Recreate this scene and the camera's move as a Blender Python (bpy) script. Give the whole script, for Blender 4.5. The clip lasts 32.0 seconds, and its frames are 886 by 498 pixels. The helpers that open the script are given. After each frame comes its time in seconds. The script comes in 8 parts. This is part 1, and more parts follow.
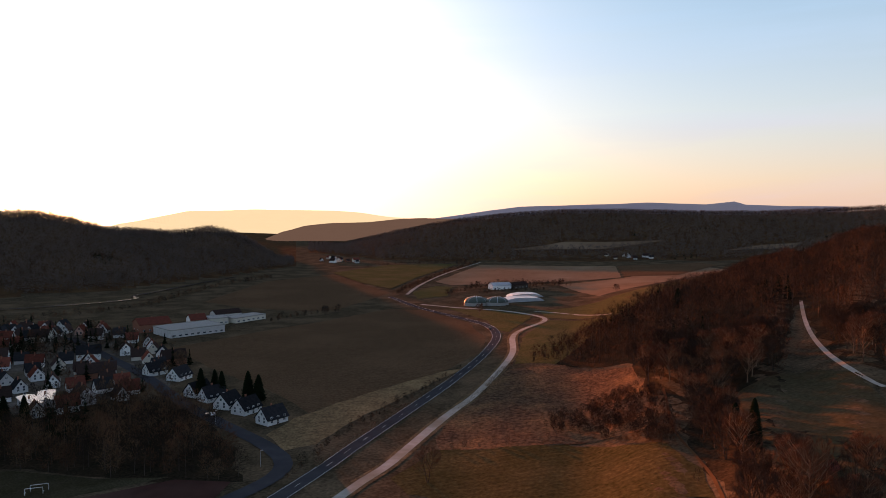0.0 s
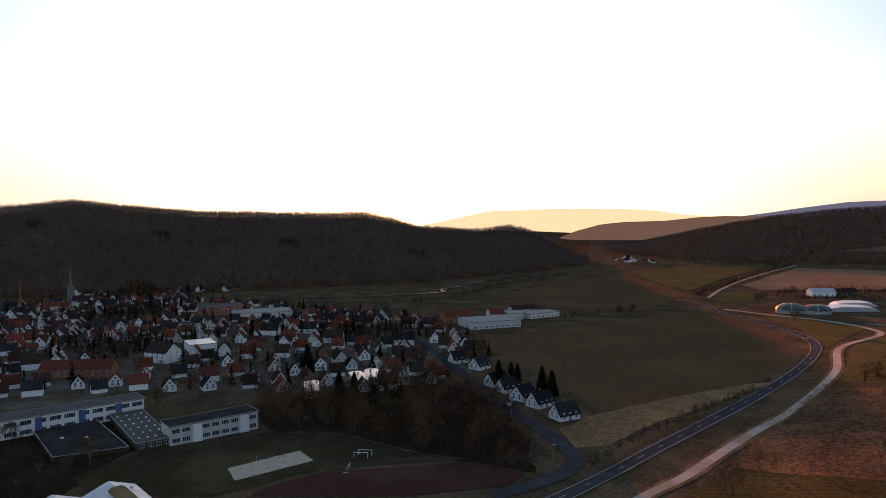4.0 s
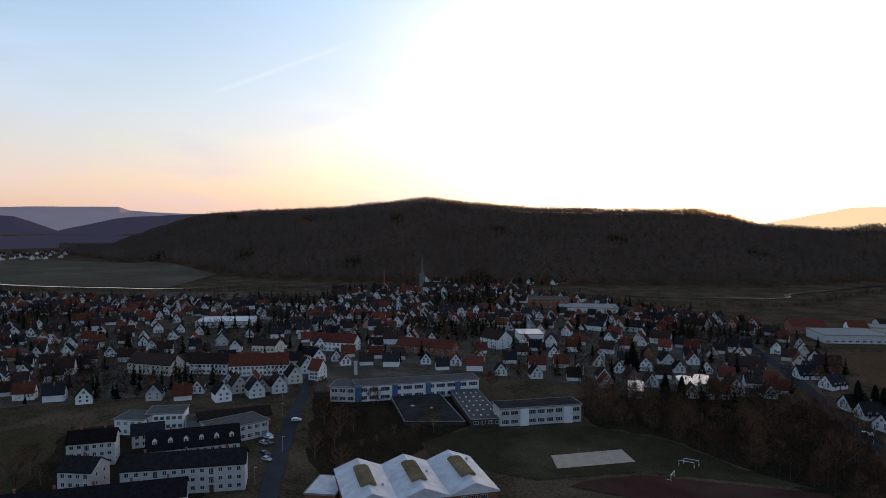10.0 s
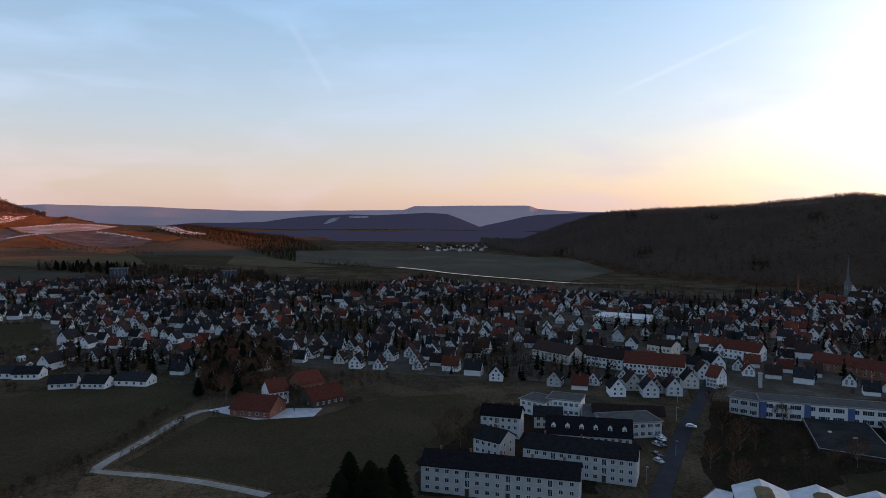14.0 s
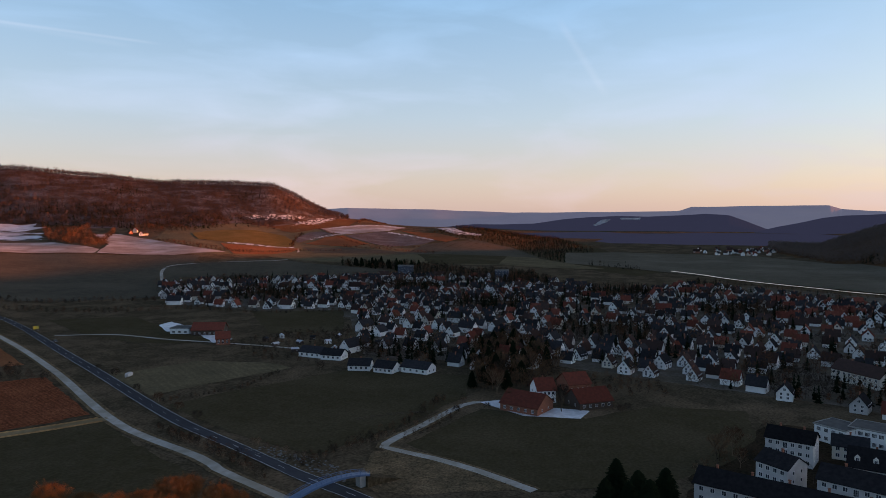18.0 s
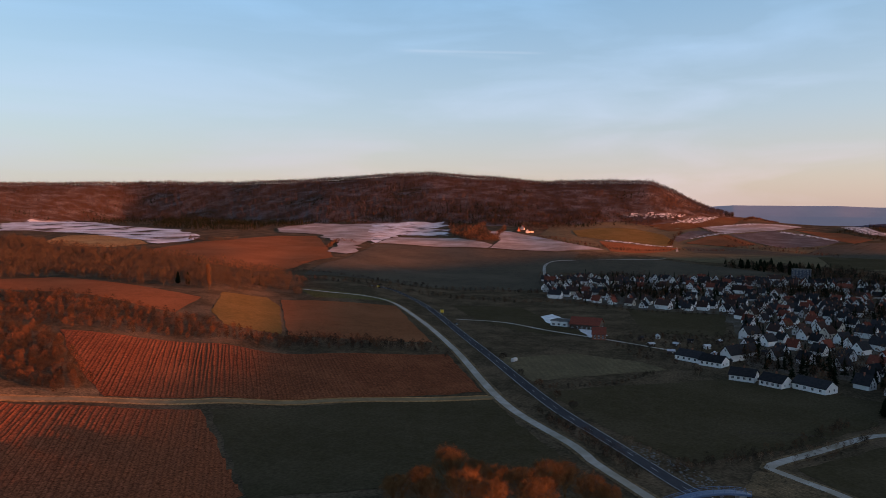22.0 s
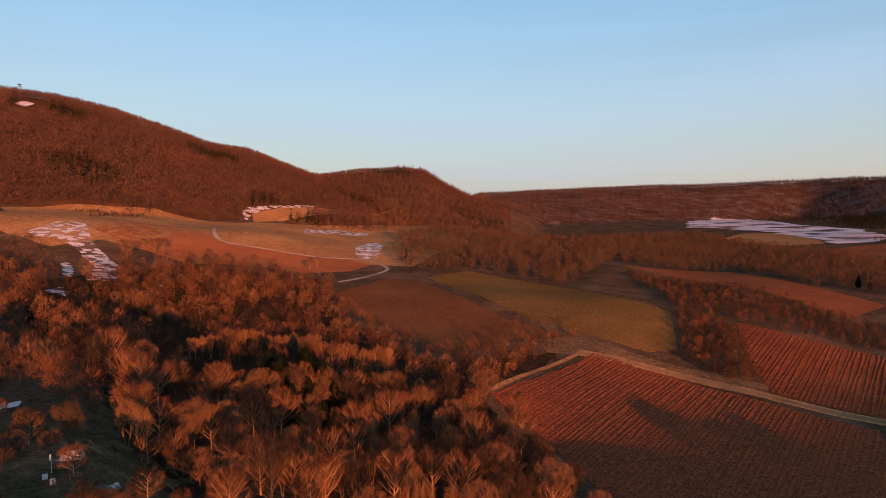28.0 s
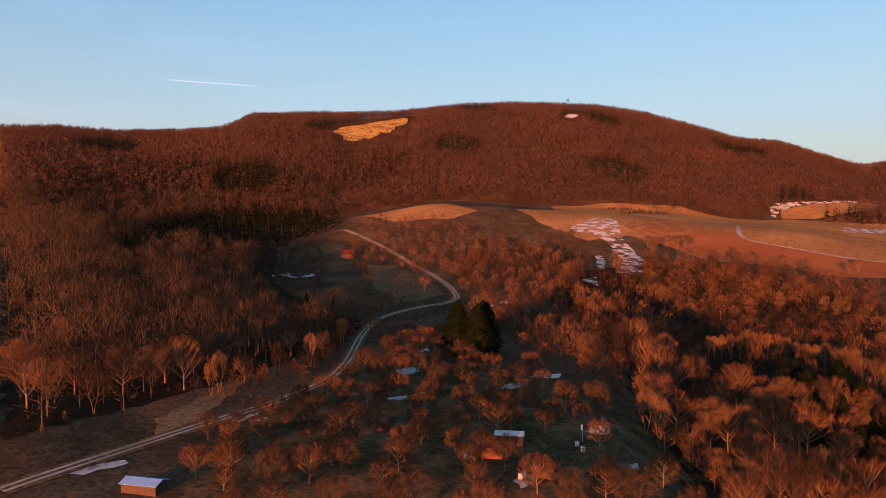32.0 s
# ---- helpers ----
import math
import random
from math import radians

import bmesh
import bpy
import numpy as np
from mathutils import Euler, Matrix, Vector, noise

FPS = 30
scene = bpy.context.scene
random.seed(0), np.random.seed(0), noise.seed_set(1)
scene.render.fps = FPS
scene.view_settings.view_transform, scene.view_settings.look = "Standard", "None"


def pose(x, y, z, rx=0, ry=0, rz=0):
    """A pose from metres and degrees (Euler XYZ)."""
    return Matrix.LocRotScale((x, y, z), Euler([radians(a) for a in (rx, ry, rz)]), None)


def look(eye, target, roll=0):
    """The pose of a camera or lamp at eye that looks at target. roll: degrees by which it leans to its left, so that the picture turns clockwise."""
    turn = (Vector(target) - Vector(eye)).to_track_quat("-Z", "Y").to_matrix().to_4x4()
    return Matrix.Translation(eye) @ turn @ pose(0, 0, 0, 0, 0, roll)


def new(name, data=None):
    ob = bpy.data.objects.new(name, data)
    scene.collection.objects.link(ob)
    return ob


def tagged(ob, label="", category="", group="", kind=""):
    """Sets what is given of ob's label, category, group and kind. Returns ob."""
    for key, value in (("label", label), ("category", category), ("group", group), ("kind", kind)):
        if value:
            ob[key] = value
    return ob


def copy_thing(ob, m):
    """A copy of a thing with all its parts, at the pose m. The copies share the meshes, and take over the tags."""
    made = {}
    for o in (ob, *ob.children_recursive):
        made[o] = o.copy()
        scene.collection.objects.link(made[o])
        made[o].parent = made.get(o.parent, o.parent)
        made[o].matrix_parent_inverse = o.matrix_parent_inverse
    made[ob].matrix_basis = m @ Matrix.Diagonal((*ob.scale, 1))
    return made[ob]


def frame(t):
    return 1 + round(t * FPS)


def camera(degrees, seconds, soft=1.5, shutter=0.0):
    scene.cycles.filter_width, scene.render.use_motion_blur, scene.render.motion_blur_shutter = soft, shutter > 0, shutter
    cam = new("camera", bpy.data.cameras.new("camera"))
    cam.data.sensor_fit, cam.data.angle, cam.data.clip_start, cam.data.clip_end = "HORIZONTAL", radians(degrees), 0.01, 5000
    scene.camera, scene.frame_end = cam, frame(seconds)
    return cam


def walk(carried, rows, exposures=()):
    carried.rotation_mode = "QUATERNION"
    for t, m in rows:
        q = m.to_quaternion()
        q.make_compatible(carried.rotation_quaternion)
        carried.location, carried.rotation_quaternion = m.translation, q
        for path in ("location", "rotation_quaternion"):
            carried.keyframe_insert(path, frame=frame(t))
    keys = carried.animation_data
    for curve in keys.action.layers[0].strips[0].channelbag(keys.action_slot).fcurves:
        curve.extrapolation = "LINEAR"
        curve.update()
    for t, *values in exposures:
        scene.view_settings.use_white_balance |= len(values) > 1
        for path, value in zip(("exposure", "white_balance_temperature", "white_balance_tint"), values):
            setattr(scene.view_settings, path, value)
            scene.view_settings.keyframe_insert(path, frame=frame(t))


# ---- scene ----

EYE = 85.0
cam = camera(65.28, 32.0, 0.75)
# a hovering aircraft that turns on the spot: seconds, heading, pitch, roll
ROWS = [
    (0.0, 0.00, -2.43, 0.09), (0.5, 3.14, -2.47, 0.25), (1.0, 6.23, -2.46, 0.40), (1.5, 9.53, -2.45, 0.43), (2.0, 12.84, -2.44, 0.45), 
    (2.5, 16.06, -2.44, 0.52), (3.0, 18.81, -2.41, 0.50), (3.5, 21.58, -2.42, 0.52), (4.0, 24.01, -2.40, 0.47), (4.5, 26.90, -2.45, 0.44), 
    (6.5, 35.44, -2.70, -0.02), (7.0, 36.32, -2.69, 0.03), (7.5, 38.71, -2.67, 0.01), (8.0, 41.05, -2.62, 0.02), (8.5, 43.54, -2.61, 0.01), 
    (9.0, 45.99, -2.60, 0.03), (9.5, 48.42, -2.57, 0.00), (10.0, 50.69, -2.58, 0.05), (10.5, 53.25, -2.58, -0.08), (11.0, 55.99, -2.59, -0.08), 
    (11.5, 58.46, -2.62, -0.12), (12.0, 62.19, -2.68, -0.08), (12.5, 67.46, -2.76, -0.04), (13.0, 73.01, -2.79, -0.04), (13.5, 78.69, -2.78, -0.01), 
    (14.0, 82.85, -2.75, -0.12), (14.5, 86.76, -2.66, -0.03), (15.0, 90.48, -2.62, -0.01), (15.5, 93.89, -2.63, 0.06), (17.5, 102.92, -2.60, -0.06), 
    (18.0, 104.92, -2.63, 0.03), (18.5, 106.84, -2.63, 0.04), (19.0, 108.74, -2.64, 0.01), (19.5, 110.64, -2.66, 0.01), (20.0, 115.22, -2.67, 0.11), 
    (20.5, 120.61, -2.69, 0.11), (21.0, 125.68, -2.71, 0.04), (21.5, 130.71, -2.70, 0.12), (22.0, 135.46, -2.71, 0.17), (22.5, 140.20, -2.68, 0.22), 
    (23.0, 144.77, -2.64, 0.13), (23.5, 149.31, -2.60, 0.19), (24.0, 153.77, -2.60, 0.26), (24.5, 158.02, -2.57, 0.33), (25.0, 162.15, -2.58, 0.37), 
    (25.5, 166.85, -2.59, 0.31), (27.5, 182.92, -2.74, 0.18), (28.0, 187.57, -2.68, 0.14), (28.5, 193.55, -2.61, 0.13), (29.0, 199.40, -2.59, 0.07), 
    (29.5, 204.56, -2.63, 0.17), (30.0, 209.48, -2.62, 0.16), (30.5, 214.13, -2.63, 0.12), (31.0, 219.07, -2.68, 0.23), (31.5, 224.07, -2.74, 0.31), 
    (32.0, 228.97, -2.72, 0.33)
]
walk(cam, [(t, pose(0, 0, EYE, 90 + pitch, roll, yaw)) for t, yaw, pitch, roll in ROWS],
     [(0.0, 2.0, 7100, 21), (4.0, 2.1, 7100, 22), (9.0, 2.03, 6950, 22), (14.0, 1.96, 6550, 20), (20.0, 1.9, 6450, 17), (25.0, 1.78, 6400, 15), (28.0, 1.76, 6400, 15), (32.0, 1.8, 6400, 15)])

# ---- light ----
SUN_AZ, SUN_EL = 25.5, 3.28  # degrees, anticlockwise from +y
world = bpy.data.worlds.new("evening_sky")
scene.world = world
world.use_nodes = True
wn, wl = world.node_tree.nodes, world.node_tree.links
sky = wn.new("ShaderNodeTexSky")
sky.sky_type, sky.sun_disc = "NISHITA", False
sky.sun_elevation, sky.sun_rotation = radians(SUN_EL), radians(-SUN_AZ)
sky.air_density, sky.dust_density, sky.ozone_density = 1.0, 1.0, 2.0
wn["Background"].inputs["Strength"].default_value = 0.1
# a thin high veil that thickens towards the horizon, with drawn-out cirrus in it
coord, stretch, wisps, streak, split, tone, thick, total, cirrus = (wn.new("ShaderNode" + k) for k in ("TexCoord", "Mapping", "TexNoise", "MapRange", "SeparateXYZ", "ValToRGB", "MapRange", "Math", "Mix"))
stretch.inputs["Rotation"].default_value, stretch.inputs["Scale"].default_value = (0.0, 0.0, 0.6), (0.9, 3.4, 13.0)
wisps.inputs["Scale"].default_value, wisps.inputs["Detail"].default_value, wisps.inputs["Distortion"].default_value = 1.5, 7.0, 0.35
streak.inputs["From Min"].default_value, streak.inputs["From Max"].default_value, streak.inputs["To Max"].default_value = 0.45, 0.75, 0.3
thick.inputs["From Min"].default_value, thick.inputs["From Max"].default_value = 0.0, 0.5
thick.inputs["To Min"].default_value, thick.inputs["To Max"].default_value = 0.72, 0.24
total.operation, total.use_clamp = "ADD", True
cirrus.data_type = "RGBA"
stops = tone.color_ramp.elements
stops[0].position, stops[0].color = 0.0, (2.0, 1.55, 1.4, 1)
stops[1].position, stops[1].color = 1.0, (0.32, 0.4, 0.66, 1)
for place, colour in ((0.05, (2.0, 1.75, 1.65, 1)), (0.14, (1.6, 1.95, 2.3, 1)), (0.32, (0.95, 1.85, 2.75, 1)), (0.5, (0.58, 0.8, 1.2, 1))):
    stops.new(place).color = colour
wl.new(coord.outputs["Generated"], stretch.inputs["Vector"])
wl.new(coord.outputs["Generated"], split.inputs["Vector"])
wl.new(stretch.outputs["Vector"], wisps.inputs["Vector"])
wl.new(wisps.outputs["Fac"], streak.inputs["Value"])
wl.new(split.outputs["Z"], thick.inputs["Value"])
wl.new(split.outputs["Z"], tone.inputs["Fac"])
wl.new(thick.outputs["Result"], total.inputs[0])
wl.new(streak.outputs["Result"], total.inputs[1])
wl.new(total.outputs[0], cirrus.inputs["Factor"])
wl.new(sky.outputs["Color"], cirrus.inputs["A"])
wl.new(tone.outputs["Color"], cirrus.inputs["B"])
# haze scatters the sun's light forward, so that the sky whitens round it
toward = Vector((-math.sin(radians(SUN_AZ)), math.cos(radians(SUN_AZ)), math.tan(radians(SUN_EL)))).normalized()
dot, wide, glow, lit_sky = (wn.new("ShaderNode" + k) for k in ("VectorMath", "Math", "Mix", "Mix"))
dot.operation = "DOT_PRODUCT"
dot.inputs[1].default_value = toward
wide.operation = "POWER"
wide.use_clamp = True
wide.inputs[1].default_value = 13.0
glow.data_type = lit_sky.data_type = "RGBA"
glow.blend_type, lit_sky.blend_type = "MIX", "ADD"
glow.inputs["A"].default_value, glow.inputs["B"].default_value = (0, 0, 0, 1), (3.6, 3.3, 2.8, 1)
lit_sky.inputs["Factor"].default_value = 1.0
wl.new(coord.outputs["Generated"], dot.inputs[0])
wl.new(dot.outputs["Value"], wide.inputs[0])
wl.new(wide.outputs[0], glow.inputs["Factor"])
wl.new(cirrus.outputs["Result"], lit_sky.inputs["A"])
wl.new(glow.outputs["Result"], lit_sky.inputs["B"])
# away from the sun the band along the horizon is paler and cooler
cool, turned, band = (wn.new("ShaderNode" + k) for k in ("ValToRGB", "MapRange", "Mix"))
stops = cool.color_ramp.elements
stops[0].position, stops[0].color = 0.0, (1.62, 1.62, 1.72, 1)
stops[1].position, stops[1].color = 1.0, (0.32, 0.4, 0.66, 1)
for place, colour in ((0.05, (1.6, 1.72, 1.9, 1)), (0.14, (1.5, 1.95, 2.35, 1)), (0.32, (0.95, 1.85, 2.75, 1)), (0.5, (0.58, 0.8, 1.2, 1))):
    stops.new(place).color = colour
turned.inputs["From Min"].default_value, turned.inputs["From Max"].default_value = -0.45, -0.9
band.data_type = "RGBA"
wl.new(split.outputs["Z"], cool.inputs["Fac"])
wl.new(dot.outputs["Value"], turned.inputs["Value"])
wl.new(turned.outputs["Result"], band.inputs["Factor"])
wl.new(tone.outputs["Color"], band.inputs["A"])
wl.new(cool.outputs["Color"], band.inputs["B"])
wl.new(band.outputs["Result"], cirrus.inputs["B"])
# old vapour trails: both ends as heading and elevation, half width, strength
sky_colour = lit_sky.outputs["Result"]
for ends, half, strength in (([(68.8, 9.70), (58.3, 13.83)], 0.005, 0.06), ([(95.5, 15.42), (91.8, 9.69)], 0.008, 0.03), ([(250.6, 10.40), (243.7, 10.26)], 0.0014, 0.28), ([(138.5, 13.30), (127.3, 12.94)], 0.003, 0.05), ([(139.0, 13.29), (128.9, 12.58)], 0.006, 0.02)):
    a_, b_ = (Vector((-math.sin(radians(h)) * math.cos(radians(e)), math.cos(radians(h)) * math.cos(radians(e)), math.sin(radians(e)))) for h, e in ends)
    normal, middle = a_.cross(b_).normalized(), (a_ + b_).normalized()
    off, near_, gap_, fade, along_, both, add = (wn.new("ShaderNode" + k) for k in ("VectorMath", "VectorMath", "Math", "MapRange", "MapRange", "Math", "Mix"))
    off.operation = near_.operation = "DOT_PRODUCT"
    off.inputs[1].default_value, near_.inputs[1].default_value = normal, middle
    gap_.operation, both.operation = "ABSOLUTE", "MULTIPLY"
    fade.interpolation_type = along_.interpolation_type = "SMOOTHSTEP"
    fade.inputs["From Min"].default_value, fade.inputs["From Max"].default_value = half, 0.0
    reach = a_.angle(b_) / 2
    along_.inputs["From Min"].default_value, along_.inputs["From Max"].default_value = math.cos(reach * 1.15), math.cos(reach * 0.6)
    along_.inputs["To Max"].default_value = strength
    add.data_type = "RGBA"
    add.inputs["B"].default_value = (4.2, 3.9, 3.9, 1)
    wl.new(coord.outputs["Generated"], off.inputs[0])
    wl.new(coord.outputs["Generated"], near_.inputs[0])
    wl.new(off.outputs["Value"], gap_.inputs[0])
    wl.new(gap_.outputs[0], fade.inputs["Value"])
    wl.new(near_.outputs["Value"], along_.inputs["Value"])
    wl.new(fade.outputs["Result"], both.inputs[0])
    wl.new(along_.outputs["Result"], both.inputs[1])
    wl.new(both.outputs[0], add.inputs["Factor"])
    wl.new(sky_colour, add.inputs["A"])
    sky_colour = add.outputs["Result"]
wl.new(sky_colour, wn["Background"].inputs["Color"])
sun_data = bpy.data.lights.new("sun", "SUN")
sun_data.energy, sun_data.angle, sun_data.color = 3.8, radians(0.5), (1.0, 0.27, 0.07)
sun = new("sun", sun_data)
sx, sy, sz = -math.sin(radians(SUN_AZ)), math.cos(radians(SUN_AZ)), math.tan(radians(SUN_EL))
sun.matrix_world = look((sx * 300, sy * 300, 300 + sz * 300), (0, 0, 300))

# ---- materials ----


def mat(name, a, b, size=4.0, rough=0.9, bump=0.3, fine=0.4, c=None, big=60.0, metal=0.0, depth=0.05, spread=0.0, along=None, speckle=0.0, rows=None, holes=False):
    """Two colours mixed by noise of that size in metres, a third by larger stains, fine grain in bump. spread: how far single objects differ."""
    m = bpy.data.materials.new(name)
    m.use_nodes = True
    n, l = m.node_tree.nodes, m.node_tree.links
    bs = n["Principled BSDF"]
    geo = n.new("ShaderNodeNewGeometry")

    place = geo.outputs["Position"]
    if along is not None:  # stains drawn out along the working direction of a field
        turn = n.new("ShaderNodeMapping")
        turn.vector_type = "TEXTURE"
        turn.inputs["Rotation"].default_value, turn.inputs["Scale"].default_value = (0, 0, radians(along)), (14.0, 1.0, 1.0)
        l.new(place, turn.inputs["Vector"])
        place = turn.outputs["Vector"]

    def noise_tex(metres, detail):
        t = n.new("ShaderNodeTexNoise")
        t.inputs["Scale"].default_value, t.inputs["Detail"].default_value = 1.0 / metres, detail
        l.new(place, t.inputs["Vector"])
        return t

    def ramp(src, lo, hi):
        r = n.new("ShaderNodeMapRange")
        r.inputs["From Min"].default_value, r.inputs["From Max"].default_value = lo, hi
        l.new(src, r.inputs["Value"])
        return r.outputs["Result"]

    def mix(fac, x, y):
        k = n.new("ShaderNodeMix")
        k.data_type = "RGBA"
        l.new(fac, k.inputs["Factor"])
        for socket, value in ((k.inputs["A"], x), (k.inputs["B"], y)):
            if isinstance(value, tuple):
                socket.default_value = (*value, 1)
            else:
                l.new(value, socket)
        return k.outputs["Result"]

    t1, t2 = noise_tex(size, 6), noise_tex(fine, 4)
    col = mix(ramp(t1.outputs["Fac"], 0.35, 0.65), a, b)
    if c:
        t3 = noise_tex(big, 4)
        col = mix(ramp(t3.outputs["Fac"], 0.45, 0.7), col, c)
    if speckle:  # single tufts and clods
        grain, hv = noise_tex(fine * 1.7, 5), n.new("ShaderNodeHueSaturation")
        g = n.new("ShaderNodeMapRange")
        g.inputs["From Min"].default_value, g.inputs["From Max"].default_value = 0.3, 0.7
        g.inputs["To Min"].default_value, g.inputs["To Max"].default_value = 1 - speckle, 1 + speckle
        l.new(grain.outputs["Fac"], g.inputs["Value"])
        l.new(g.outputs["Result"], hv.inputs["Value"])
        l.new(col, hv.inputs["Color"])
        col = hv.outputs["Color"]
    if rows:  # drill rows, mowing lines or wheel marks: heading, distance, strength
        turn2, wave, hv2, g2 = n.new("ShaderNodeMapping"), n.new("ShaderNodeTexWave"), n.new("ShaderNodeHueSaturation"), n.new("ShaderNodeMapRange")
        turn2.inputs["Rotation"].default_value = (0, 0, radians(rows[0]))
        l.new(geo.outputs["Position"], turn2.inputs["Vector"])
        l.new(turn2.outputs["Vector"], wave.inputs["Vector"])
        wave.inputs["Scale"].default_value = 0.314 / rows[1]
        wave.inputs["Distortion"].default_value, wave.inputs["Detail"].default_value, wave.inputs["Detail Scale"].default_value = 1.4, 3, 1.5
        g2.inputs["To Min"].default_value, g2.inputs["To Max"].default_value = 1 - rows[2], 1 + rows[2]
        l.new(wave.outputs["Fac"], g2.inputs["Value"])
        l.new(g2.outputs["Result"], hv2.inputs["Value"])
        l.new(col, hv2.inputs["Color"])
        col = hv2.outputs["Color"]
    if holes:  # ragged where it has thawed
        size_, low = holes if isinstance(holes, tuple) else (holes, 0.47)
        thaw = noise_tex(size_, 8)
        l.new(ramp(thaw.outputs["Fac"], low, low + 0.16), bs.inputs["Alpha"])
    if spread:
        info, hsv = n.new("ShaderNodeObjectInfo"), n.new("ShaderNodeHueSaturation")
        l.new(col, hsv.inputs["Color"])
        rnd = n.new("ShaderNodeMapRange")
        rnd.inputs["To Min"].default_value, rnd.inputs["To Max"].default_value = 1 - spread, 1 + spread
        both = n.new("ShaderNodeMath")
        both.operation = "ADD"
        l.new(info.outputs["Random"], both.inputs[0])
        l.new(geo.outputs["Random Per Island"], both.inputs[1])
        frac = n.new("ShaderNodeMath")
        frac.operation = "FRACT"
        l.new(both.outputs[0], frac.inputs[0])
        l.new(frac.outputs[0], rnd.inputs["Value"])
        l.new(rnd.outputs["Result"], hsv.inputs["Value"])
        col = hsv.outputs["Color"]
    l.new(col, bs.inputs["Base Color"])
    bs.inputs["Roughness"].default_value, bs.inputs["Metallic"].default_value = rough, metal
    bs.inputs["Specular IOR Level"].default_value = 0.0 if rough >= 0.85 else 0.5
    if bump:
        bp = n.new("ShaderNodeBump")
        bp.inputs["Strength"].default_value, bp.inputs["Distance"].default_value = bump, depth
        l.new(t2.outputs["Fac"], bp.inputs["Height"])
        l.new(bp.outputs["Normal"], bs.inputs["Normal"])
    return m


M_GROUND = mat("rough_winter_grass", (0.055, 0.043, 0.027), (0.085, 0.063, 0.039), 5, bump=0.6, fine=0.7, c=(0.13, 0.092, 0.058), big=26, depth=0.15, speckle=0.4)
M_LITTER = mat("leaf_litter", (0.09, 0.045, 0.025), (0.055, 0.035, 0.02), 5, c=(0.12, 0.07, 0.035), big=30)
# near-black base that stands in for the deep shade under trees
M_FLOOR = mat("shade_dark_floor", (0.035, 0.026, 0.017), (0.024, 0.02, 0.013), 3, bump=0.6, fine=0.6, c=(0.05, 0.034, 0.021), big=15, depth=0.15, speckle=0.4)
# orchard grass, its base toned for shade beneath the trees
M_SHADEGRASS = mat("shade_toned_orchard_grass", (0.05, 0.048, 0.023), (0.078, 0.064, 0.035), 2.5, bump=0.6, fine=0.6, c=(0.17, 0.115, 0.065), big=9, depth=0.12, speckle=0.4)
M_STUBBLE = mat("grey_green_stubble", (0.145, 0.114, 0.066), (0.118, 0.093, 0.055), 7, fine=0.7, c=(0.09, 0.073, 0.044), big=30, speckle=0.25, rows=(40, 4.0, 0.06))
M_DUSTED = mat("snow_dusted_stubble", (0.31, 0.255, 0.23), (0.23, 0.185, 0.16), 14, fine=0.8, c=(0.42, 0.38, 0.37), big=45, speckle=0.25)
M_UMBER = mat("brown_sown_soil", (0.125, 0.062, 0.030), (0.105, 0.053, 0.026), 6, c=(0.145, 0.075, 0.036), big=45, fine=0.6, speckle=0.25)
M_GARDEN = mat("winter_garden_ground", (0.108, 0.088, 0.062), (0.076, 0.062, 0.047), 5, fine=0.7, c=(0.15, 0.13, 0.11), big=16, speckle=0.3)
M_FALLOW = mat("grey_olive_fallow", (0.086, 0.073, 0.053), (0.07, 0.06, 0.044), 8, fine=0.7, c=(0.1, 0.084, 0.062), big=60, speckle=0.25)
M_FLOOD = mat("flood_meadow_grass", (0.118, 0.1, 0.072), (0.097, 0.083, 0.06), 14, fine=0.8, c=(0.145, 0.122, 0.09), big=90, speckle=0.2)
M_MEADOW = mat("olive_winter_meadow", (0.05, 0.044, 0.018), (0.064, 0.053, 0.023), 4, fine=0.7, c=(0.085, 0.066, 0.03), big=30, speckle=0.35, rows=(82, 3.2, 0.08))
M_BRIGHTRED = mat("bright_red_soil", (0.29, 0.115, 0.05), (0.245, 0.098, 0.044), 6, c=(0.33, 0.14, 0.062), big=50, fine=0.6, speckle=0.2)
M_MAUVE = mat("mauve_stubble", (0.12, 0.095, 0.088), (0.095, 0.076, 0.072), 8, fine=0.7, c=(0.16, 0.14, 0.135), big=30, speckle=0.3)
M_GREEN = mat("winter_crop", (0.056, 0.045, 0.024), (0.066, 0.052, 0.03), 6, fine=0.7, c=(0.078, 0.061, 0.036), big=45, speckle=0.22)
M_LAWN = mat("lawn", (0.04, 0.034, 0.018), (0.052, 0.043, 0.026), 6, c=(0.085, 0.072, 0.042), big=30, speckle=0.3)
M_LIME = mat("young_green_crop", (0.075, 0.07, 0.028), (0.095, 0.08, 0.034), 4, fine=0.7, c=(0.115, 0.09, 0.042), big=40, speckle=0.35, rows=(82, 3.2, 0.06))
M_SOIL = mat("bare_brown_soil", (0.108, 0.066, 0.038), (0.094, 0.058, 0.034), 5, c=(0.122, 0.075, 0.044), big=60, fine=0.6, speckle=0.3, rows=(110, 3.5, 0.05))
M_TAN = mat("pale_stubble", (0.22, 0.14, 0.09), (0.18, 0.12, 0.075), 8, c=(0.25, 0.17, 0.11), big=70)
M_STRAW = mat("dry_straw_grass", (0.34, 0.19, 0.08), (0.23, 0.135, 0.06), 5, fine=0.7, c=(0.38, 0.225, 0.095), big=35, speckle=0.4)
M_MARGIN = mat("dry_field_margin", (0.21, 0.14, 0.075), (0.15, 0.1, 0.055), 4, bump=0.6, fine=0.6, c=(0.25, 0.17, 0.09), big=22, depth=0.12, speckle=0.4)
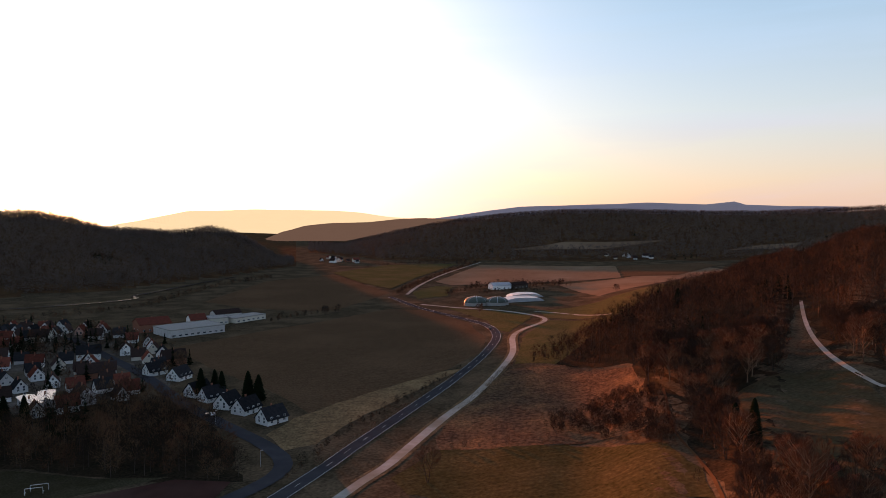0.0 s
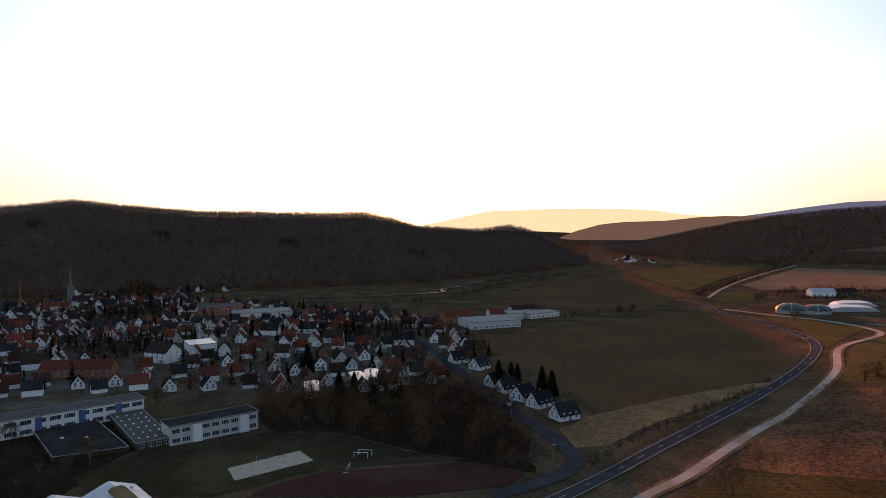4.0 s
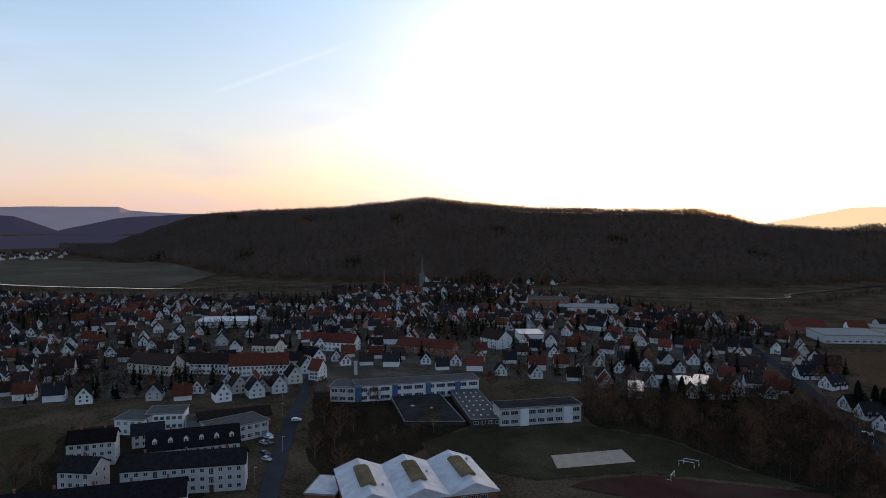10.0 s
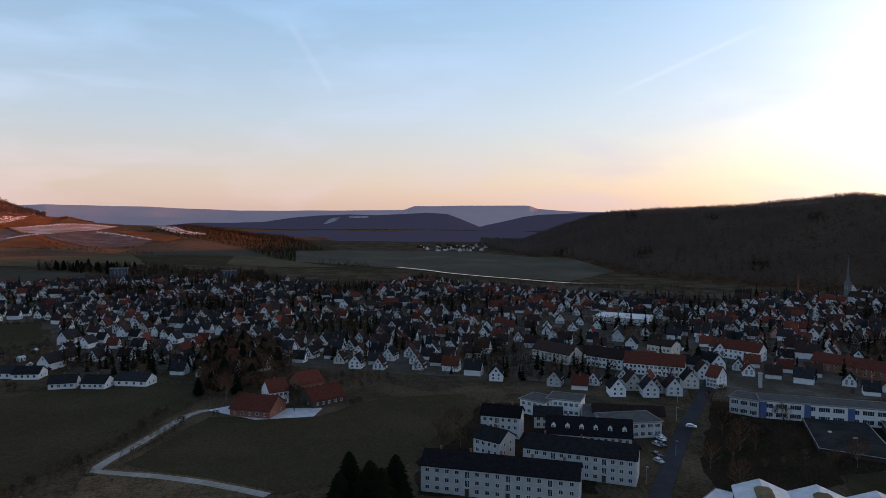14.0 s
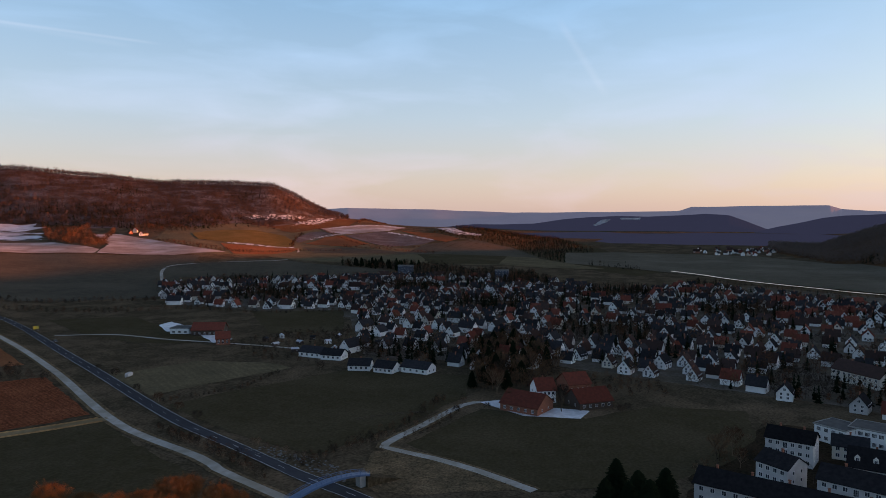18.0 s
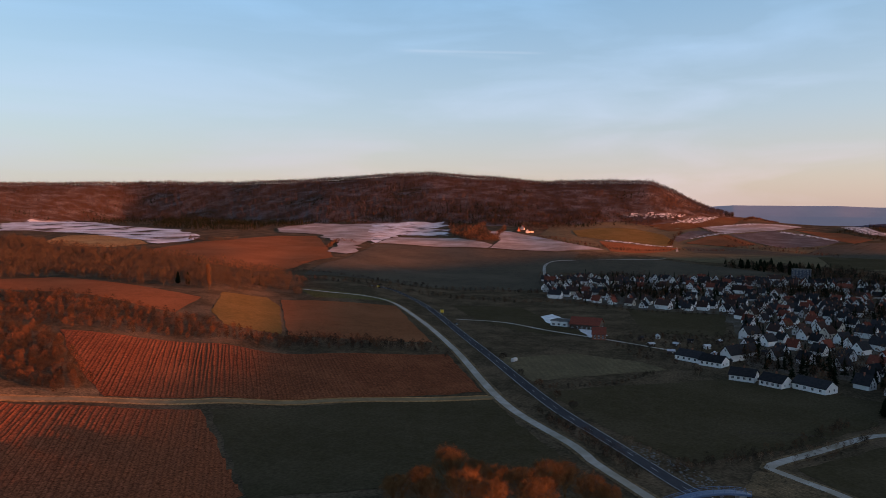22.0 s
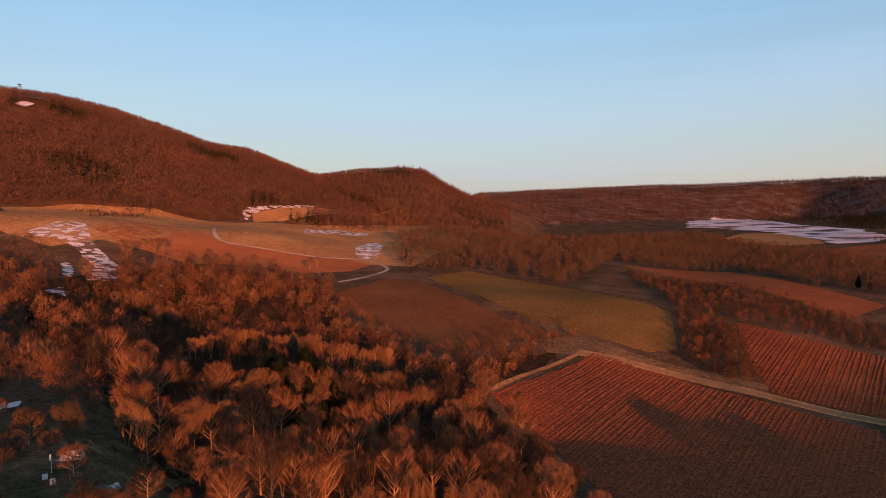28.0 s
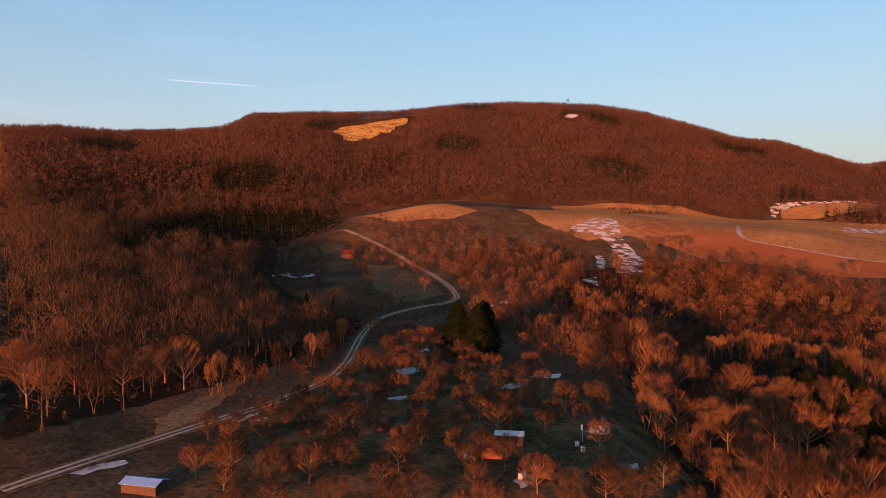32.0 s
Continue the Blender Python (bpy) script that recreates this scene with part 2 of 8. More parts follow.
M_VERGE = mat("rough_verge_grass", (0.15, 0.105, 0.06), (0.085, 0.064, 0.038), 2.2, bump=0.7, fine=0.5, c=(0.19, 0.13, 0.075), big=13, depth=0.15, speckle=0.45)
M_HEATH = mat("russet_dead_grass", (0.13, 0.082, 0.05), (0.07, 0.046, 0.031), 2.5, bump=1.0, fine=0.9, c=(0.19, 0.115, 0.06), big=18, depth=0.4, speckle=0.5)
M_OLIVE = mat("olive_slope_crop", (0.14, 0.092, 0.032), (0.115, 0.08, 0.029), 6, fine=0.7, c=(0.165, 0.108, 0.042), big=40, speckle=0.3)
M_REDSOIL = mat("red_soil_field", (0.195, 0.08, 0.038), (0.165, 0.069, 0.033), 6, c=(0.22, 0.095, 0.046), big=50, fine=0.6, speckle=0.25)
M_PLOUGH_A = mat("ploughed_soil_upper", (0.19, 0.064, 0.031), (0.138, 0.047, 0.023), 2.5, 0.95, 0.8, 0.5, (0.215, 0.074, 0.035), 30.0, depth=0.12, speckle=0.55)
M_PLOUGH_B = mat("ploughed_soil_lower", (0.235, 0.076, 0.036), (0.165, 0.054, 0.026), 2.2, 0.95, 0.8, 0.45, (0.225, 0.07, 0.031), 24.0, depth=0.12, speckle=0.55)
M_ASH = mat("red_ash_pitch", (0.075, 0.035, 0.028), (0.06, 0.03, 0.025), 6, c=(0.09, 0.05, 0.04), big=25)
M_SAND = mat("pale_sand", (0.5, 0.42, 0.32), (0.42, 0.35, 0.27), 3, bump=0.4)
M_SNOW = mat("old_snow", (0.72, 0.72, 0.75), (0.4, 0.36, 0.32), 1.6, 0.6, 0.3, 0.6, (0.5, 0.46, 0.42), 6, holes=(7.0, 0.41))
M_SNOWFIELD = mat("thin_field_snow", (0.66, 0.67, 0.72), (0.52, 0.5, 0.52), 9, 0.85, 0.2, 0.8, (0.36, 0.31, 0.29), 55, speckle=0.2, holes=(60.0, 0.35))
M_ASPHALT = mat("asphalt", (0.053, 0.053, 0.06), (0.064, 0.064, 0.07), 5, 0.92, 0.15, 0.15, (0.045, 0.045, 0.05), 30)
M_TRACK = mat("pale_gravel", (0.42, 0.39, 0.35), (0.33, 0.3, 0.26), 2.5, c=(0.25, 0.22, 0.17), big=18)
M_DIRT = mat("dirt_track", (0.26, 0.19, 0.11), (0.2, 0.15, 0.085), 2.5, c=(0.15, 0.11, 0.06), big=14)
M_PAINT = mat("road_paint", (0.7, 0.7, 0.68), (0.5, 0.5, 0.5), 1.0, 0.6, 0.0)
M_WATER = mat("river_water", (0.05, 0.06, 0.07), (0.04, 0.05, 0.06), 20, 0.08, 0.05, 1.5)
M_BARK = mat("grey_brown_bark", (0.25, 0.175, 0.115), (0.175, 0.125, 0.085), 0.8, 0.9, 0.0)
M_BARK_DARK = mat("dark_wet_bark", (0.09, 0.066, 0.05), (0.06, 0.046, 0.037), 0.8, 0.9, 0.0)
M_STONE = mat("grey_bank_stone", (0.2, 0.195, 0.19), (0.13, 0.125, 0.12), 0.5, 0.9, 0.3, 0.2)
# duller and bluer than M_WOOD, with the ridge's shade and haze in its base
M_WOOD_FAR = mat("hazed_ridge_forest", (0.062, 0.051, 0.055), (0.048, 0.041, 0.046), 26, 0.9, 0.0, c=(0.08, 0.06, 0.06), big=110)
# lighter and greyer than the other forest, to stand in for haze
M_WOOD_HAZED = mat("haze_lightened_forest", (0.135, 0.103, 0.088), (0.1, 0.077, 0.067), 26, 0.9, 0.0, c=(0.15, 0.112, 0.092), big=110)
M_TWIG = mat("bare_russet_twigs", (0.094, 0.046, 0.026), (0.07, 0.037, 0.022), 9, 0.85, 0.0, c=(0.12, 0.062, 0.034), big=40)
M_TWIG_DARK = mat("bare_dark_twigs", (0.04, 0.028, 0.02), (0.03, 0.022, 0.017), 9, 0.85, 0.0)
# grey orchard twigs, also used to put shade into the north wood
M_TWIG_GREY = mat("grey_and_shaded_twigs", (0.07, 0.051, 0.036), (0.05, 0.037, 0.027), 7, 0.85, 0.0)
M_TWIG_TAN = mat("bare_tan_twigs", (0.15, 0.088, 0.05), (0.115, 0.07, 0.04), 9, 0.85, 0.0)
M_WILLOW = mat("orange_willow_twigs", (0.165, 0.085, 0.034), (0.125, 0.066, 0.028), 3, 0.85, 0.0)
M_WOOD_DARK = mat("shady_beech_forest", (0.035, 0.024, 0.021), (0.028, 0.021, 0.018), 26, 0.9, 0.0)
M_WOOD_MID = mat("brown_beech_forest", (0.06, 0.04, 0.033), (0.046, 0.032, 0.027), 26, 0.9, 0.0)
M_TWIG_PALE = mat("bare_pale_twigs", (0.17, 0.10, 0.055), (0.13, 0.08, 0.045), 6, 0.85, 0.0)
M_WOOD = mat("winter_beech_forest", (0.07, 0.043, 0.038), (0.055, 0.036, 0.032), 26, 0.9, 0.0, c=(0.092, 0.052, 0.04), big=110)
M_PINE = mat("conifer_needles", (0.007, 0.012, 0.006), (0.012, 0.017, 0.008), 8, 0.9, 0.0)
M_WHITE = mat("white_render", (0.82, 0.81, 0.79), (0.74, 0.73, 0.72), 2.0, 0.85, 0.1, 0.2, spread=0.12)
M_CREAM = mat("cream_render", (0.68, 0.62, 0.53), (0.62, 0.57, 0.49), 2.0, 0.85, 0.1, 0.2, spread=0.12)
M_GREYWALL = mat("grey_render", (0.53, 0.51, 0.5), (0.45, 0.435, 0.425), 2.0, 0.85, 0.1, 0.2, spread=0.1)
M_ROSE = mat("rose_render", (0.55, 0.34, 0.27), (0.5, 0.3, 0.25), 2.0, 0.85, 0.1, 0.2, spread=0.1)
M_BRICK = mat("red_brick_wall", (0.30, 0.13, 0.085), (0.24, 0.105, 0.07), 0.6, 0.85, 0.2, 0.2)
M_TILE_RED = mat("red_roof_tiles", (0.17, 0.05, 0.034), (0.12, 0.04, 0.029), 1.2, 0.88, 0.5, 0.35, spread=0.3)
M_TILE_BROWN = mat("brown_roof_tiles", (0.058, 0.036, 0.031), (0.043, 0.029, 0.026), 1.2, 0.88, 0.5, 0.35, spread=0.3)
M_TILE_DARK = mat("anthracite_roof_tiles", (0.024, 0.024, 0.027), (0.036, 0.034, 0.036), 1.2, 0.88, 0.5, 0.35, spread=0.35)
M_TILE_BLACK = mat("near_black_roof_tiles", (0.016, 0.015, 0.016), (0.024, 0.022, 0.023), 1.2, 0.9, 0.5, 0.35, spread=0.3)
M_GLINT = mat("glinting_metal_roof", (0.6, 0.58, 0.56), (0.5, 0.49, 0.48), 2.0, 0.5, 0.1, 0.6, metal=1.0)
M_SHEET = mat("pale_metal_sheet", (0.46, 0.47, 0.5), (0.38, 0.39, 0.42), 4.0, 0.35, 0.1, 0.5)
M_FROST = mat("frosted_roof", (0.66, 0.67, 0.7), (0.5, 0.5, 0.52), 3.0, 0.5, 0.1, 0.5)
M_GRAVELROOF = mat("bitumen_flat_roof", (0.12, 0.115, 0.11), (0.09, 0.088, 0.085), 3.0, 0.85, 0.2, 0.3)
M_GRAVELDARK = mat("dark_gravel_roof", (0.045, 0.043, 0.042), (0.032, 0.031, 0.031), 3.0, 0.9, 0.2, 0.3, (0.06, 0.056, 0.05), 8)
M_PANEL = mat("blue_facade_panel", (0.07, 0.12, 0.26), (0.06, 0.1, 0.22), 1.5, 0.5, 0.05)
M_GLASS = mat("dark_window_glass", (0.03, 0.035, 0.045), (0.05, 0.055, 0.065), 1.0, 0.08, 0.0)
M_FRAME = mat("white_window_frame", (0.75, 0.75, 0.73), (0.68, 0.68, 0.66), 1.0, 0.5, 0.0)
M_TIMBER = mat("dark_timber", (0.07, 0.045, 0.03), (0.05, 0.033, 0.024), 0.8, 0.8, 0.2, 0.2)
M_CONCRETE = mat("concrete", (0.36, 0.35, 0.33), (0.3, 0.29, 0.28), 1.5, 0.85, 0.2, 0.2)
M_BLUE = mat("blue_steel_paint", (0.06, 0.11, 0.22), (0.07, 0.13, 0.25), 1.5, 0.45, 0.05)
M_DOME = mat("dark_green_membrane", (0.05, 0.065, 0.05), (0.065, 0.08, 0.06), 3.0, 0.6, 0.05)
M_CHALK = mat("ochre_quarry_face", (0.64, 0.44, 0.12), (0.42, 0.25, 0.07), 9.0, 0.95, 1.0, 2.5, (0.26, 0.15, 0.06), 16, depth=1.6, speckle=0.4)
M_SLATE = mat("blue_slate_cladding", (0.05, 0.065, 0.1), (0.04, 0.05, 0.08), 1.5, 0.6, 0.1, 0.3)
M_SNOWLITTER = mat("leaf_litter_with_snow", (0.085, 0.045, 0.03), (0.06, 0.035, 0.024), 6, c=(0.15, 0.132, 0.135), big=38)
M_TARP = mat("blue_plastic_sheet", (0.16, 0.36, 0.8), (0.14, 0.32, 0.72), 1.0, 0.2, 0.2, 0.3)
M_REDPAINT = mat("red_painted_boards", (0.13, 0.04, 0.026), (0.1, 0.034, 0.022), 0.6, 0.7, 0.2, 0.2)
M_YELLOW = mat("yellow_sign_face", (0.75, 0.5, 0.04), (0.7, 0.46, 0.04), 0.8, 0.4, 0.0)
M_RUBBER = mat("black_rubber", (0.02, 0.02, 0.02), (0.03, 0.03, 0.03), 0.3, 0.8, 0.0)
M_CAR = [mat(f"{k}_car_paint", c, tuple(0.9 * v for v in c), 1.0, 0.25, 0.0) for k, c in (("silver", (0.5, 0.5, 0.52)), ("dark", (0.03, 0.035, 0.045)), ("white", (0.75, 0.75, 0.75)), ("red", (0.35, 0.03, 0.03)))]

# ---- ground ----
# -- terrain
RADII = (0, 120, 200, 300, 450, 650, 900, 1300, 1900, 2600, 4850)
# heights of the open ground along sections that run out from the hover point
SECTIONS = {
    # out of view and raised, same section as 290
    -70: (20, 42, 60, 73, 87, 106, 125, 140, 150, 150, 150),
    -45: (20, 34, 40, 48, 62, 78, 88, 90, 90, 90, 90),
    -32: (20, 24, 28, 36, 52, 66, 60, 40, 20, 10, 10),
    -27: (20, 20, 24, 29, 39, 46, 30, 12, 4, 2, 2),
    -20: (20, 15, 16, 20, 27, 20, 8, 3, 2, 2, 2),
    -10: (20, 8, 6, 6, 6, 3, 1, 0, 1, 2, 2),
    0: (20, 4, 3, 1, 0, 0, 0, 0, 1, 2, 2),
    15: (20, 2, 0, 0, 0, 0, 0, 0, 1, 2, 2),
    95: (20, 2, 0, 0, 0, 0, 0, 4, 18, 20, 20),
    105: (20, 5, 0, 0, 0, 0, 1, 16, 58, 40, 20),
    115: (20, 12, 3, 0, 0, 1, 3, 17, 70, 80, 60),
    126: (20, 19, 7, 1, 1, 2, 7, 38, 84, 90, 90),
    133: (20, 20, 8, 1, 2, 3, 10, 42, 85, 90, 90),
    147: (20, 18, 6, 3, 9, 19, 30, 48, 75, 74, 90),
    155: (20, 17, 4, 7, 19, 30, 38, 54, 74, 70, 90),
    165: (20, 15, 4, 12, 27, 34, 38, 52, 72, 74, 90),
    176: (20, 14, 7, 16, 34, 41, 44, 50, 76, 90, 90),
    193: (20, 14, 12, 22, 40, 56, 72, 90, 110, 120, 120),
    205: (20, 26, 22, 25, 46, 74, 92, 110, 120, 130, 130),
    217: (20, 40, 40, 38, 54, 88, 108, 130, 150, 150, 150),
    229: (20, 40, 40, 38, 52, 97, 115, 140, 150, 150, 150),
    240: (20, 40, 40, 36, 50, 84, 112, 140, 150, 150, 150),
    252: (20, 40, 42, 48, 62, 84, 112, 140, 150, 150, 150),
    262: (20, 40, 46, 56, 74, 92, 112, 140, 150, 150, 150),
    # 275 and 290 are out of view, raised to shade the north wood
    275: (20, 41, 56, 69, 82, 95, 113, 140, 150, 150, 150),
    290: (20, 42, 60, 73, 87, 106, 125, 140, 150, 150, 150),
    315: (20, 34, 40, 48, 62, 78, 88, 90, 90, 90, 90),
    328: (20, 24, 28, 36, 52, 66, 60, 40, 20, 10, 10),
}
# skyline of each ridge: heading and elevation in degrees; then foot and crest distance by heading; height of its trees
RIDGES = {
    "sun_hill": (
        [(12.2, -3.59), (14.0, -2.40), (15.8, -1.24), (17.2, -0.72), (18.6, -0.39), (20.9, -0.69), (23.7, -0.53), (26.1, -0.33), (28.4, 0.39), (30.5, 0.78), (35.3, 0.81), (41.0, 0.88), (43.5, 0.98), (47.5, 1.33), (52.1, 1.81), (54.5, 1.52), (59.0, 1.02), (66.3, 0.66), (69.0, 0.50), (71.0, 0.10), (72.8, -0.50), (74.6, -1.20), (77.0, -2.10), (79.7, -3.0)],
        [(11, 1350), (17, 1100), (25, 930), (40, 880), (55, 900), (65, 980), (72, 1150), (81, 1700)],
        [(11, 1450), (17, 1400), (25, 1380), (40, 1400), (55, 1500), (65, 1600), (72, 1700), (81, 1900)], 13),
    "valley_hill": (
        [(-32.6, 1.02), (-27.4, 0.79), (-22.8, 0.66), (-18.7, 0.77), (-14.5, 0.89), (-10.0, 0.91), (-5.4, 0.62), (-1.7, 0.22), (1.0, -0.25), (4.0, -0.85), (7.0, -1.5), (9.0, -2.1), (11.0, -2.7)],
        [(-34, 1500), (-20, 1450), (-5, 1400), (5, 1450), (16, 2100)],
        [(-34, 2300), (-20, 2200), (-5, 2100), (5, 2100), (16, 2500)], 14),
    "table_ridge": (
        [(112.7, 0.26), (114.5, 0.77), (115.9, 1.51), (117.3, 2.29), (118.8, 2.92), (123.1, 3.01), (126.9, 2.99), (131.8, 3.40), (136.6, 3.80), (141.2, 3.55), (146.8, 3.12), (152.0, 2.90), (156.9, 2.82), (162.1, 2.72), (166.3, 2.58), (172.1, 2.52), (177.5, 2.36), (184.5, 2.02), (188.7, 0.64), (191.5, -0.75)],
        [(111, 1750), (116, 1690), (124, 1640), (131, 1610), (144.6, 1710), (155.8, 2000), (160, 2150), (165, 2000), (170, 1850), (176, 1700), (185, 1500), (193, 1450)],
        [(111, 2100), (117, 2060), (129, 2030), (140, 2090), (150, 2230), (159, 2520), (164, 2450), (170, 2450), (185, 2300), (193, 2200)], 13),
    "round_knoll": (
        [(182.2, 0.99), (185.4, 1.79), (187.3, 2.73), (189.1, 3.95), (191.5, 4.18), (194.2, 4.02), (197.9, 3.58), (203.2, 2.44), (207.1, 0.65)],
        [(180, 1050), (195, 1000), (208, 1050)],
        [(180, 1450), (195, 1450), (208, 1500)], 8),
    "quarry_hill": (
        [(193.3, 0.88), (197.9, 3.49), (203.2, 5.56), (206.1, 5.91), (209.0, 7.00), (212.9, 8.24), (216.5, 8.90), (219.0, 9.12), (223.5, 9.30), (226.8, 9.28), (232.8, 8.69), (239.2, 8.52), (244.1, 8.34), (246.4, 7.26), (249.2, 6.87), (254.3, 6.56), (258.0, 6.77), (261.4, 6.56)],
        [(192, 850), (205, 760), (217, 720), (229, 700), (240, 640), (252, 620), (265, 560), (300, 560)],
        [(192, 1150), (205, 1250), (217, 1300), (229, 1250), (240, 1200), (252, 1150), (265, 1050), (300, 900)], 13),
}
EDGE = 2.5  # degrees over which a ridge's end runs out


def terrain(x, y):
    """Height of the ground over the plan, for arrays."""
    x, y = np.asarray(x, float), np.asarray(y, float)
    r, az = np.hypot(x, y), np.degrees(np.arctan2(-x, y))
    az = np.where(az < -52, az + 360, az)
    names = sorted(SECTIONS)
    table = np.array([SECTIONS[k] for k in names], float)
    col = np.clip(np.interp(r, RADII, range(len(RADII))), 0, len(RADII) - 1.001)
    row = np.clip(np.interp(az, names, range(len(names))), 0, len(names) - 1.001)
    i, j = row.astype(int), col.astype(int)
    u, v = row - i, col - j
    u = u * u * (3 - 2 * u)
    v = 0.5 * v + 0.5 * v * v * (3 - 2 * v)
    z = (table[i, j] * (1 - u) + table[i + 1, j] * u) * (1 - v) + (table[i, j + 1] * (1 - u) + table[i + 1, j + 1] * u) * v
    for skyline, foot, crest, trees in RIDGES.values():
        sky_az, sky_el = zip(*sorted(skyline))
        el = np.interp(az, sky_az, sky_el)
        rf, rc = np.interp(az, *zip(*foot)), np.interp(az, *zip(*crest))
        top = 85.0 + rc * np.tan(np.radians(el)) - trees
        out = np.clip(np.maximum(sky_az[0] - az, az - sky_az[-1]) / EDGE, 0, 1)
        s = np.clip((r - rf) / (rc - rf), 0, 1)
        s = np.where(s < 0.5, 0.85 * s + 0.3 * s * s, 1 - (1 - s) * (0.85 + 0.3 * (1 - s)))
        # behind high crests the unseen plateau is drawn out to shade the village slopes
        back = 1 - 0.8 * np.clip((r - rc - 100 - 500 * np.clip(el - 0.2, 0, 1)) / 1200, 0, 1)
        z = z + np.maximum(top - z, 0) * s * (1 - out) * back
    bumps = np.sin(x / 37 + np.sin(y / 51)) * np.cos(y / 43 + 0.7 * np.sin(x / 29)) * np.clip((z - 3) / 20, 0, 1) * 1.2
    return z + bumps
# -- end terrain


def mesh_object(name, verts, faces, material, parent=None):
    me = bpy.data.meshes.new(name)
    me.from_pydata(verts, [], faces)
    me.materials.append(material)
    ob = new(name, me)
    if parent:
        ob.parent = parent
    return ob


AZ_STEPS = 720
RINGS = np.concatenate([[0.5, 8, 16, 24, 32], np.geomspace(40, 4850, 200)])
ang = np.radians(np.arange(AZ_STEPS) * 360 / AZ_STEPS)
gx, gy = -np.outer(RINGS, np.sin(ang)), np.outer(RINGS, np.cos(ang))
gz = terrain(gx, gy)
gv = np.stack([gx, gy, gz], 2).reshape(-1, 3)
k = np.arange((len(RINGS) - 1) * AZ_STEPS)
a, b = k, (k // AZ_STEPS) * AZ_STEPS + (k + 1) % AZ_STEPS
gf = np.stack([a, a + AZ_STEPS, b + AZ_STEPS, b], 1)
# which faces lie on the wooded slopes
mid = gv[gf].mean(1)
mr, maz = np.hypot(mid[:, 0], mid[:, 1]), np.degrees(np.arctan2(-mid[:, 0], mid[:, 1]))
maz = np.where(maz < -52, maz + 360, maz)
wooded = np.zeros(len(gf), bool)
for skyline, foot, crest, trees in RIDGES.values():
    lo, hi = min(p[0] for p in skyline), max(p[0] for p in skyline)
    wooded |= (maz > lo) & (maz < hi) & (mr > np.interp(maz, *zip(*foot)))
ground = mesh_object("ground", gv.tolist(), gf.tolist(), M_GROUND)
ground.data.materials.append(M_LITTER)
ground.data.polygons.foreach_set("material_index", wooded.astype(np.int32))
ground.data.polygons.foreach_set("use_smooth", np.ones(len(gf), bool))
ground.data.materials.append(M_SNOWLITTER)
snowy = wooded & (maz > 100) & (maz < 185) & (mr > 1500)
ground.data.polygons.foreach_set("material_index", np.where(snowy, 2, wooded.astype(np.int32)).astype(np.int32))
tagged(ground, "rolling valley floor and slopes with dull winter grass", "ground", kind="structure")


def sheet(x, y):
    """Height of the ground sheet itself, between its points."""
    r = math.hypot(x, y)
    i = min(max(int(np.searchsorted(RINGS, r)) - 1, 0), len(RINGS) - 2)
    u = (r - RINGS[i]) / (RINGS[i + 1] - RINGS[i])
    q = math.degrees(math.atan2(-x, y)) % 360 * AZ_STEPS / 360
    j = int(q) % AZ_STEPS
    v, k = q - int(q), (j + 1) % AZ_STEPS
    return float((gz[i, j] * (1 - v) + gz[i, k] * v) * (1 - u) + (gz[i + 1, j] * (1 - v) + gz[i + 1, k] * v) * u)


def lift(x, y, extra=0.0):
    return sheet(x, y) + 0.06 + 0.00018 * math.hypot(x, y) + extra


def smooth_line(points, step=8.0, closed=False):
    """A rounded line through the points."""
    n = len(points)
    out = []
    for i in range(n if closed else n - 1):
        p = [Vector(points[j % n] if closed else points[min(max(j, 0), n - 1)]) for j in (i - 1, i, i + 1, i + 2)]
        cuts = max(2, int((p[2] - p[1]).length / step))
        for s in range(cuts):
            t = s / cuts
            out.append(0.5 * (2 * p[1] + (p[2] - p[0]) * t + (2 * p[0] - 5 * p[1] + 4 * p[2] - p[3]) * t * t + (3 * p[1] - p[0] - 3 * p[2] + p[3]) * t ** 3))
    if not closed:
        out.append(Vector(points[-1]))
    return out


def inside(x, y, poly):
    """Which of the points lie in the polygon, for arrays."""
    res = np.zeros(np.shape(x), bool)
    for (x0, y0), (x1, y1) in zip(poly, list(poly[1:]) + [poly[0]]):
        if y0 != y1:
            res ^= ((y0 > y) != (y1 > y)) & (x < (x1 - x0) * (y - y0) / (y1 - y0) + x0)
    return res


from mathutils import geometry


def patch(name, corners, material, label, category, extra=0.0, wobble=1.0, rough_edge=0.0):
    """A field that lies on the ground, with slightly uneven edges."""
    rng = random.Random(name + label)
    size = math.sqrt(abs(sum(p[0] * q[1] - q[0] * p[1] for p, q in zip(corners, list(corners[1:]) + [corners[0]]))) / 2)
    step = max(1.5, min(2.0 + math.hypot(*corners[0]) / 80, size / 8))
    rim = []
    for p, q in zip(corners, list(corners[1:]) + [corners[0]]):
        cuts = max(1, int(math.dist(p, q) / step))
        for s in range(cuts):
            t = s / cuts
            k = wobble * (0.4 if s == 0 else 1.0)
            rim.append(Vector((p[0] + (q[0] - p[0]) * t + rng.uniform(-k, k), p[1] + (q[1] - p[1]) * t + rng.uniform(-k, k))))
    xs, ys = [p.x for p in rim], [p.y for p in rim]
    X, Y = np.meshgrid(np.arange(min(xs), max(xs), step), np.arange(min(ys), max(ys), step))
    X, Y = X.ravel(), Y.ravel()
    keep = inside(X, Y, [(p.x, p.y) for p in rim])
    pts = rim + [Vector((x, y)) for x, y in zip(X[keep], Y[keep])]
    n = len(rim)
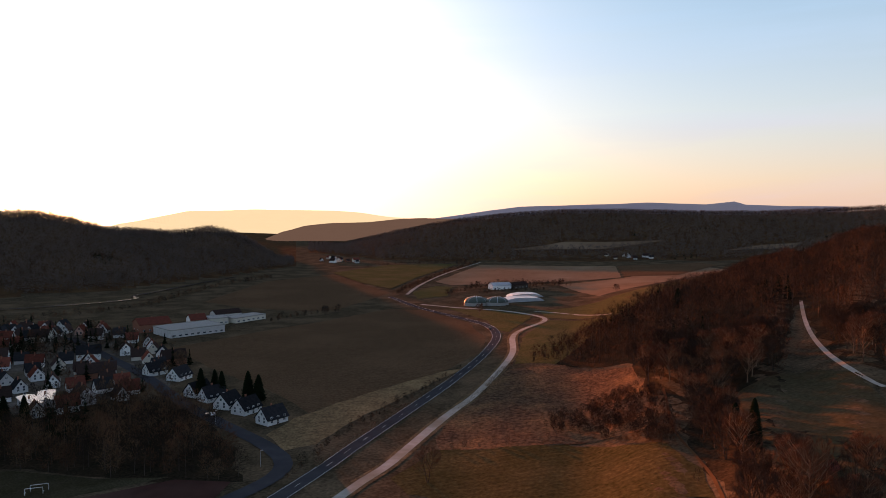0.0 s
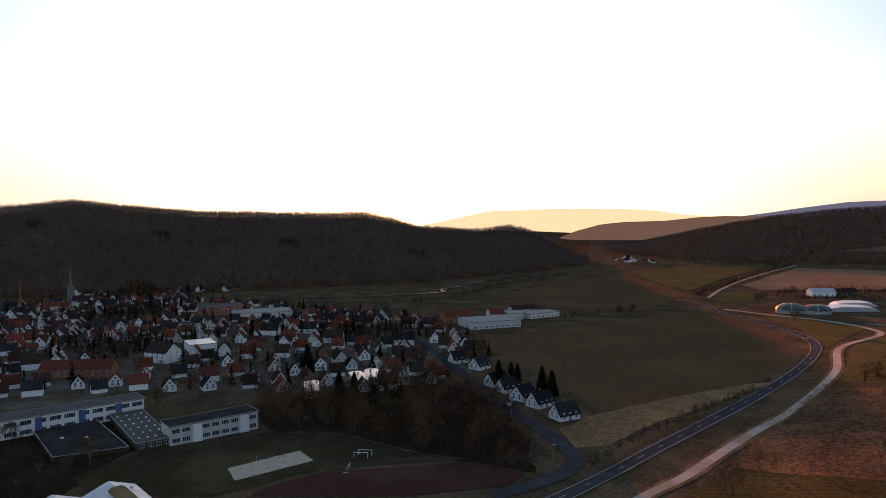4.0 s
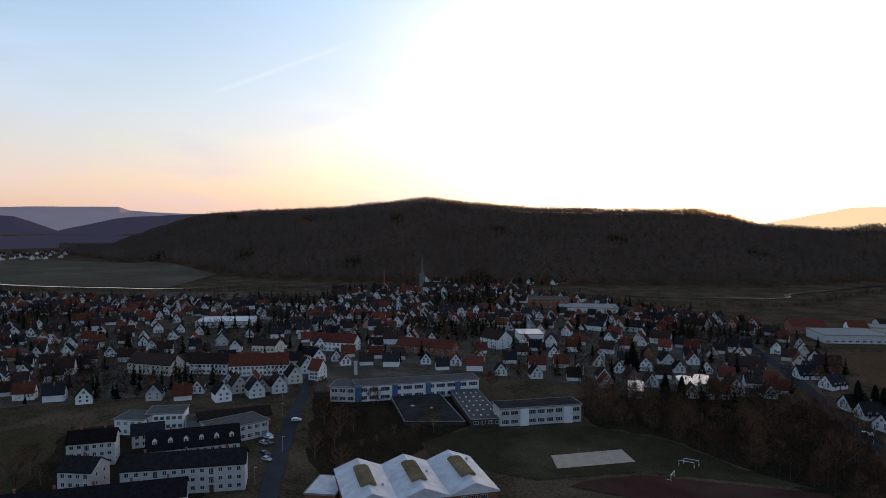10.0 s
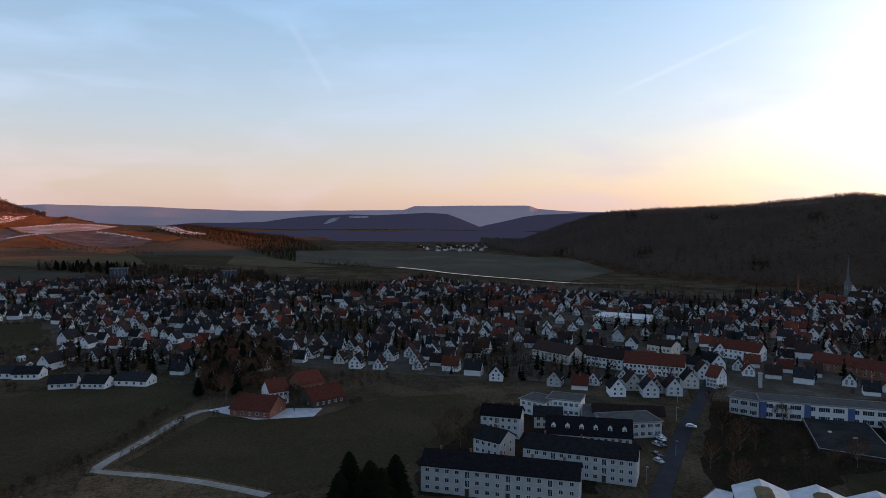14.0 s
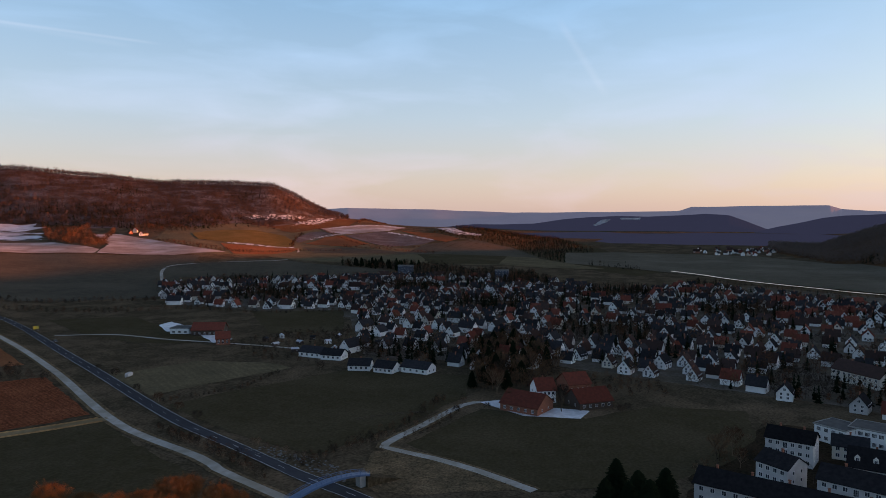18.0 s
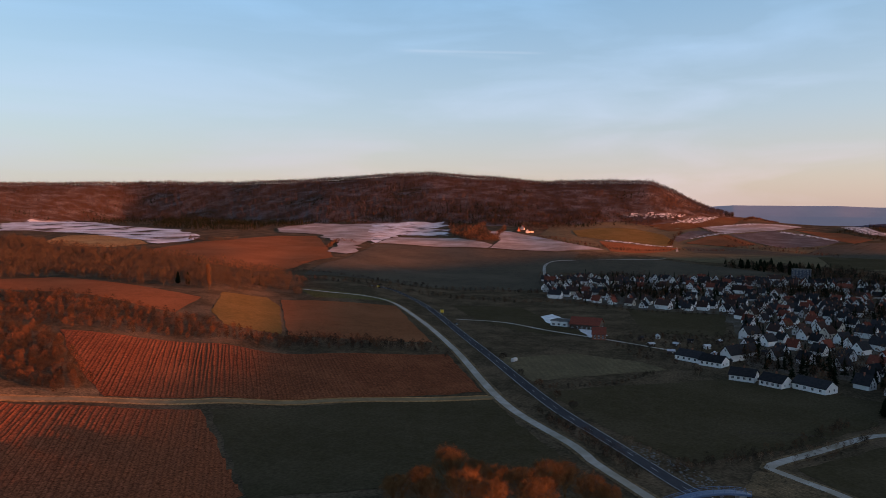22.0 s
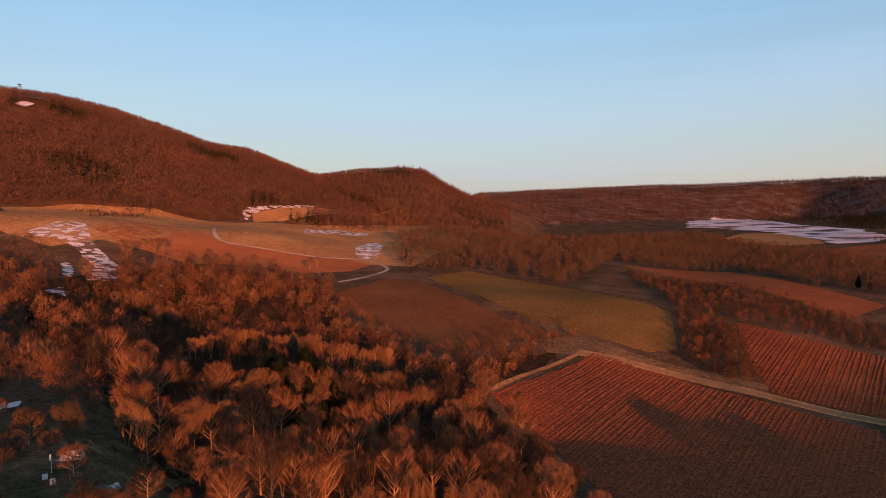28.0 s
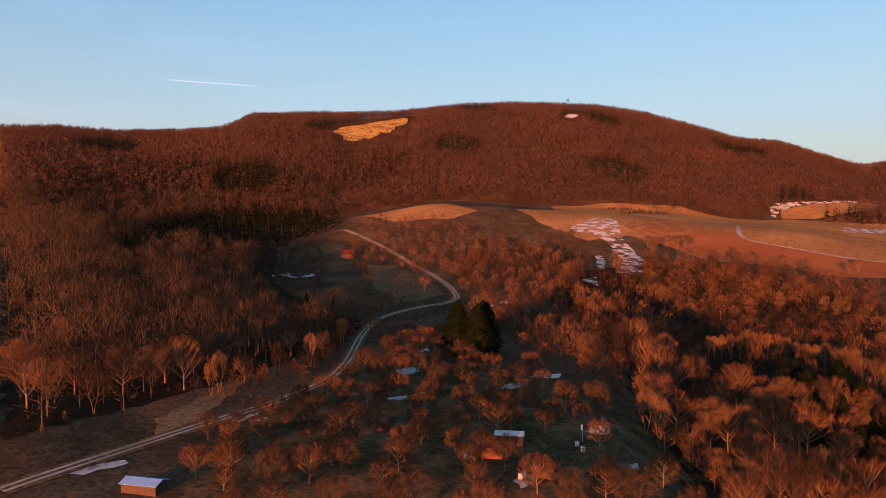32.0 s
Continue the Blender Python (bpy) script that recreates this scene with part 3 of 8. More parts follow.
    v, _, f, *_ = geometry.delaunay_2d_cdt(pts, [(i, (i + 1) % n) for i in range(n)], [], 1, 1e-3)
    ob = mesh_object(name, [(p.x, p.y, lift(p.x, p.y, extra)) for p in v], f, material)
    for p in ob.data.polygons:
        p.use_smooth = True
    return tagged(ob, label, category, kind="structure")


def ribbon(name, points, width, material, label, category, extra=0.12, side=0.0, parent=None, step=8.0):
    """A road or a painted line along a rounded line."""
    line = smooth_line(points, step)
    across = max(1, round(width / 1.6))
    verts, faces = [], []
    for i, p in enumerate(line):
        d = (line[min(i + 1, len(line) - 1)] - line[max(i - 1, 0)]).normalized()
        nrm = Vector((-d.y, d.x))
        for s in range(across + 1):
            q = p + nrm * (side + (s / across - 0.5) * width)
            verts.append((q.x, q.y, lift(q.x, q.y, extra)))
        if i:
            b = (across + 1) * i
            faces.extend((b - across - 1 + s, b - across + s, b + s + 1, b + s) for s in range(across))
    ob = mesh_object(name, verts, faces, material, parent)
    return tagged(ob, label, category, kind="structure") if not parent else ob


# fields
FIELDS = [
    ("field", [(-181, 454), (-145, 514), (-105, 569), (-51, 655), (-18, 645), (21, 564), (30, 482), (23, 431), (-1, 381), (-39, 331), (-59, 300), (-69, 317), (-90, 346), (-120, 378)], M_SOIL, "large bare brown field beside the main road", "field"),
    ("field_margin", [(-59, 300), (-39, 331), (-1, 381), (10, 387), (-12, 339), (-39, 285), (-48, 257), (-59, 251), (-70, 270), (-64, 293)], M_MARGIN, "strip of dry brownish grass along the road", "grass"),
    ("heath", [(8, 312), (36, 373), (66, 372), (90, 327), (81, 267), (69, 230), (45, 239), (-1, 246), (-3, 258)], M_HEATH, "rough field of russet dead grass", "field"),
    ("meadow", [(-17, 218), (-3, 246), (43, 239), (69, 211), (71, 188), (67, 167), (-11, 204)], M_MEADOW, "dull olive meadow with faint mowing lines", "meadow"),
    ("field", [(40, 385), (54, 468), (83, 552), (133, 530), (94, 446), (62, 376)], M_LIME, "yellow-green crop field below the wooded spur", "field"),
    ("field", [(86, 615), (150, 661), (265, 818), (319, 884), (179, 598), (136, 532), (86, 566)], M_LIME, "yellow-green crop field on the valley floor", "field"),
    ("field", [(3, 666), (49, 628), (77, 583), (47, 499), (41, 517), (36, 572)], M_LIME, "small green field between road and track", "field"),
    ("field", [(-11, 940), (69, 1288), (308, 1232), (250, 968), (156, 927), (12, 890)], M_TAN, "pale stubble field beyond the farm tanks", "field"),
    ("field", [(-176, 1106), (-100, 1296), (28, 1320), (-33, 1039), (-65, 847), (-109, 924)], M_LIME, "green crop field on the valley floor", "field"),
    ("field", [(-36, 809), (-10, 880), (11, 870), (4, 765), (-27, 738)], M_LIME, "small green field by the junction", "field"),
    ("field", [(146, 888), (245, 949), (458, 1227), (429, 1035), (303, 890), (162, 717)], M_TAN, "mauve-brown stubble field", "field"),
    ("field", [(310, 1231), (479, 1284), (484, 1217), (329, 966), (257, 977)], M_SOIL, "reddish brown field on the valley floor", "field"),
    ("field", [(-248, 714), (-244, 949), (-171, 1076), (-61, 796), (-99, 656), (-128, 638), (-194, 668)], M_SOIL, "long brown field beyond the works", "field"),
    ("field", [(145, 1533), (285, 1615), (523, 1617), (357, 1529)], M_TAN, "pale field at the foot of the far hill", "field"),
    ("field", [(594, 1464), (683, 1502), (789, 1517), (729, 1447)], M_TAN, "pale strip field by the far wood", "field"),
    ("lawn", [(-205, 157), (-207, 187), (-176, 224), (-146, 231), (-115, 224), (-91, 225), (-135, 195), (-151, 163), (-188, 149)], M_LAWN, "dark green school lawn", "lawn"),
    ("ash_pitch", [(-141, 175), (-132, 193), (-88, 223), (-69, 221), (-70, 207), (-96, 187), (-141, 167)], M_ASH, "dark red ash sports pitch", "pitch"),
    ("sand_pit", [(-164, 184), (-152, 209), (-141, 202), (-154, 176)], M_SAND, "pale sand court in the school lawn", "sand pit"),
    ("meadow", [(-243, -79), (-263, -73), (-297, -62), (-294, -16), (-321, 13), (-323, 51), (-287, 49), (-258, 38), (-225, 10), (-211, -27), (-232, -61)], M_GREEN, "dark green pasture before the farm", "meadow"),
    ("field", [(-264, -198), (-301, -181), (-353, -151), (-360, -80), (-316, -73), (-247, -94), (-219, -105), (-227, -134)], M_GREEN, "dark green winter crop beside the main road", "field"),
    ("rough_grass", [(-230, -87), (-234, -76), (-229, -62), (-218, -40), (-211, -31), (-194, -73), (-203, -82)], M_VERGE, "rough pale grass with brambles by the footbridge", "grass"),
    ("field", [(-306, -265), (-351, -242), (-359, -201), (-352, -182), (-276, -216)], M_STUBBLE, "pale grey-green stubble field", "field"),
    ("field", [(-447, -444), (-488, -398), (-407, -266), (-388, -317), (-401, -367)], M_GREEN, "dull green field with a pale path", "field"),
    ("field", [(-550, -325), (-579, -248), (-477, -204), (-451, -252)], M_GREEN, "dull olive field between houses", "field"),
    ("field", [(-842, -611), (-1022, -528), (-965, -331), (-864, -370), (-758, -555)], M_FALLOW, "dull olive fallow above the village", "field"),
    ("field", [(-1040, -579), (-1264, -602), (-1489, -353), (-1404, -215), (-1120, -32), (-1121, -209), (-1041, -357)], M_STUBBLE, "dull olive pasture slope", "field"),
    ("field", [(-1493, -127), (-1526, -13), (-1469, 247), (-1263, 367), (-999, 388), (-861, 272), (-934, 203), (-1000, 136), (-1157, -10), (-1229, -105)], M_FLOOD, "flat grey-green flood meadow", "meadow"),
    ("field", [(-127, -265), (-178, -245), (-236, -209), (-187, -135), (-172, -115), (-95, -174), (-108, -211)], M_GREEN, "dark green winter crop beside the ploughed field", "field"),
    ("ploughed_field", [(-113, -411), (-164, -370), (-205, -339), (-290, -291), (-242, -220), (-201, -242), (-130, -283), (-98, -299), (-100, -336)], M_PLOUGH_A, "ploughed red-brown field with straight furrows", "field"),
    ("ploughed_field", [(-28, -335), (-51, -317), (-87, -290), (-124, -267), (-96, -180), (-21, -194), (-6, -228), (17, -266)], M_PLOUGH_B, "ploughed red-brown field striped with furrows", "field"),
    ("field", [(76, -486), (52, -531), (-23, -488), (-81, -424), (-70, -350), (-55, -341), (-28, -359), (6, -390), (40, -439)], M_OLIVE, "olive green crop field on the slope", "field"),
    ("field", [(123, -401), (104, -469), (75, -465), (18, -384), (-17, -357), (9, -351), (41, -318), (84, -353)], M_UMBER, "red-brown sown field on the slope", "field"),
    ("field", [(-74, -635), (-180, -660), (-216, -553), (-234, -497), (-194, -452), (-154, -546), (-108, -602)], M_REDSOIL, "narrow red soil field between hedges", "field"),
    ("field", [(-261, -517), (-293, -503), (-282, -464), (-232, -382), (-204, -401), (-219, -451)], M_OLIVE, "rounded olive-straw field corner", "field"),
    ("field", [(-301, -495), (-341, -468), (-383, -446), (-308, -323), (-265, -348), (-235, -380)], M_REDSOIL, "red soil field running into the shade", "field"),
    ("field", [(327, -478), (340, -543), (303, -571), (252, -524), (198, -518), (150, -545), (128, -534), (135, -497), (158, -463), (201, -453), (259, -452), (290, -463)], M_BRIGHTRED, "bright red soil field below the wood", "field"),
    ("field", [(265, -575), (235, -671), (131, -702), (125, -587), (141, -552), (237, -528)], M_STRAW, "straw-coloured meadow beside a curved path", "field"),
    ("field", [(455, -539), (428, -605), (356, -639), (282, -567), (285, -494), (300, -460), (343, -436)], M_STRAW, "straw-coloured field on the rise below the wood", "field"),
    ("field", [(311, -732), (297, -828), (219, -1078), (237, -982), (280, -744), (294, -700)], M_STRAW, "straw-coloured field at the wood's edge", "field"),
    ("field", [(-364, -943), (-445, -992), (-554, -1043), (-687, -1123), (-750, -1105), (-614, -875), (-555, -778), (-431, -681), (-370, -661), (-341, -733)], M_REDSOIL, "broad reddish field on the far slope", "field"),
    ("field", [(-413, -637), (-740, -906), (-817, -810), (-942, -643), (-594, -458), (-485, -564)], M_FALLOW, "large dull olive fallow field", "field"),
    ("snow_patch", [(355, -445), (362, -485), (352, -500), (329, -476), (303, -443), (259, -402), (232, -357), (239, -342), (267, -390), (306, -427), (329, -441), (344, -438)], M_SNOW, "patch of old snow in a meadow", "snow"),
    ("snow_patch", [(284, -383), (286, -393), (270, -375), (250, -345), (256, -348)], M_SNOW, "patch of old snow in a hollow", "snow"),
    ("snow_patch", [(242, -708), (221, -769), (189, -773), (181, -742), (210, -712), (230, -673)], M_SNOW, "thin snow along a hedge", "snow"),
    ("snow_patch", [(163, -616), (163, -661), (156, -679), (142, -639), (130, -566), (137, -555), (148, -566)], M_SNOW, "thin snow on a meadow", "snow"),
    ("verge", [(141, -46), (154, -50), (159, -59), (171, -73), (174, -80), (162, -72), (150, -60)], M_MARGIN, "dry pale verge beside the wood's edge", "grass"),
    ("field", [(518, -354), (499, -390), (492, -426), (437, -420), (430, -384), (462, -349)], M_STRAW, "straw-coloured rise above the orchard", "field"),
    ("field", [(425, -465), (430, -532), (366, -520), (348, -459), (358, -432), (386, -440)], M_STRAW, "straw-coloured field under the steep wood", "field"),
    ("meadow", [(387, -268), (371, -280), (293, -249), (271, -237), (272, -212), (316, -223)], M_VERGE, "pale rough meadow beside the climbing track", "meadow"),
    ("meadow", [(100, 241), (119, 251), (135, 249), (139, 232), (132, 205), (118, 180), (102, 157), (88, 156), (81, 172), (85, 200)], M_GREEN, "dark olive meadow below the wooded track", "meadow"),
    ("field", [(-1279, -399), (-1462, -417), (-1569, -360), (-1381, -228), (-1122, -204), (-1067, -304)], M_GREEN, "olive meadow above the village", "field"),
    ("field", [(-1249, -870), (-1343, -862), (-1415, -817), (-1384, -728), (-1328, -678), (-1236, -638), (-1205, -671), (-1175, -741), (-1168, -801)], M_OLIVE, "olive field dusted pale on its brow", "field"),
    ("field", [(-1140, -734), (-1187, -661), (-1235, -622), (-1167, -602), (-1069, -595), (-1006, -624)], M_REDSOIL, "red-brown strip field below the olive brow", "field"),
    ("field", [(-1479, -816), (-1584, -753), (-1901, -757), (-1626, -679), (-1554, -724), (-1449, -748)], M_UMBER, "brown land between thin snow strips", "field"),
    ("field", [(-1554, -724), (-1626, -679), (-1769, -639), (-1739, -564), (-1610, -566), (-1502, -627), (-1493, -669)], M_DUSTED, "pale grey field dusted with snow", "field"),
    ("field", [(-1356, -692), (-1478, -718), (-1513, -702), (-1483, -659), (-1403, -668), (-1320, -665)], M_MAUVE, "small mauve stubble field", "field"),
    ("field", [(-1313, -648), (-1424, -650), (-1467, -624), (-1362, -523), (-1309, -547)], M_REDSOIL, "red soil field on the slope", "field"),
    ("field", [(-1470, -621), (-1590, -574), (-1485, -413), (-1405, -418), (-1340, -472), (-1380, -530)], M_MAUVE, "mauve-brown field on the slope", "field"),
    ("field", [(-1633, -545), (-1634, -457), (-1556, -375), (-1467, -385), (-1496, -416)], M_REDSOIL, "reddish field under the snowy trees", "field"),
    ("field", [(-1258, -621), (-1295, -541), (-1267, -411), (-1408, -413), (-1488, -378), (-1556, -335), (-1511, -244), (-1336, -161), (-1255, -297), (-1215, -439), (-1180, -561)], M_FALLOW, "dull olive pasture below the slope fields", "field"),
    ("field", [(-1099, -980), (-1140, -954), (-1086, -831), (-1038, -735), (-1007, -636), (-921, -673), (-889, -723), (-868, -769), (-963, -829)], M_DUSTED, "pale lit field dusted with snow", "field"),
    ("field", [(-746, -913), (-860, -1008), (-947, -923), (-916, -834), (-898, -790), (-865, -772), (-784, -869)], M_DUSTED, "snow-dusted stubble on the far slope", "field"),
    ("snow_field", [(-1038, -1299), (-1110, -1245), (-1161, -1176), (-1137, -1129), (-1059, -1102), (-1020, -1117), (-883, -1028), (-744, -915), (-723, -906)], M_SNOWFIELD, "patchy old snow on a far field", "snow"),
    ("snow_field", [(-897, -1032), (-1000, -1122), (-1046, -1088), (-1060, -1057), (-950, -965)], M_SNOWFIELD, "thin shaded snow in a far hollow", "snow"),
    ("snow_field", [(-1490, -891), (-1560, -836), (-1617, -809), (-1633, -789), (-1560, -804), (-1484, -873)], M_SNOW, "snow strip below the table ridge", "snow"),
    ("snow_field", [(-1519, -783), (-1583, -784), (-1665, -775), (-1727, -767), (-1668, -748), (-1578, -750)], M_SNOW, "thin snow on a slope clearing", "snow"),
    ("snow_patch", [(-1699, -653), (-1720, -558), (-1732, -586), (-1745, -630)], M_SNOW, "thin snow at a field edge", "snow"),
    ("snow_patch", [(-1559, -719), (-1630, -680), (-1725, -655), (-1696, -641), (-1616, -674), (-1555, -709)], M_SNOW, "thin snow line at a field edge", "snow"),
    ("snow_patch", [(-1382, -671), (-1456, -657), (-1506, -643), (-1546, -616), (-1531, -610), (-1482, -633), (-1438, -649), (-1371, -663)], M_SNOW, "thin snow line at a field edge", "snow"),
    ("snow_patch", [(-1175, -741), (-1209, -673), (-1249, -638), (-1236, -631), (-1189, -662), (-1157, -730)], M_SNOW, "thin snow line at a field edge", "snow"),
    ("snow_patch", [(-1589, -559), (-1562, -493), (-1510, -423), (-1493, -421), (-1537, -488), (-1573, -556)], M_SNOW, "thin snow line at a field edge", "snow"),
    ("snow_patch", [(-1781, -496), (-1816, -453), (-1700, -395), (-1706, -353), (-1649, -348), (-1620, -397), (-1670, -438)], M_SNOW, "thin snow beside far trees", "snow"),
    ("field", [(-302, -1159), (-371, -1291), (-411, -1273), (-441, -1201), (-399, -1018), (-346, -1006), (-295, -1051)], M_STRAW, "tan rise between belt and snow", "field"),
    ("field", [(-353, -554), (-373, -515), (-400, -475), (-396, -462), (-332, -491)], M_LIME, "narrow green field beside a path", "field"),
    ("snow_field", [(-371, -1759), (-482, -1943), (-580, -1965), (-554, -1605), (-568, -1453), (-585, -1328), (-532, -1141), (-463, -1031), (-411, -1012), (-415, -1129), (-416, -1348), (-368, -1486), (-315, -1497)], M_SNOWFIELD, "long snowy field under the far wood", "snow"),
    ("snow_field", [(-796, -1323), (-959, -1413), (-1001, -1332), (-1081, -1281), (-1061, -1198), (-879, -1060), (-700, -901), (-595, -803), (-588, -836), (-687, -947), (-771, -1136), (-744, -1216)], M_DUSTED, "snow-dusted field running into a gully", "snow"),
    ("snow_patch", [(322, -733), (324, -751), (313, -780), (288, -880), (283, -869), (305, -776), (311, -729), (302, -699), (310, -709)], M_SNOW, "curved snow bank round a straw field", "snow"),
    ("farmyard", [(-308, -65), (-317, -52), (-307, -32), (-306, -15), (-293, -18), (-291, -42)], M_FROST, "pale frosted concrete farmyard", "yard"),
]
patch("garden_ground", [(-140, 350), (-200, 285), (-290, 250), (-300, 165), (-345, 90), (-372, 20), (-405, -60), (-384, -150), (-540, -225), (-566, -420), (-690, -515), (-780, -475), (-960, -190), (-840, 30), (-915, 150), (-720, 370), (-610, 590), (-420, 560), (-262, 533), (-170, 420)], M_GARDEN, "dull trodden lawns and beds between the houses", "ground", -0.12)
patch("slope_pasture", [(-1613, -503), (-1804, -451), (-2842, -468), (-2043, -169), (-1340, 17), (-1128, 74), (-1020, 13), (-1156, -95), (-1460, -241), (-1526, -408)], M_GREEN, "olive pasture on the wooded spur", "pasture", -0.02)
patch("slope_pasture", [(-1303, -963), (-1446, -875), (-1508, -764), (-1601, -629), (-1646, -498), (-1510, -249), (-1196, -99), (-1081, -252), (-1126, -443), (-1066, -572), (-948, -652), (-922, -752)], M_STUBBLE, "dull olive pasture on the upper slope", "pasture", -0.05)
patch("field_margin", [(4, -372), (-23, -353), (-58, -331), (-99, -309), (-94, -294), (-62, -318), (-22, -332), (-6, -333)], M_VERGE, "dry grass strip between crop and ploughed field", "grass", -0.03)
patch("rough_meadow", [(430, -460), (427, -565), (426, -606), (384, -662), (302, -680), (206, -855), (142, -990), (74, -786), (94, -532), (140, -534), (199, -489), (229, -439), (265, -457), (306, -456), (319, -421), (383, -442)], M_STRAW, "straw-coloured meadow round the fields below the wood", "meadow", -0.05)
for i, (name, corners, material, label, category) in enumerate(FIELDS):
    far_up = max(0.0, 0.0006 * (math.hypot(*corners[0]) - 700))
    neat = name in ("sand_pit", "ash_pitch", "lawn", "farmyard")
    patch(name, corners, material, label, category, 0.001 * i + far_up + (0.06 if "snow" in name or "pit" in name else 0.0), 0.15 if neat else 9.0 if name == "snow_field" else 1.0)


def furrows(field, corners, heading, spacing, high, seed):
    """Ridges of turned soil across a field, each a low three-sided bank."""
    rng = random.Random(seed)
    d, nrm = Vector((math.cos(heading), math.sin(heading))), Vector((-math.sin(heading), math.cos(heading)))
    pts = [Vector(c) for c in corners]
    lo, hi = min(p.dot(nrm) for p in pts), max(p.dot(nrm) for p in pts)
    verts, faces = [], []
    o = lo + spacing
    while o < hi - spacing * 0.5:
        cuts = []
        for p, q in zip(pts, pts[1:] + pts[:1]):
            a, b = p.dot(nrm) - o, q.dot(nrm) - o
            if (a > 0) != (b > 0):
                cuts.append(p.lerp(q, a / (a - b)).dot(d))
        cuts.sort()
        for s0, s1 in zip(cuts[::2], cuts[1::2]):
            s0, s1 = s0 + rng.uniform(0.5, 2.5), s1 - rng.uniform(0.5, 2.5)
            n = max(2, int((s1 - s0) / 5))
            h = high * rng.uniform(0.7, 1.25)
            for i in range(n + 1):
                s = s0 + (s1 - s0) * i / n
                c = d * s + nrm * (o + 0.35 * math.sin(s / 17 + o) + rng.uniform(-0.12, 0.12))
                z = lift(c.x, c.y, 0.02)
                w = spacing * 0.4
                for k, up in ((-w, -0.08), (rng.uniform(-0.15, 0.15), h * rng.uniform(0.35, 1.3)), (w, -0.08)):
                    q = c + nrm * k
                    verts.append((q.x, q.y, z + up + 0.1))
                if i:
                    b = len(verts)
                    faces.extend([(b - 6, b - 5, b - 2, b - 3), (b - 5, b - 4, b - 1, b - 2)])
        o += spacing * rng.uniform(0.9, 1.1)
    ob = mesh_object("furrow_ridges", verts, faces, field.data.materials[0], field)
    ob["kind"] = "stuff"


heading_w = radians(242.3)
ploughed = [o for o in scene.objects if o.name.startswith("ploughed_field")]
for k, (ob, corners) in enumerate(zip(ploughed, [f[1] for f in FIELDS if f[0] == "ploughed_field"])):
    furrows(ob, corners, heading_w, 2.0, 0.11, k)

# roads and tracks
BEND, LOOP = [(-85, 130), (-130, 40), (-170, -35)], [(-70, 125), (-118, 35), (-160, -48)]
ROAD = [(-59, 760), (-24, 666), (8, 606), (33, 548), (38, 491), (27, 431), (5, 360), (-16, 300), (-34, 250), (-45, 221)] + BEND + [(-200, -104), (-246, -181), (-321, -294), (-410, -434), (-445, -520), (-433, -545)]
road = ribbon("main_road", ROAD, 6.4, M_ASPHALT, "two-lane asphalt main road through the valley", "road", 0.12)
for side in (-2.9, 2.9):
    ribbon("edge_line", ROAD, 0.16, M_PAINT, "", "", 0.15, side, road)
line = smooth_line(ROAD, 4.0)
for i in range(0, len(line) - 2, 4):
    if (line[i + 1] - line[i]).length < 8:
        ribbon("dash", [line[i], line[i + 1]], 0.16, M_PAINT, "", "", 0.15, 0.0, road, 2.0)
TRACKS = [
    ("farm_track", [(-22, 690), (9, 666), (50, 634), (79, 583), (80, 546), (51, 489), (41, 412), (18, 333), (1, 291), (-18, 233), (-26, 217)] + LOOP + [(-186, -116), (-200, -138), (-240, -208), (-302, -296), (-354, -380), (-390, -456), (-386, -486), (-362, -512), (-352, -544)], 4.0, M_TRACK, "pale gravel farm track beside the road", "track"),
    ("track", [(-240, -209), (-214, -227), (-181, -250), (-128, -278), (-94, -295), (-61, -315), (-20, -335)], 4.0, M_DIRT, "rutted dirt track between ploughed fields", "track"),
    ("street", [(-72, 197), (-64, 209), (-58, 220), (-55, 231), (-58, 244), (-71, 262), (-94, 287), (-124, 322), (-167, 379), (-222, 442), (-269, 496)], 6.5, M_ASPHALT, "residential street with a bend beside the main road", "street"),
    ("street", [(-191, 88), (-219, 105), (-260, 131), (-292, 153), (-335, 182)], 6.0, M_ASPHALT, "street past the apartment blocks", "street"),
    ("path", [(-211, -27), (-223, -47), (-231, -65), (-235, -82), (-240, -86), (-267, -80), (-301, -71), (-308, -64)], 3.6, M_TRACK, "pale curving farm path", "path"),
    ("track", [(131, -18), (135, -30), (140, -44), (146, -62), (155, -85), (174, -112), (251, -175), (262, -205), (258, -229), (275, -246), (350, -283), (407, -302), (483, -313)], 3.0, M_VERGE, "gravel track climbing the orchard slope", "track"),
    ("path", [(288, -594), (247, -524), (189, -525), (141, -552), (112, -519), (115, -484), (129, -444)], 3.0, M_TRACK, "pale path curving round a field", "path"),
    ("path", [(66, 158), (71, 179), (73, 197), (74, 219), (82, 251), (86, 268)], 0.9, M_LITTER, "dirt path into the wood", "path"),
    ("track", [(138, 214), (138, 225), (145, 253), (164, 304), (180, 343), (202, 389)], 1.8, M_TRACK, "pale track through the wooded slope", "track"),
    ("path", [(-392, -384), (-409, -348), (-406, -298), (-406, -233), (-403, -192)], 3.0, M_TRACK, "pale field path to the barns", "path"),
    ("track", [(-595, -446), (-702, -530), (-826, -616), (-896, -585), (-1057, -546), (-1241, -626)], 4.0, M_TRACK, "pale track along a field edge", "track"),
    ("track", [(-41, 782), (-29, 900), (5, 1090), (74, 1368)], 4.0, M_TRACK, "hedged lane running up the valley", "track"),
    ("track", [(81, 613), (105, 594), (132, 542)], 3.5, M_TRACK, "pale track between crop fields", "track"),
]
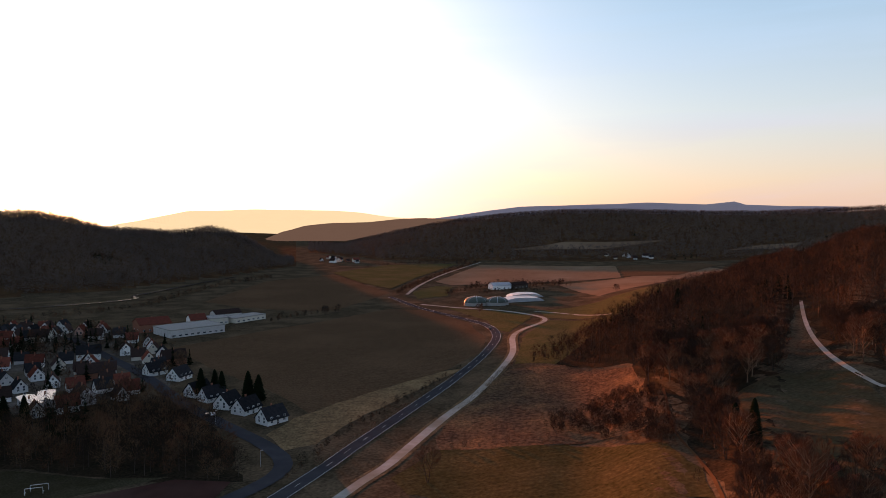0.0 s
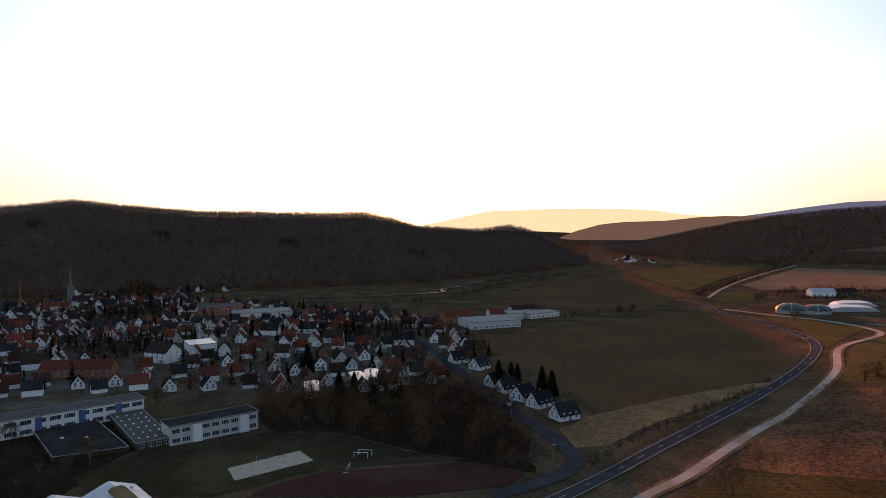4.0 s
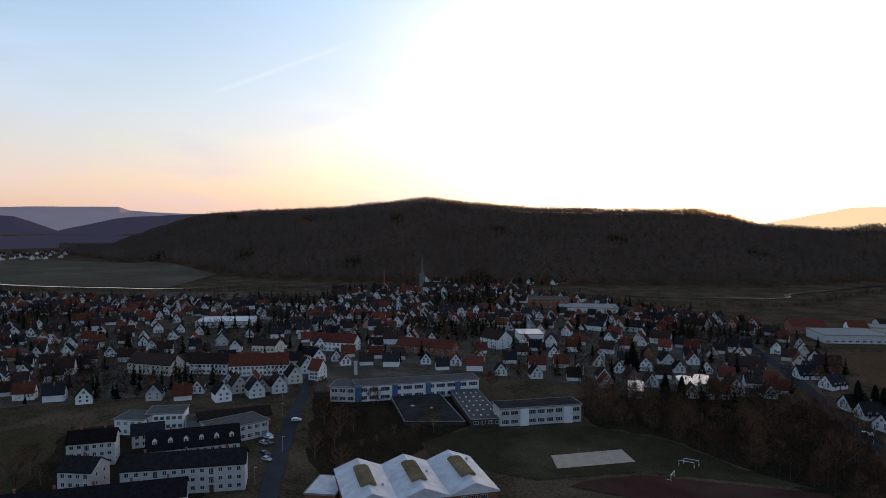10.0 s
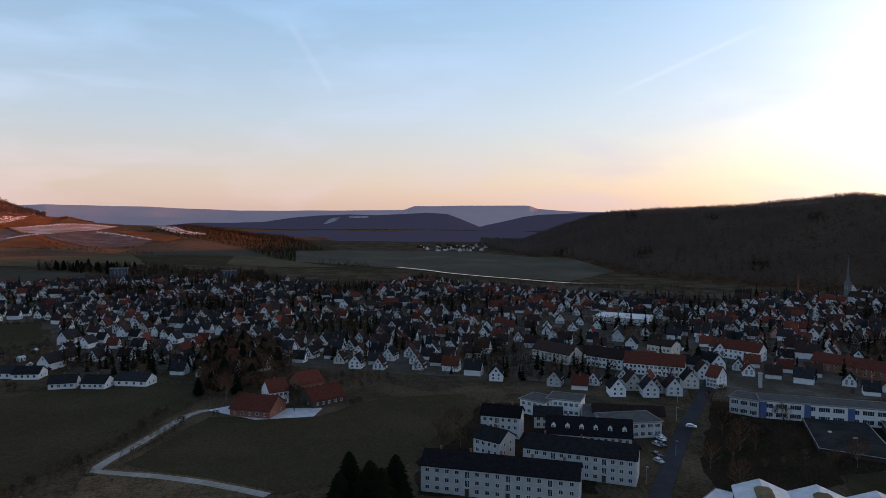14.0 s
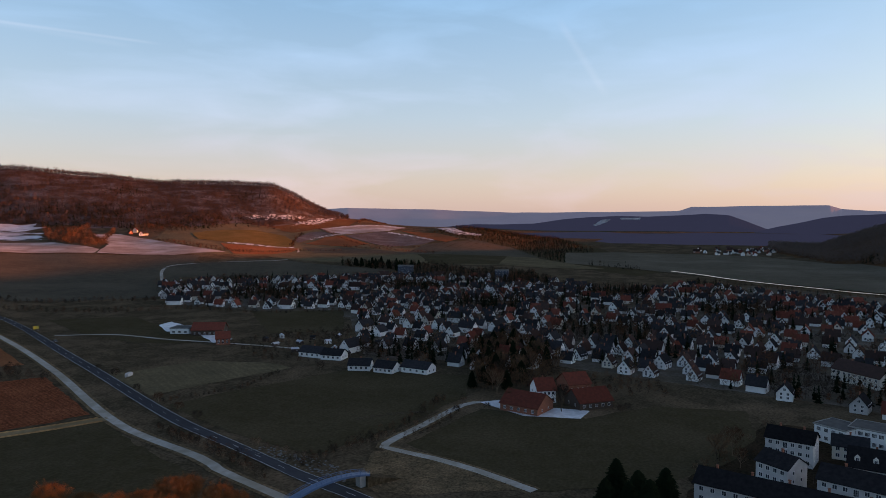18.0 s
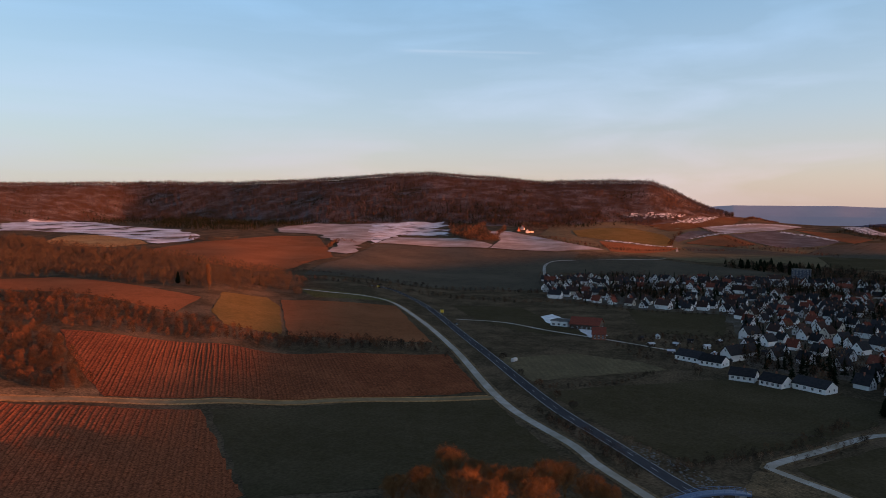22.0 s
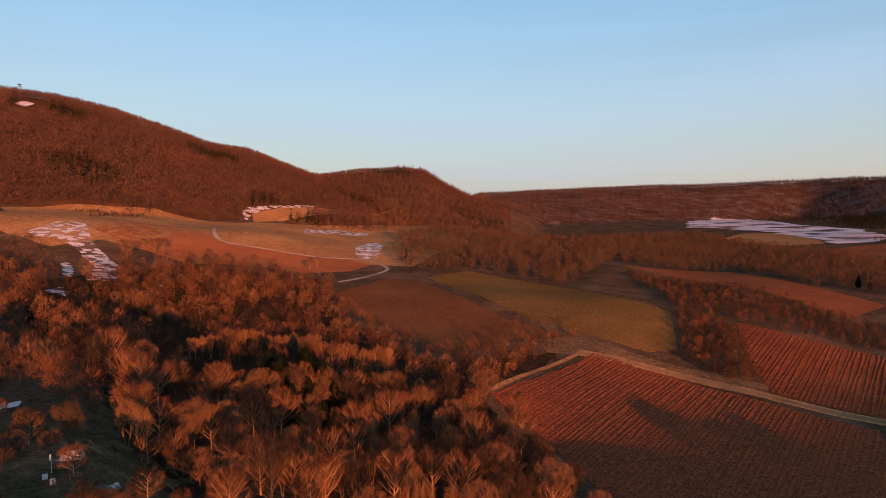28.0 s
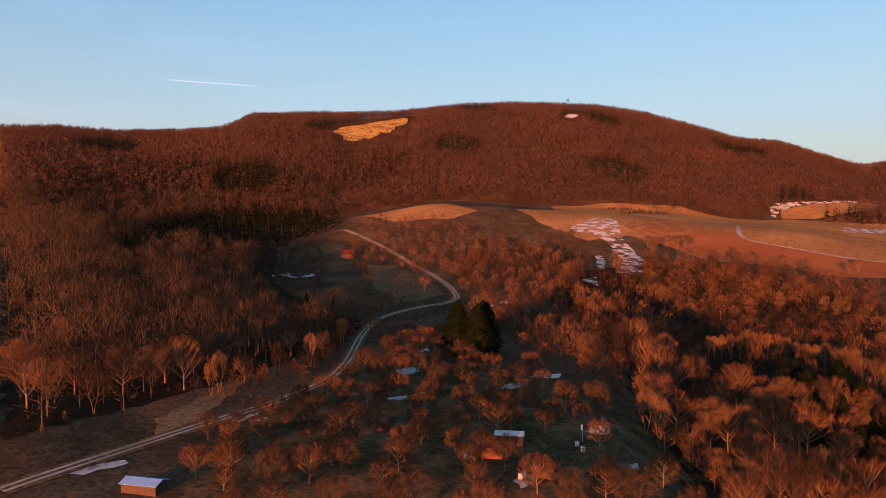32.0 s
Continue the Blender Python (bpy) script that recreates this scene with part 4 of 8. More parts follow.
for points, width in ((TRACKS[0][1], 7.2), (TRACKS[4][1], 6.5)):
    ribbon("verge", points, width, M_VERGE, "dry grass verge along a track", "verge", 0.06)
for k, (name, points, width, material, label, category) in enumerate(TRACKS):
    way = ribbon(name, points, width, material, label, category, 0.1)
    if k in (1, 5):  # two wheel ruts with grass between them
        for side in (-0.85, 0.85):
            ribbon("rut", points, 0.8, M_TRACK if k == 5 else M_DIRT, "", "", 0.13, side, way, 5.0)
ribbon("verge", TRACKS[5][1], 5.0, M_VERGE, "dry pale grass beside the orchard track", "verge", 0.06)
ribbon("verge", TRACKS[1][1], 8.0, M_STRAW, "dry pale grass beside a field track", "verge", 0.06)
ribbon("verge", [(24, -257), (19, -266), (1, -300), (-22, -335)], 3.0, M_STRAW, "dry straw strip beside the ploughed field", "verge", 0.1)
river = ribbon("river", [(-306, 1015), (-325, 914), (-343, 778), (-366, 689), (-760, 403), (-840, 268), (-900, 214), (-945, 172), (-999, 131), (-1046, 106), (-1100, 66)], 5.0, M_WATER, "narrow river with a bright water surface", "river", 0.9)

# ---- trees ----


def sliver_cloud(base, height, count, width, rng, kind):
    """Vertices and faces of many trees at once: a trunk of three sides and a crown of thin blades each."""
    n = len(base)
    blades = np.zeros((n, count, 3, 3))
    h = height[:, None]
    if kind == "bare":
        phi = rng.uniform(0, 2 * np.pi, (n, count))
        lvl = rng.uniform(0.0, 1.0, (n, count))
        rad = h * 0.36 * rng.uniform(0.02, 1, (n, count)) ** 0.38 * np.sin(np.pi * (0.16 + 0.76 * lvl))
        z = h * (0.2 + 0.76 * lvl)
        cx, cy = rad * np.cos(phi), rad * np.sin(phi)
        length = h * rng.uniform(0.10, 0.24, (n, count))
        rise = z - 0.12 * h
        dx, dy, dz = (q / h * k + rng.normal(0, 0.36, (n, count)) for q, k in ((cx, 2.4), (cy, 2.4), (rise, 1.2)))
    else:
        phi = rng.uniform(0, 2 * np.pi, (n, count))
        lvl = rng.uniform(0.0, 1.0, (n, count)) ** 1.3
        rad = h * 0.20 * (1.02 - lvl) * rng.uniform(0.1, 1.0, (n, count))
        z = h * (0.12 + 0.86 * lvl)
        cx, cy = rad * np.cos(phi), rad * np.sin(phi)
        length = h * (0.05 + 0.13 * (1 - lvl))
        dx, dy, dz = np.cos(phi), np.sin(phi), rng.uniform(-0.55, 0.15, (n, count))
    d = np.stack([dx, dy, dz], 2)
    d /= np.linalg.norm(d, axis=2, keepdims=True)
    c = np.stack([cx, cy, z], 2)
    # twigs on the outside of a crown turn their broad side outward
    away = np.stack([cx / h, cy / h, (z / h - 0.42) * (1.0 if kind == "bare" else 0.3)], 2)
    away = away / np.linalg.norm(away, axis=2, keepdims=True) + rng.normal(0, 0.42, (n, count, 3))
    side = np.cross(d, away)
    side /= np.linalg.norm(side, axis=2, keepdims=True)
    w = np.broadcast_to(width, (n,))[:, None, None] * rng.uniform(0.6, 1.4, (n, count, 1))
    L = length[:, :, None]
    blades[:, :, 0] = c - d * L * 0.5 + side * w * 0.5
    blades[:, :, 1] = c - d * L * 0.5 - side * w * 0.5
    blades[:, :, 2] = c + d * L * 0.5
    blades += base[:, None, None, :]
    crown_v = blades.reshape(-1, 3)
    tr = height * (0.014 if kind == "bare" else 0.02)
    top = 0.75 if kind == "bare" else 0.9
    trunk = np.zeros((n, 4, 3))
    for j in range(3):
        trunk[:, j] = base + np.stack([tr * math.cos(2.1 * j), tr * math.sin(2.1 * j), 0 * tr - 0.4], 1)
    trunk[:, 3] = base + np.stack([0 * tr, 0 * tr, height * top], 1)
    return crown_v, trunk.reshape(-1, 3)


def tri_mesh(name, verts, faces, mats, index):
    me = bpy.data.meshes.new(name)
    me.vertices.add(len(verts))
    me.vertices.foreach_set("co", np.ascontiguousarray(verts, np.float32).ravel())
    me.loops.add(len(faces) * 3)
    me.loops.foreach_set("vertex_index", np.ascontiguousarray(faces, np.int32).ravel())
    me.polygons.add(len(faces))
    me.polygons.foreach_set("loop_start", np.arange(0, len(faces) * 3, 3, dtype=np.int32))
    me.polygons.foreach_set("material_index", np.ascontiguousarray(index, np.int32))
    for m in mats:
        me.materials.append(m)
    me.update(calc_edges=True)
    return me


def wood(name, xy, height, spread, count, width, material, label, seed, kind="bare", category="forest"):
    """One object of many trees that nobody could count."""
    rng = np.random.default_rng(seed)
    if not len(xy):
        return None
    x, y = np.array(xy, float).T
    base = np.stack([x, y, terrain(x, y)], 1)
    hh = np.asarray(height) * rng.uniform(1 - spread, 1 + spread, len(base))
    cv, tv = sliver_cloud(base, hh, count, width, rng, kind)
    nb, nt = len(cv) // 3, len(tv) // 4
    faces = np.arange(nb * 3).reshape(-1, 3)
    tf = (np.arange(nt)[:, None] * 4 + np.array([[0, 1, 3, 1, 2, 3, 2, 0, 3]])).reshape(-1, 3) + len(cv)
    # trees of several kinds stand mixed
    mats = {"bare_russet_twigs": [M_TWIG, M_TWIG_DARK, M_TWIG_TAN], "winter_beech_forest": [M_WOOD, M_WOOD_MID, M_WOOD], "hazed_ridge_forest": [M_WOOD_FAR, M_WOOD_MID, M_WOOD_FAR], "bare_dark_twigs": [M_TWIG_DARK, M_TWIG, M_TWIG_DARK]}.get(material.name, [material])
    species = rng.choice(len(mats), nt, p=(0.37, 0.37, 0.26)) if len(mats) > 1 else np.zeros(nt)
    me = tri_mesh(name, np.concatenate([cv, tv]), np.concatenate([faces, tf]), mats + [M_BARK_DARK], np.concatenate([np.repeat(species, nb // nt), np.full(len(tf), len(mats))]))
    return tagged(new(name, me), label, category, kind="stuff")


def polar_scatter(az0, az1, r0, r1, spacing, seed):
    """Jittered places between two headings and two distances."""
    rng = np.random.default_rng(seed)
    out = []
    rr = r0
    while rr < r1:
        k = max(1, int(rr * radians(az1 - az0) / spacing))
        a = np.radians(az0 + (az1 - az0) * (np.arange(k) + rng.uniform(-0.4, 0.4, k) + 0.5) / k)
        q = rr + rng.uniform(-0.45, 0.45, k) * spacing
        out.append(np.stack([-q * np.sin(a), q * np.cos(a)], 1))
        rr += spacing * 0.95
    return np.concatenate(out)


def headings(xy):
    az = np.degrees(np.arctan2(-xy[:, 0], xy[:, 1]))
    return np.where(az < -52, az + 360, az), np.hypot(xy[:, 0], xy[:, 1])


QUARRY_CUT = [(836, -511), (965, -661), (899, -717), (821, -671), (716, -561), (686, -485), (701, -463), (762, -478)]
LOOKOUT_CUT = [(689, -831), (768, -948), (757, -982), (688, -921), (648, -826)]
OPEN = [c for n_, c, *_ in FIELDS] + [QUARRY_CUT, LOOKOUT_CUT]


def free_of_fields(xy):
    bad = np.zeros(len(xy), bool)
    for c in OPEN:
        bad |= inside(xy[:, 0], xy[:, 1], c)
    return xy[~bad]


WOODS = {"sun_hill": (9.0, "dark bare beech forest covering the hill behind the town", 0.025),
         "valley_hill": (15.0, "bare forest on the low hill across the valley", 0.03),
         "table_ridge": (12.0, "russet bare forest on the flat-topped ridge", 0.1),
         "round_knoll": (10.0, "russet bare forest on a rounded knoll", 0.1),
         "quarry_hill": (8.0, "russet bare beech forest on the steep hill", 0.1)}
for i, (key, (spacing, label, conifers)) in enumerate(WOODS.items()):
    skyline, foot, crest, tall = RIDGES[key]
    lo, hi = min(p[0] for p in skyline), max(p[0] for p in skyline)
    rf, rc = [p[1] for p in foot], [p[1] for p in crest]
    xy = polar_scatter(lo, hi, min(rf), max(rc) + 60, spacing, 20 + i)
    az, r = headings(xy)
    xy = xy[(r > np.interp(az, *zip(*foot))) & (r < np.interp(az, *zip(*crest)) + 50)]
    xy = free_of_fields(xy)
    az, r = headings(xy)
    lumps = np.sin(xy[:, 0] / 61) * np.sin(xy[:, 1] / 47 + xy[:, 0] / 130)
    dark = lumps > 1 - 3 * conifers
    far = spacing > 11
    # wind keeps the trees along the crest low
    high = np.where(r > np.interp(az, *zip(*crest)) - 60, 0.85, 1.0)
    wood("forest", xy[~dark], ((tall + 1.5) * high)[~dark], 0.2, 20 if far else 36, 1.5 if far else 0.74, M_WOOD_FAR if key == "table_ridge" else M_WOOD_HAZED if key in ("sun_hill", "valley_hill") else M_WOOD, label, 40 + i)
    # a close rank of trees along the crest
    rim = polar_scatter(lo, hi, min(rc) - 30, max(rc) + 15, 5.5 if key == "sun_hill" else 6.5, 33 + i)
    raz, rr_ = headings(rim)
    rim = rim[np.abs(rr_ - np.interp(raz, *zip(*crest)) + 8) < 20]
    rim = free_of_fields(rim)
    wood("forest", rim, tall * (0.85 if key == "sun_hill" else 0.75 if key == "table_ridge" else 0.97), 0.12, 22, 0.9, M_WOOD_HAZED if key == "sun_hill" else M_WOOD_FAR if key == "table_ridge" else M_WOOD, "close rank of bare trees along the hill crest", 330 + i)
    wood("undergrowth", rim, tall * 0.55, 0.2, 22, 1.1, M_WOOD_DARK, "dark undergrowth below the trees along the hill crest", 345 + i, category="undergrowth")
    wood("conifer_stand", xy[dark], ((tall + 1) * high)[dark], 0.2, 13 if far else 18, 2.4 if far else 1.7, M_PINE, "dark conifers among the bare forest", 60 + i, "conifer")

# ---- buildings ----


def box(bm, x0, x1, y0, y1, z0, z1, index=0):
    v = [bm.verts.new(p) for p in ((x0, y0, z0), (x1, y0, z0), (x1, y1, z0), (x0, y1, z0), (x0, y0, z1), (x1, y0, z1), (x1, y1, z1), (x0, y1, z1))]
    for f in ((3, 2, 1, 0), (4, 5, 6, 7), (0, 1, 5, 4), (1, 2, 6, 5), (2, 3, 7, 6), (3, 0, 4, 7)):
        bm.faces.new([v[i] for i in f]).material_index = index


def prism(bm, outline, y0, y1, index=0):
    """An outline in x and z, drawn out along y."""
    a, b = [bm.verts.new((x, y0, z)) for x, z in outline], [bm.verts.new((x, y1, z)) for x, z in outline]
    n = len(outline)
    faces = [bm.faces.new(a), bm.faces.new(b[::-1])] + [bm.faces.new((a[(i + 1) % n], a[i], b[i], b[(i + 1) % n])) for i in range(n)]
    for f in faces:
        f.material_index = index


def cylinder(bm, x, y, z0, z1, r0, r1, sides=8, index=0):
    ring = [[bm.verts.new((x + r * math.cos(2 * math.pi * i / sides), y + r * math.sin(2 * math.pi * i / sides), z)) for i in range(sides)] for r, z in ((r0, z0), (r1, z1))]
    for i in range(sides):
        j = (i + 1) % sides
        bm.faces.new((ring[0][i], ring[0][j], ring[1][j], ring[1][i])).material_index = index
    bm.faces.new(ring[1]).material_index = index
    bm.faces.new(ring[0][::-1]).material_index = index


def solid(name, bm, *mats):
    bmesh.ops.recalc_face_normals(bm, faces=bm.faces)
    me = bpy.data.meshes.new(name)
    bm.to_mesh(me)
    bm.free()
    for m in mats:
        me.materials.append(m)
    return me


def part(name, data, material, parent, label="", at=None):
    """One mesh under a thing or a part, from a bmesh or a ready mesh."""
    me = solid(name, data, material) if isinstance(data, bmesh.types.BMesh) else data
    ob = new(name, me)
    ob.parent = parent
    if at is not None:
        ob.matrix_basis = at
    if label:
        ob["label"] = label
    return ob


def thing(name, label, category, group="", at=None):
    ob = new(name)
    ob.empty_display_size = 0.5
    if at is not None:
        ob.matrix_basis = at
    return tagged(ob, label, category, group)


PANES = {}


def window_mesh(w, h, bars=1):
    """A framed window, lying in x and z, that looks to -y."""
    key = (w, h, bars)
    if key not in PANES:
        bm = bmesh.new()
        xs = [-w / 2, -w / 2 + 0.08]
        for i in range(bars):
            x = -w / 2 + w * (i + 1) / (bars + 1)
            xs += [x - 0.03, x + 0.03]
        xs += [w / 2 - 0.08, w / 2]
        zs = [0, 0.08, h - 0.08, h]
        grid = [[bm.verts.new((x, -0.06, z)) for z in zs] for x in xs]
        glass = []
        for i in range(len(xs) - 1):
            for j in range(3):
                f = bm.faces.new((grid[i][j], grid[i + 1][j], grid[i + 1][j + 1], grid[i][j + 1]))
                if i % 2 and j == 1:
                    glass.append(f)
        rim = [e for e in bm.edges if e.is_boundary]
        sides = bmesh.ops.extrude_edge_only(bm, edges=rim)["geom"]
        for v in sides:
            if isinstance(v, bmesh.types.BMVert):
                v.co.y = 0.06
        bmesh.ops.inset_individual(bm, faces=glass, thickness=0.012, depth=-0.03)
        for f in glass:
            f.material_index = 1
        PANES[key] = solid("window", bm, M_FRAME, M_GLASS)
    return PANES[key]


def door_mesh(w=1.1, h=2.1):
    key = ("door", w, h)
    if key not in PANES:
        bm = bmesh.new()
        box(bm, -w / 2, w / 2, -0.05, 0.05, 0, h)
        panel = [f for f in bm.faces if f.calc_center_median().y < -0.04]
        bmesh.ops.inset_individual(bm, faces=panel, thickness=0.15, depth=-0.03)
        PANES[key] = solid("door", bm, M_TIMBER)
    return PANES[key]


def gable_body(length, depth, h, rise, plinth=1.0):
    bm = bmesh.new()
    y = depth / 2
    v0 = [bm.verts.new((x, s * y, z)) for x in (0, length) for s in (-1, 1) for z in (-plinth, h)]
    tops = [bm.verts.new((x, 0, h + rise)) for x in (0, length)]
    a0, a1, b0, b1, c0, c1, d0, d1 = v0
    for f in ((a0, c0, c1, a1), (d0, b0, b1, d1), (b0, a0, a1, tops[0], b1), (c0, d0, d1, tops[1], c1), (a1, c1, tops[1], tops[0]), (d1, b1, tops[0], tops[1])):
        bm.faces.new(f)
    return bm


def gable_roof(length, depth, h, rise, over=0.5, thick=0.22):
    bm = bmesh.new()
    y, k = depth / 2 + over, rise / (depth / 2)
    drop = over * k
    outline = [(-y, h - drop + 0.02), (0, h + rise + 0.02), (y, h - drop + 0.02), (y, h - drop + thick), (0, h + rise + thick + 0.05), (-y, h - drop + thick)]
    a = [[bm.verts.new((x, q, z)) for q, z in outline] for x in (-over, length + over)]
    n = len(outline)
    bm.faces.new((a[0][0], a[0][1], a[0][4], a[0][5]))
    bm.faces.new((a[0][1], a[0][2], a[0][3], a[0][4]))
    bm.faces.new((a[1][5], a[1][4], a[1][1], a[1][0]))
    bm.faces.new((a[1][4], a[1][3], a[1][2], a[1][1]))
    for i in range(n):
        j = (i + 1) % n
        bm.faces.new((a[0][i], a[1][i], a[1][j], a[0][j]))
    return bm


def chimney_mesh(h=1.6, w=0.6):
    key = ("chimney", h, w)
    if key not in PANES:
        bm = bmesh.new()
        a, c = w / 2, w / 2 + 0.08
        prism(bm, [(-a, 0), (a, 0), (a, h), (c, h), (c, h + 0.15), (-c, h + 0.15), (-c, h), (-a, h)], -a, a)
        PANES[key] = solid("chimney", bm, M_BRICK)
    return PANES[key]


FRONT, BACK = pose(0, 0, 0), pose(0, 0, 0, 0, 0, 180)


def windows_on(parent, y, x0, x1, zs, count, w=1.2, h=1.3, bars=1, back=False, skip=()):
    for z in zs:
        for i in range(count):
            if i in skip:
                continue
            x = x0 + (x1 - x0) * (i + 0.5) / count
            part("window", window_mesh(w, h, bars), None, parent, at=pose(x, y, z, 0, 0, 180 if back else 0))


def gabled_house(name, length, depth, h, rise, wall, roof, label, category, floors=2, bays=4, group="", near=True, chimneys=1, gable_windows=2):
    """A house with its ridge along x; its long fronts look to -y and +y."""
    t = thing(name, label, category, group)
    part("wall", gable_body(length, depth, h, rise), wall, t)
    part("roof", gable_roof(length, depth, h, rise), roof, t)
    for i in range(chimneys):
        x = length * (i + 0.6) / (chimneys + 0.2)
        part("chimney", chimney_mesh(), None, t, at=pose(x, 0.4, h + rise * 0.85))
    step = h / floors
    zs = [step * i + 0.95 for i in range(floors)]
    if near:
        windows_on(t, -depth / 2, 0.4, length - 0.4, zs, bays)
        part("door", door_mesh(), None, t, at=pose(length * 0.5, -depth / 2, 0.1))
    for x, turn in ((0, -90), (length, 90)):
        spots = [(q, z) for q in (-depth / 5, depth / 5) for z in zs[:gable_windows]] + [(0.0, h + rise * 0.3)]
        for q, z in spots if near else spots[-1:] + spots[:1]:
            part("window", window_mesh(1.1, 1.2, 1), None, t, at=pose(x, q, z, 0, 0, turn))
    return t


def frame_of(a, b):
    """A pose at a with x towards b, and the length; y runs away from the hover point."""
    a, b = Vector(a), Vector(b)
    d = (b - a).normalized()
    nrm = Vector((-d.y, d.x))
    if nrm.dot(a + b) < 0:
        a, b = b, a
        d = -d
    z = min(float(terrain(p.x, p.y)) for p in (a, b))
    return pose(a.x, a.y, z, 0, 0, math.degrees(math.atan2(d.y, d.x))), (b - a).length


TAKEN = []  # places already built on: x, y, radius


def hold(m, length, depth):
    for s in range(int(length / 10) + 1):
        p = m @ Vector((min(length, s * 10.0), depth / 2, 0))
        TAKEN.append((p.x, p.y, depth * 0.5 + 9))


def slab_block(name, ends, depth, h, rise, wall, roof, label, category, floors=3, bays=10, chimneys=3, group="", stairs=(), bars=1, w=1.3):
    """A long block with a gabled roof, placed by its front corners."""
    m, length = frame_of(*ends)
    t = thing(name, label, category, group, m)
    off = pose(0, depth / 2, 0)
    part("wall", gable_body(length, depth, h, rise), wall, t, at=off)
    part("roof", gable_roof(length, depth, h, rise), roof, t, at=off)
    for i in range(chimneys):
        part("chimney", chimney_mesh(), None, t, at=pose(length * (i + 0.5) / chimneys, depth / 2 + 0.6, h + rise * 0.8))
    step = (h - 0.4) / floors
    windows_on(t, 0, 0.5, length - 0.5, [step * i + 1.0 for i in range(floors)], bays, w, 1.35, bars, skip=stairs)
    for i in stairs:
        x = 0.5 + (length - 1) * (i + 0.5) / bays
        for f in range(1, floors):
            part("stair_window", window_mesh(1.5, 2.1, 2), None, t, at=pose(x, 0, step * f + 0.2))
        part("door", door_mesh(1.3, 2.2), None, t, at=pose(x, 0, 0.05))
    for x, turn in ((0, -90), (length, 90)):
        for q in (depth * 0.3, depth * 0.7):
            for f in range(floors):
                part("window", window_mesh(0.9, 1.2, 0), None, t, at=pose(x, q, step * f + 1.0, 0, 0, turn))
    hold(m, length, depth)
    return t, length


def flat_block(name, ends, depth, h, wall, roof, label, category, floors=2, bays=8, w=2.2, win_h=1.5, bars=3, skylights=0, group=""):
    """A flat-roofed block with a parapet, placed by its front corners."""
    m, length = frame_of(*ends)
    t = thing(name, label, category, group, m)
    bm = bmesh.new()
    box(bm, 0, length, 0, depth, -1, h)
    part("wall", bm, wall, t)
    bm = bmesh.new()
    box(bm, -0.1, length + 0.1, -0.1, depth + 0.1, h - 0.2, h + 0.36)
    part("roof", bm, roof, t)
    bm = bmesh.new()
    box(bm, -0.45, length + 0.45, -0.45, depth + 0.45, h + 0.02, h + 0.5)
    lid = [f for f in bm.faces if f.calc_center_median().z > h + 0.45]
    bmesh.ops.inset_individual(bm, faces=lid, thickness=0.3, depth=0)
    for f in lid:
        for v in f.verts:
            v.co.z = h + 0.32
    part("parapet", bm, M_CONCRETE, t)
    step = h / floors
    windows_on(t, 0, 0.3, length - 0.3, [step * i + 0.9 for i in range(floors)], bays, w, win_h, bars)
    rng = random.Random(label)
    for i in range(skylights):
        bm = bmesh.new()
        s = 0.42
        prism(bm, [(-s, 0), (s, 0), (s * 0.7, 0.35), (-s * 0.7, 0.35)], -s, s)
        part("skylight", bm, M_FRAME, t, "milky skylight dome", pose(length * (0.14 + 0.24 * (i % 4)) + rng.uniform(-0.3, 0.3), depth * (0.1 + 0.15 * (i // 4)) + rng.uniform(-0.5, 0.5), h + 0.3))
    hold(m, length, depth)
    return t, length


# apartment blocks by the street
AP = "apartment blocks"
slab_block("apartment_block", [(-209.1, 19.5), (-190.6, 63.8)], 11, 8.4, 3.2, M_GREYWALL, M_TILE_BLACK, "pale grey three-storey apartment block with a dark roof", "apartment block", 3, 15, 5, AP, (4, 8, 12))
slab_block("apartment_block", [(-221.3, 54.7), (-204.2, 87.0)], 11, 8.4, 3.2, M_GREYWALL, M_TILE_BLACK, "grey three-storey apartment block with a dark roof", "apartment block", 3, 13, 3, AP, (3, 9))
slab_block("apartment_block", [(-233.6, 40.1), (-226.0, 47.7)], 10, 8.4, 3.0, M_GREYWALL, M_TILE_BLACK, "short grey apartment block with a white gable", "apartment block", 3, 4, 1, AP)
slab_block("apartment_block", [(-259.7, 47.4), (-253.7, 61.3)], 10, 8.4, 3.0, M_GREYWALL, M_TILE_BLACK, "grey apartment block with small balconies", "apartment block", 3, 6, 2, AP, (2,))
slab_block("row_house", [(-266.9, 70.4), (-263.9, 81.0)], 9, 5.0, 2.8, M_CREAM, M_TILE_DARK, "low cream house with a dark gabled roof", "house", 2, 4, 1)
inn, inn_len = slab_block("annex_building", [(-251.2, 71.0), (-240.8, 100.7)], 12, 3.2, 5.0, M_GREYWALL, M_TILE_BLACK, "grey building with dormers in a steep dark roof", "building", 1, 12, 2)
for i in range(6):
    bm = bmesh.new()
    x = inn_len * (i + 0.5) / 6
    prism(bm, [(-0.8, 0), (0.8, 0), (0.8, 1.3), (0, 1.9), (-0.8, 1.3)], 0, 3.2)
    dormer = part("dormer", bm, M_CREAM, inn, "pale gabled dormer", pose(x, 1.7, 4.5))
    part("window", window_mesh(1.0, 1.1, 1), None, dormer, at=pose(0, 0, 0.2))
flat_block("office_building", [(-249.4, 95.2), (-250.2, 116.5)], 14, 6.0, M_GREYWALL, M_GRAVELROOF, "grey flat-roofed building with strip windows", "building", 2, 7, 2.0)
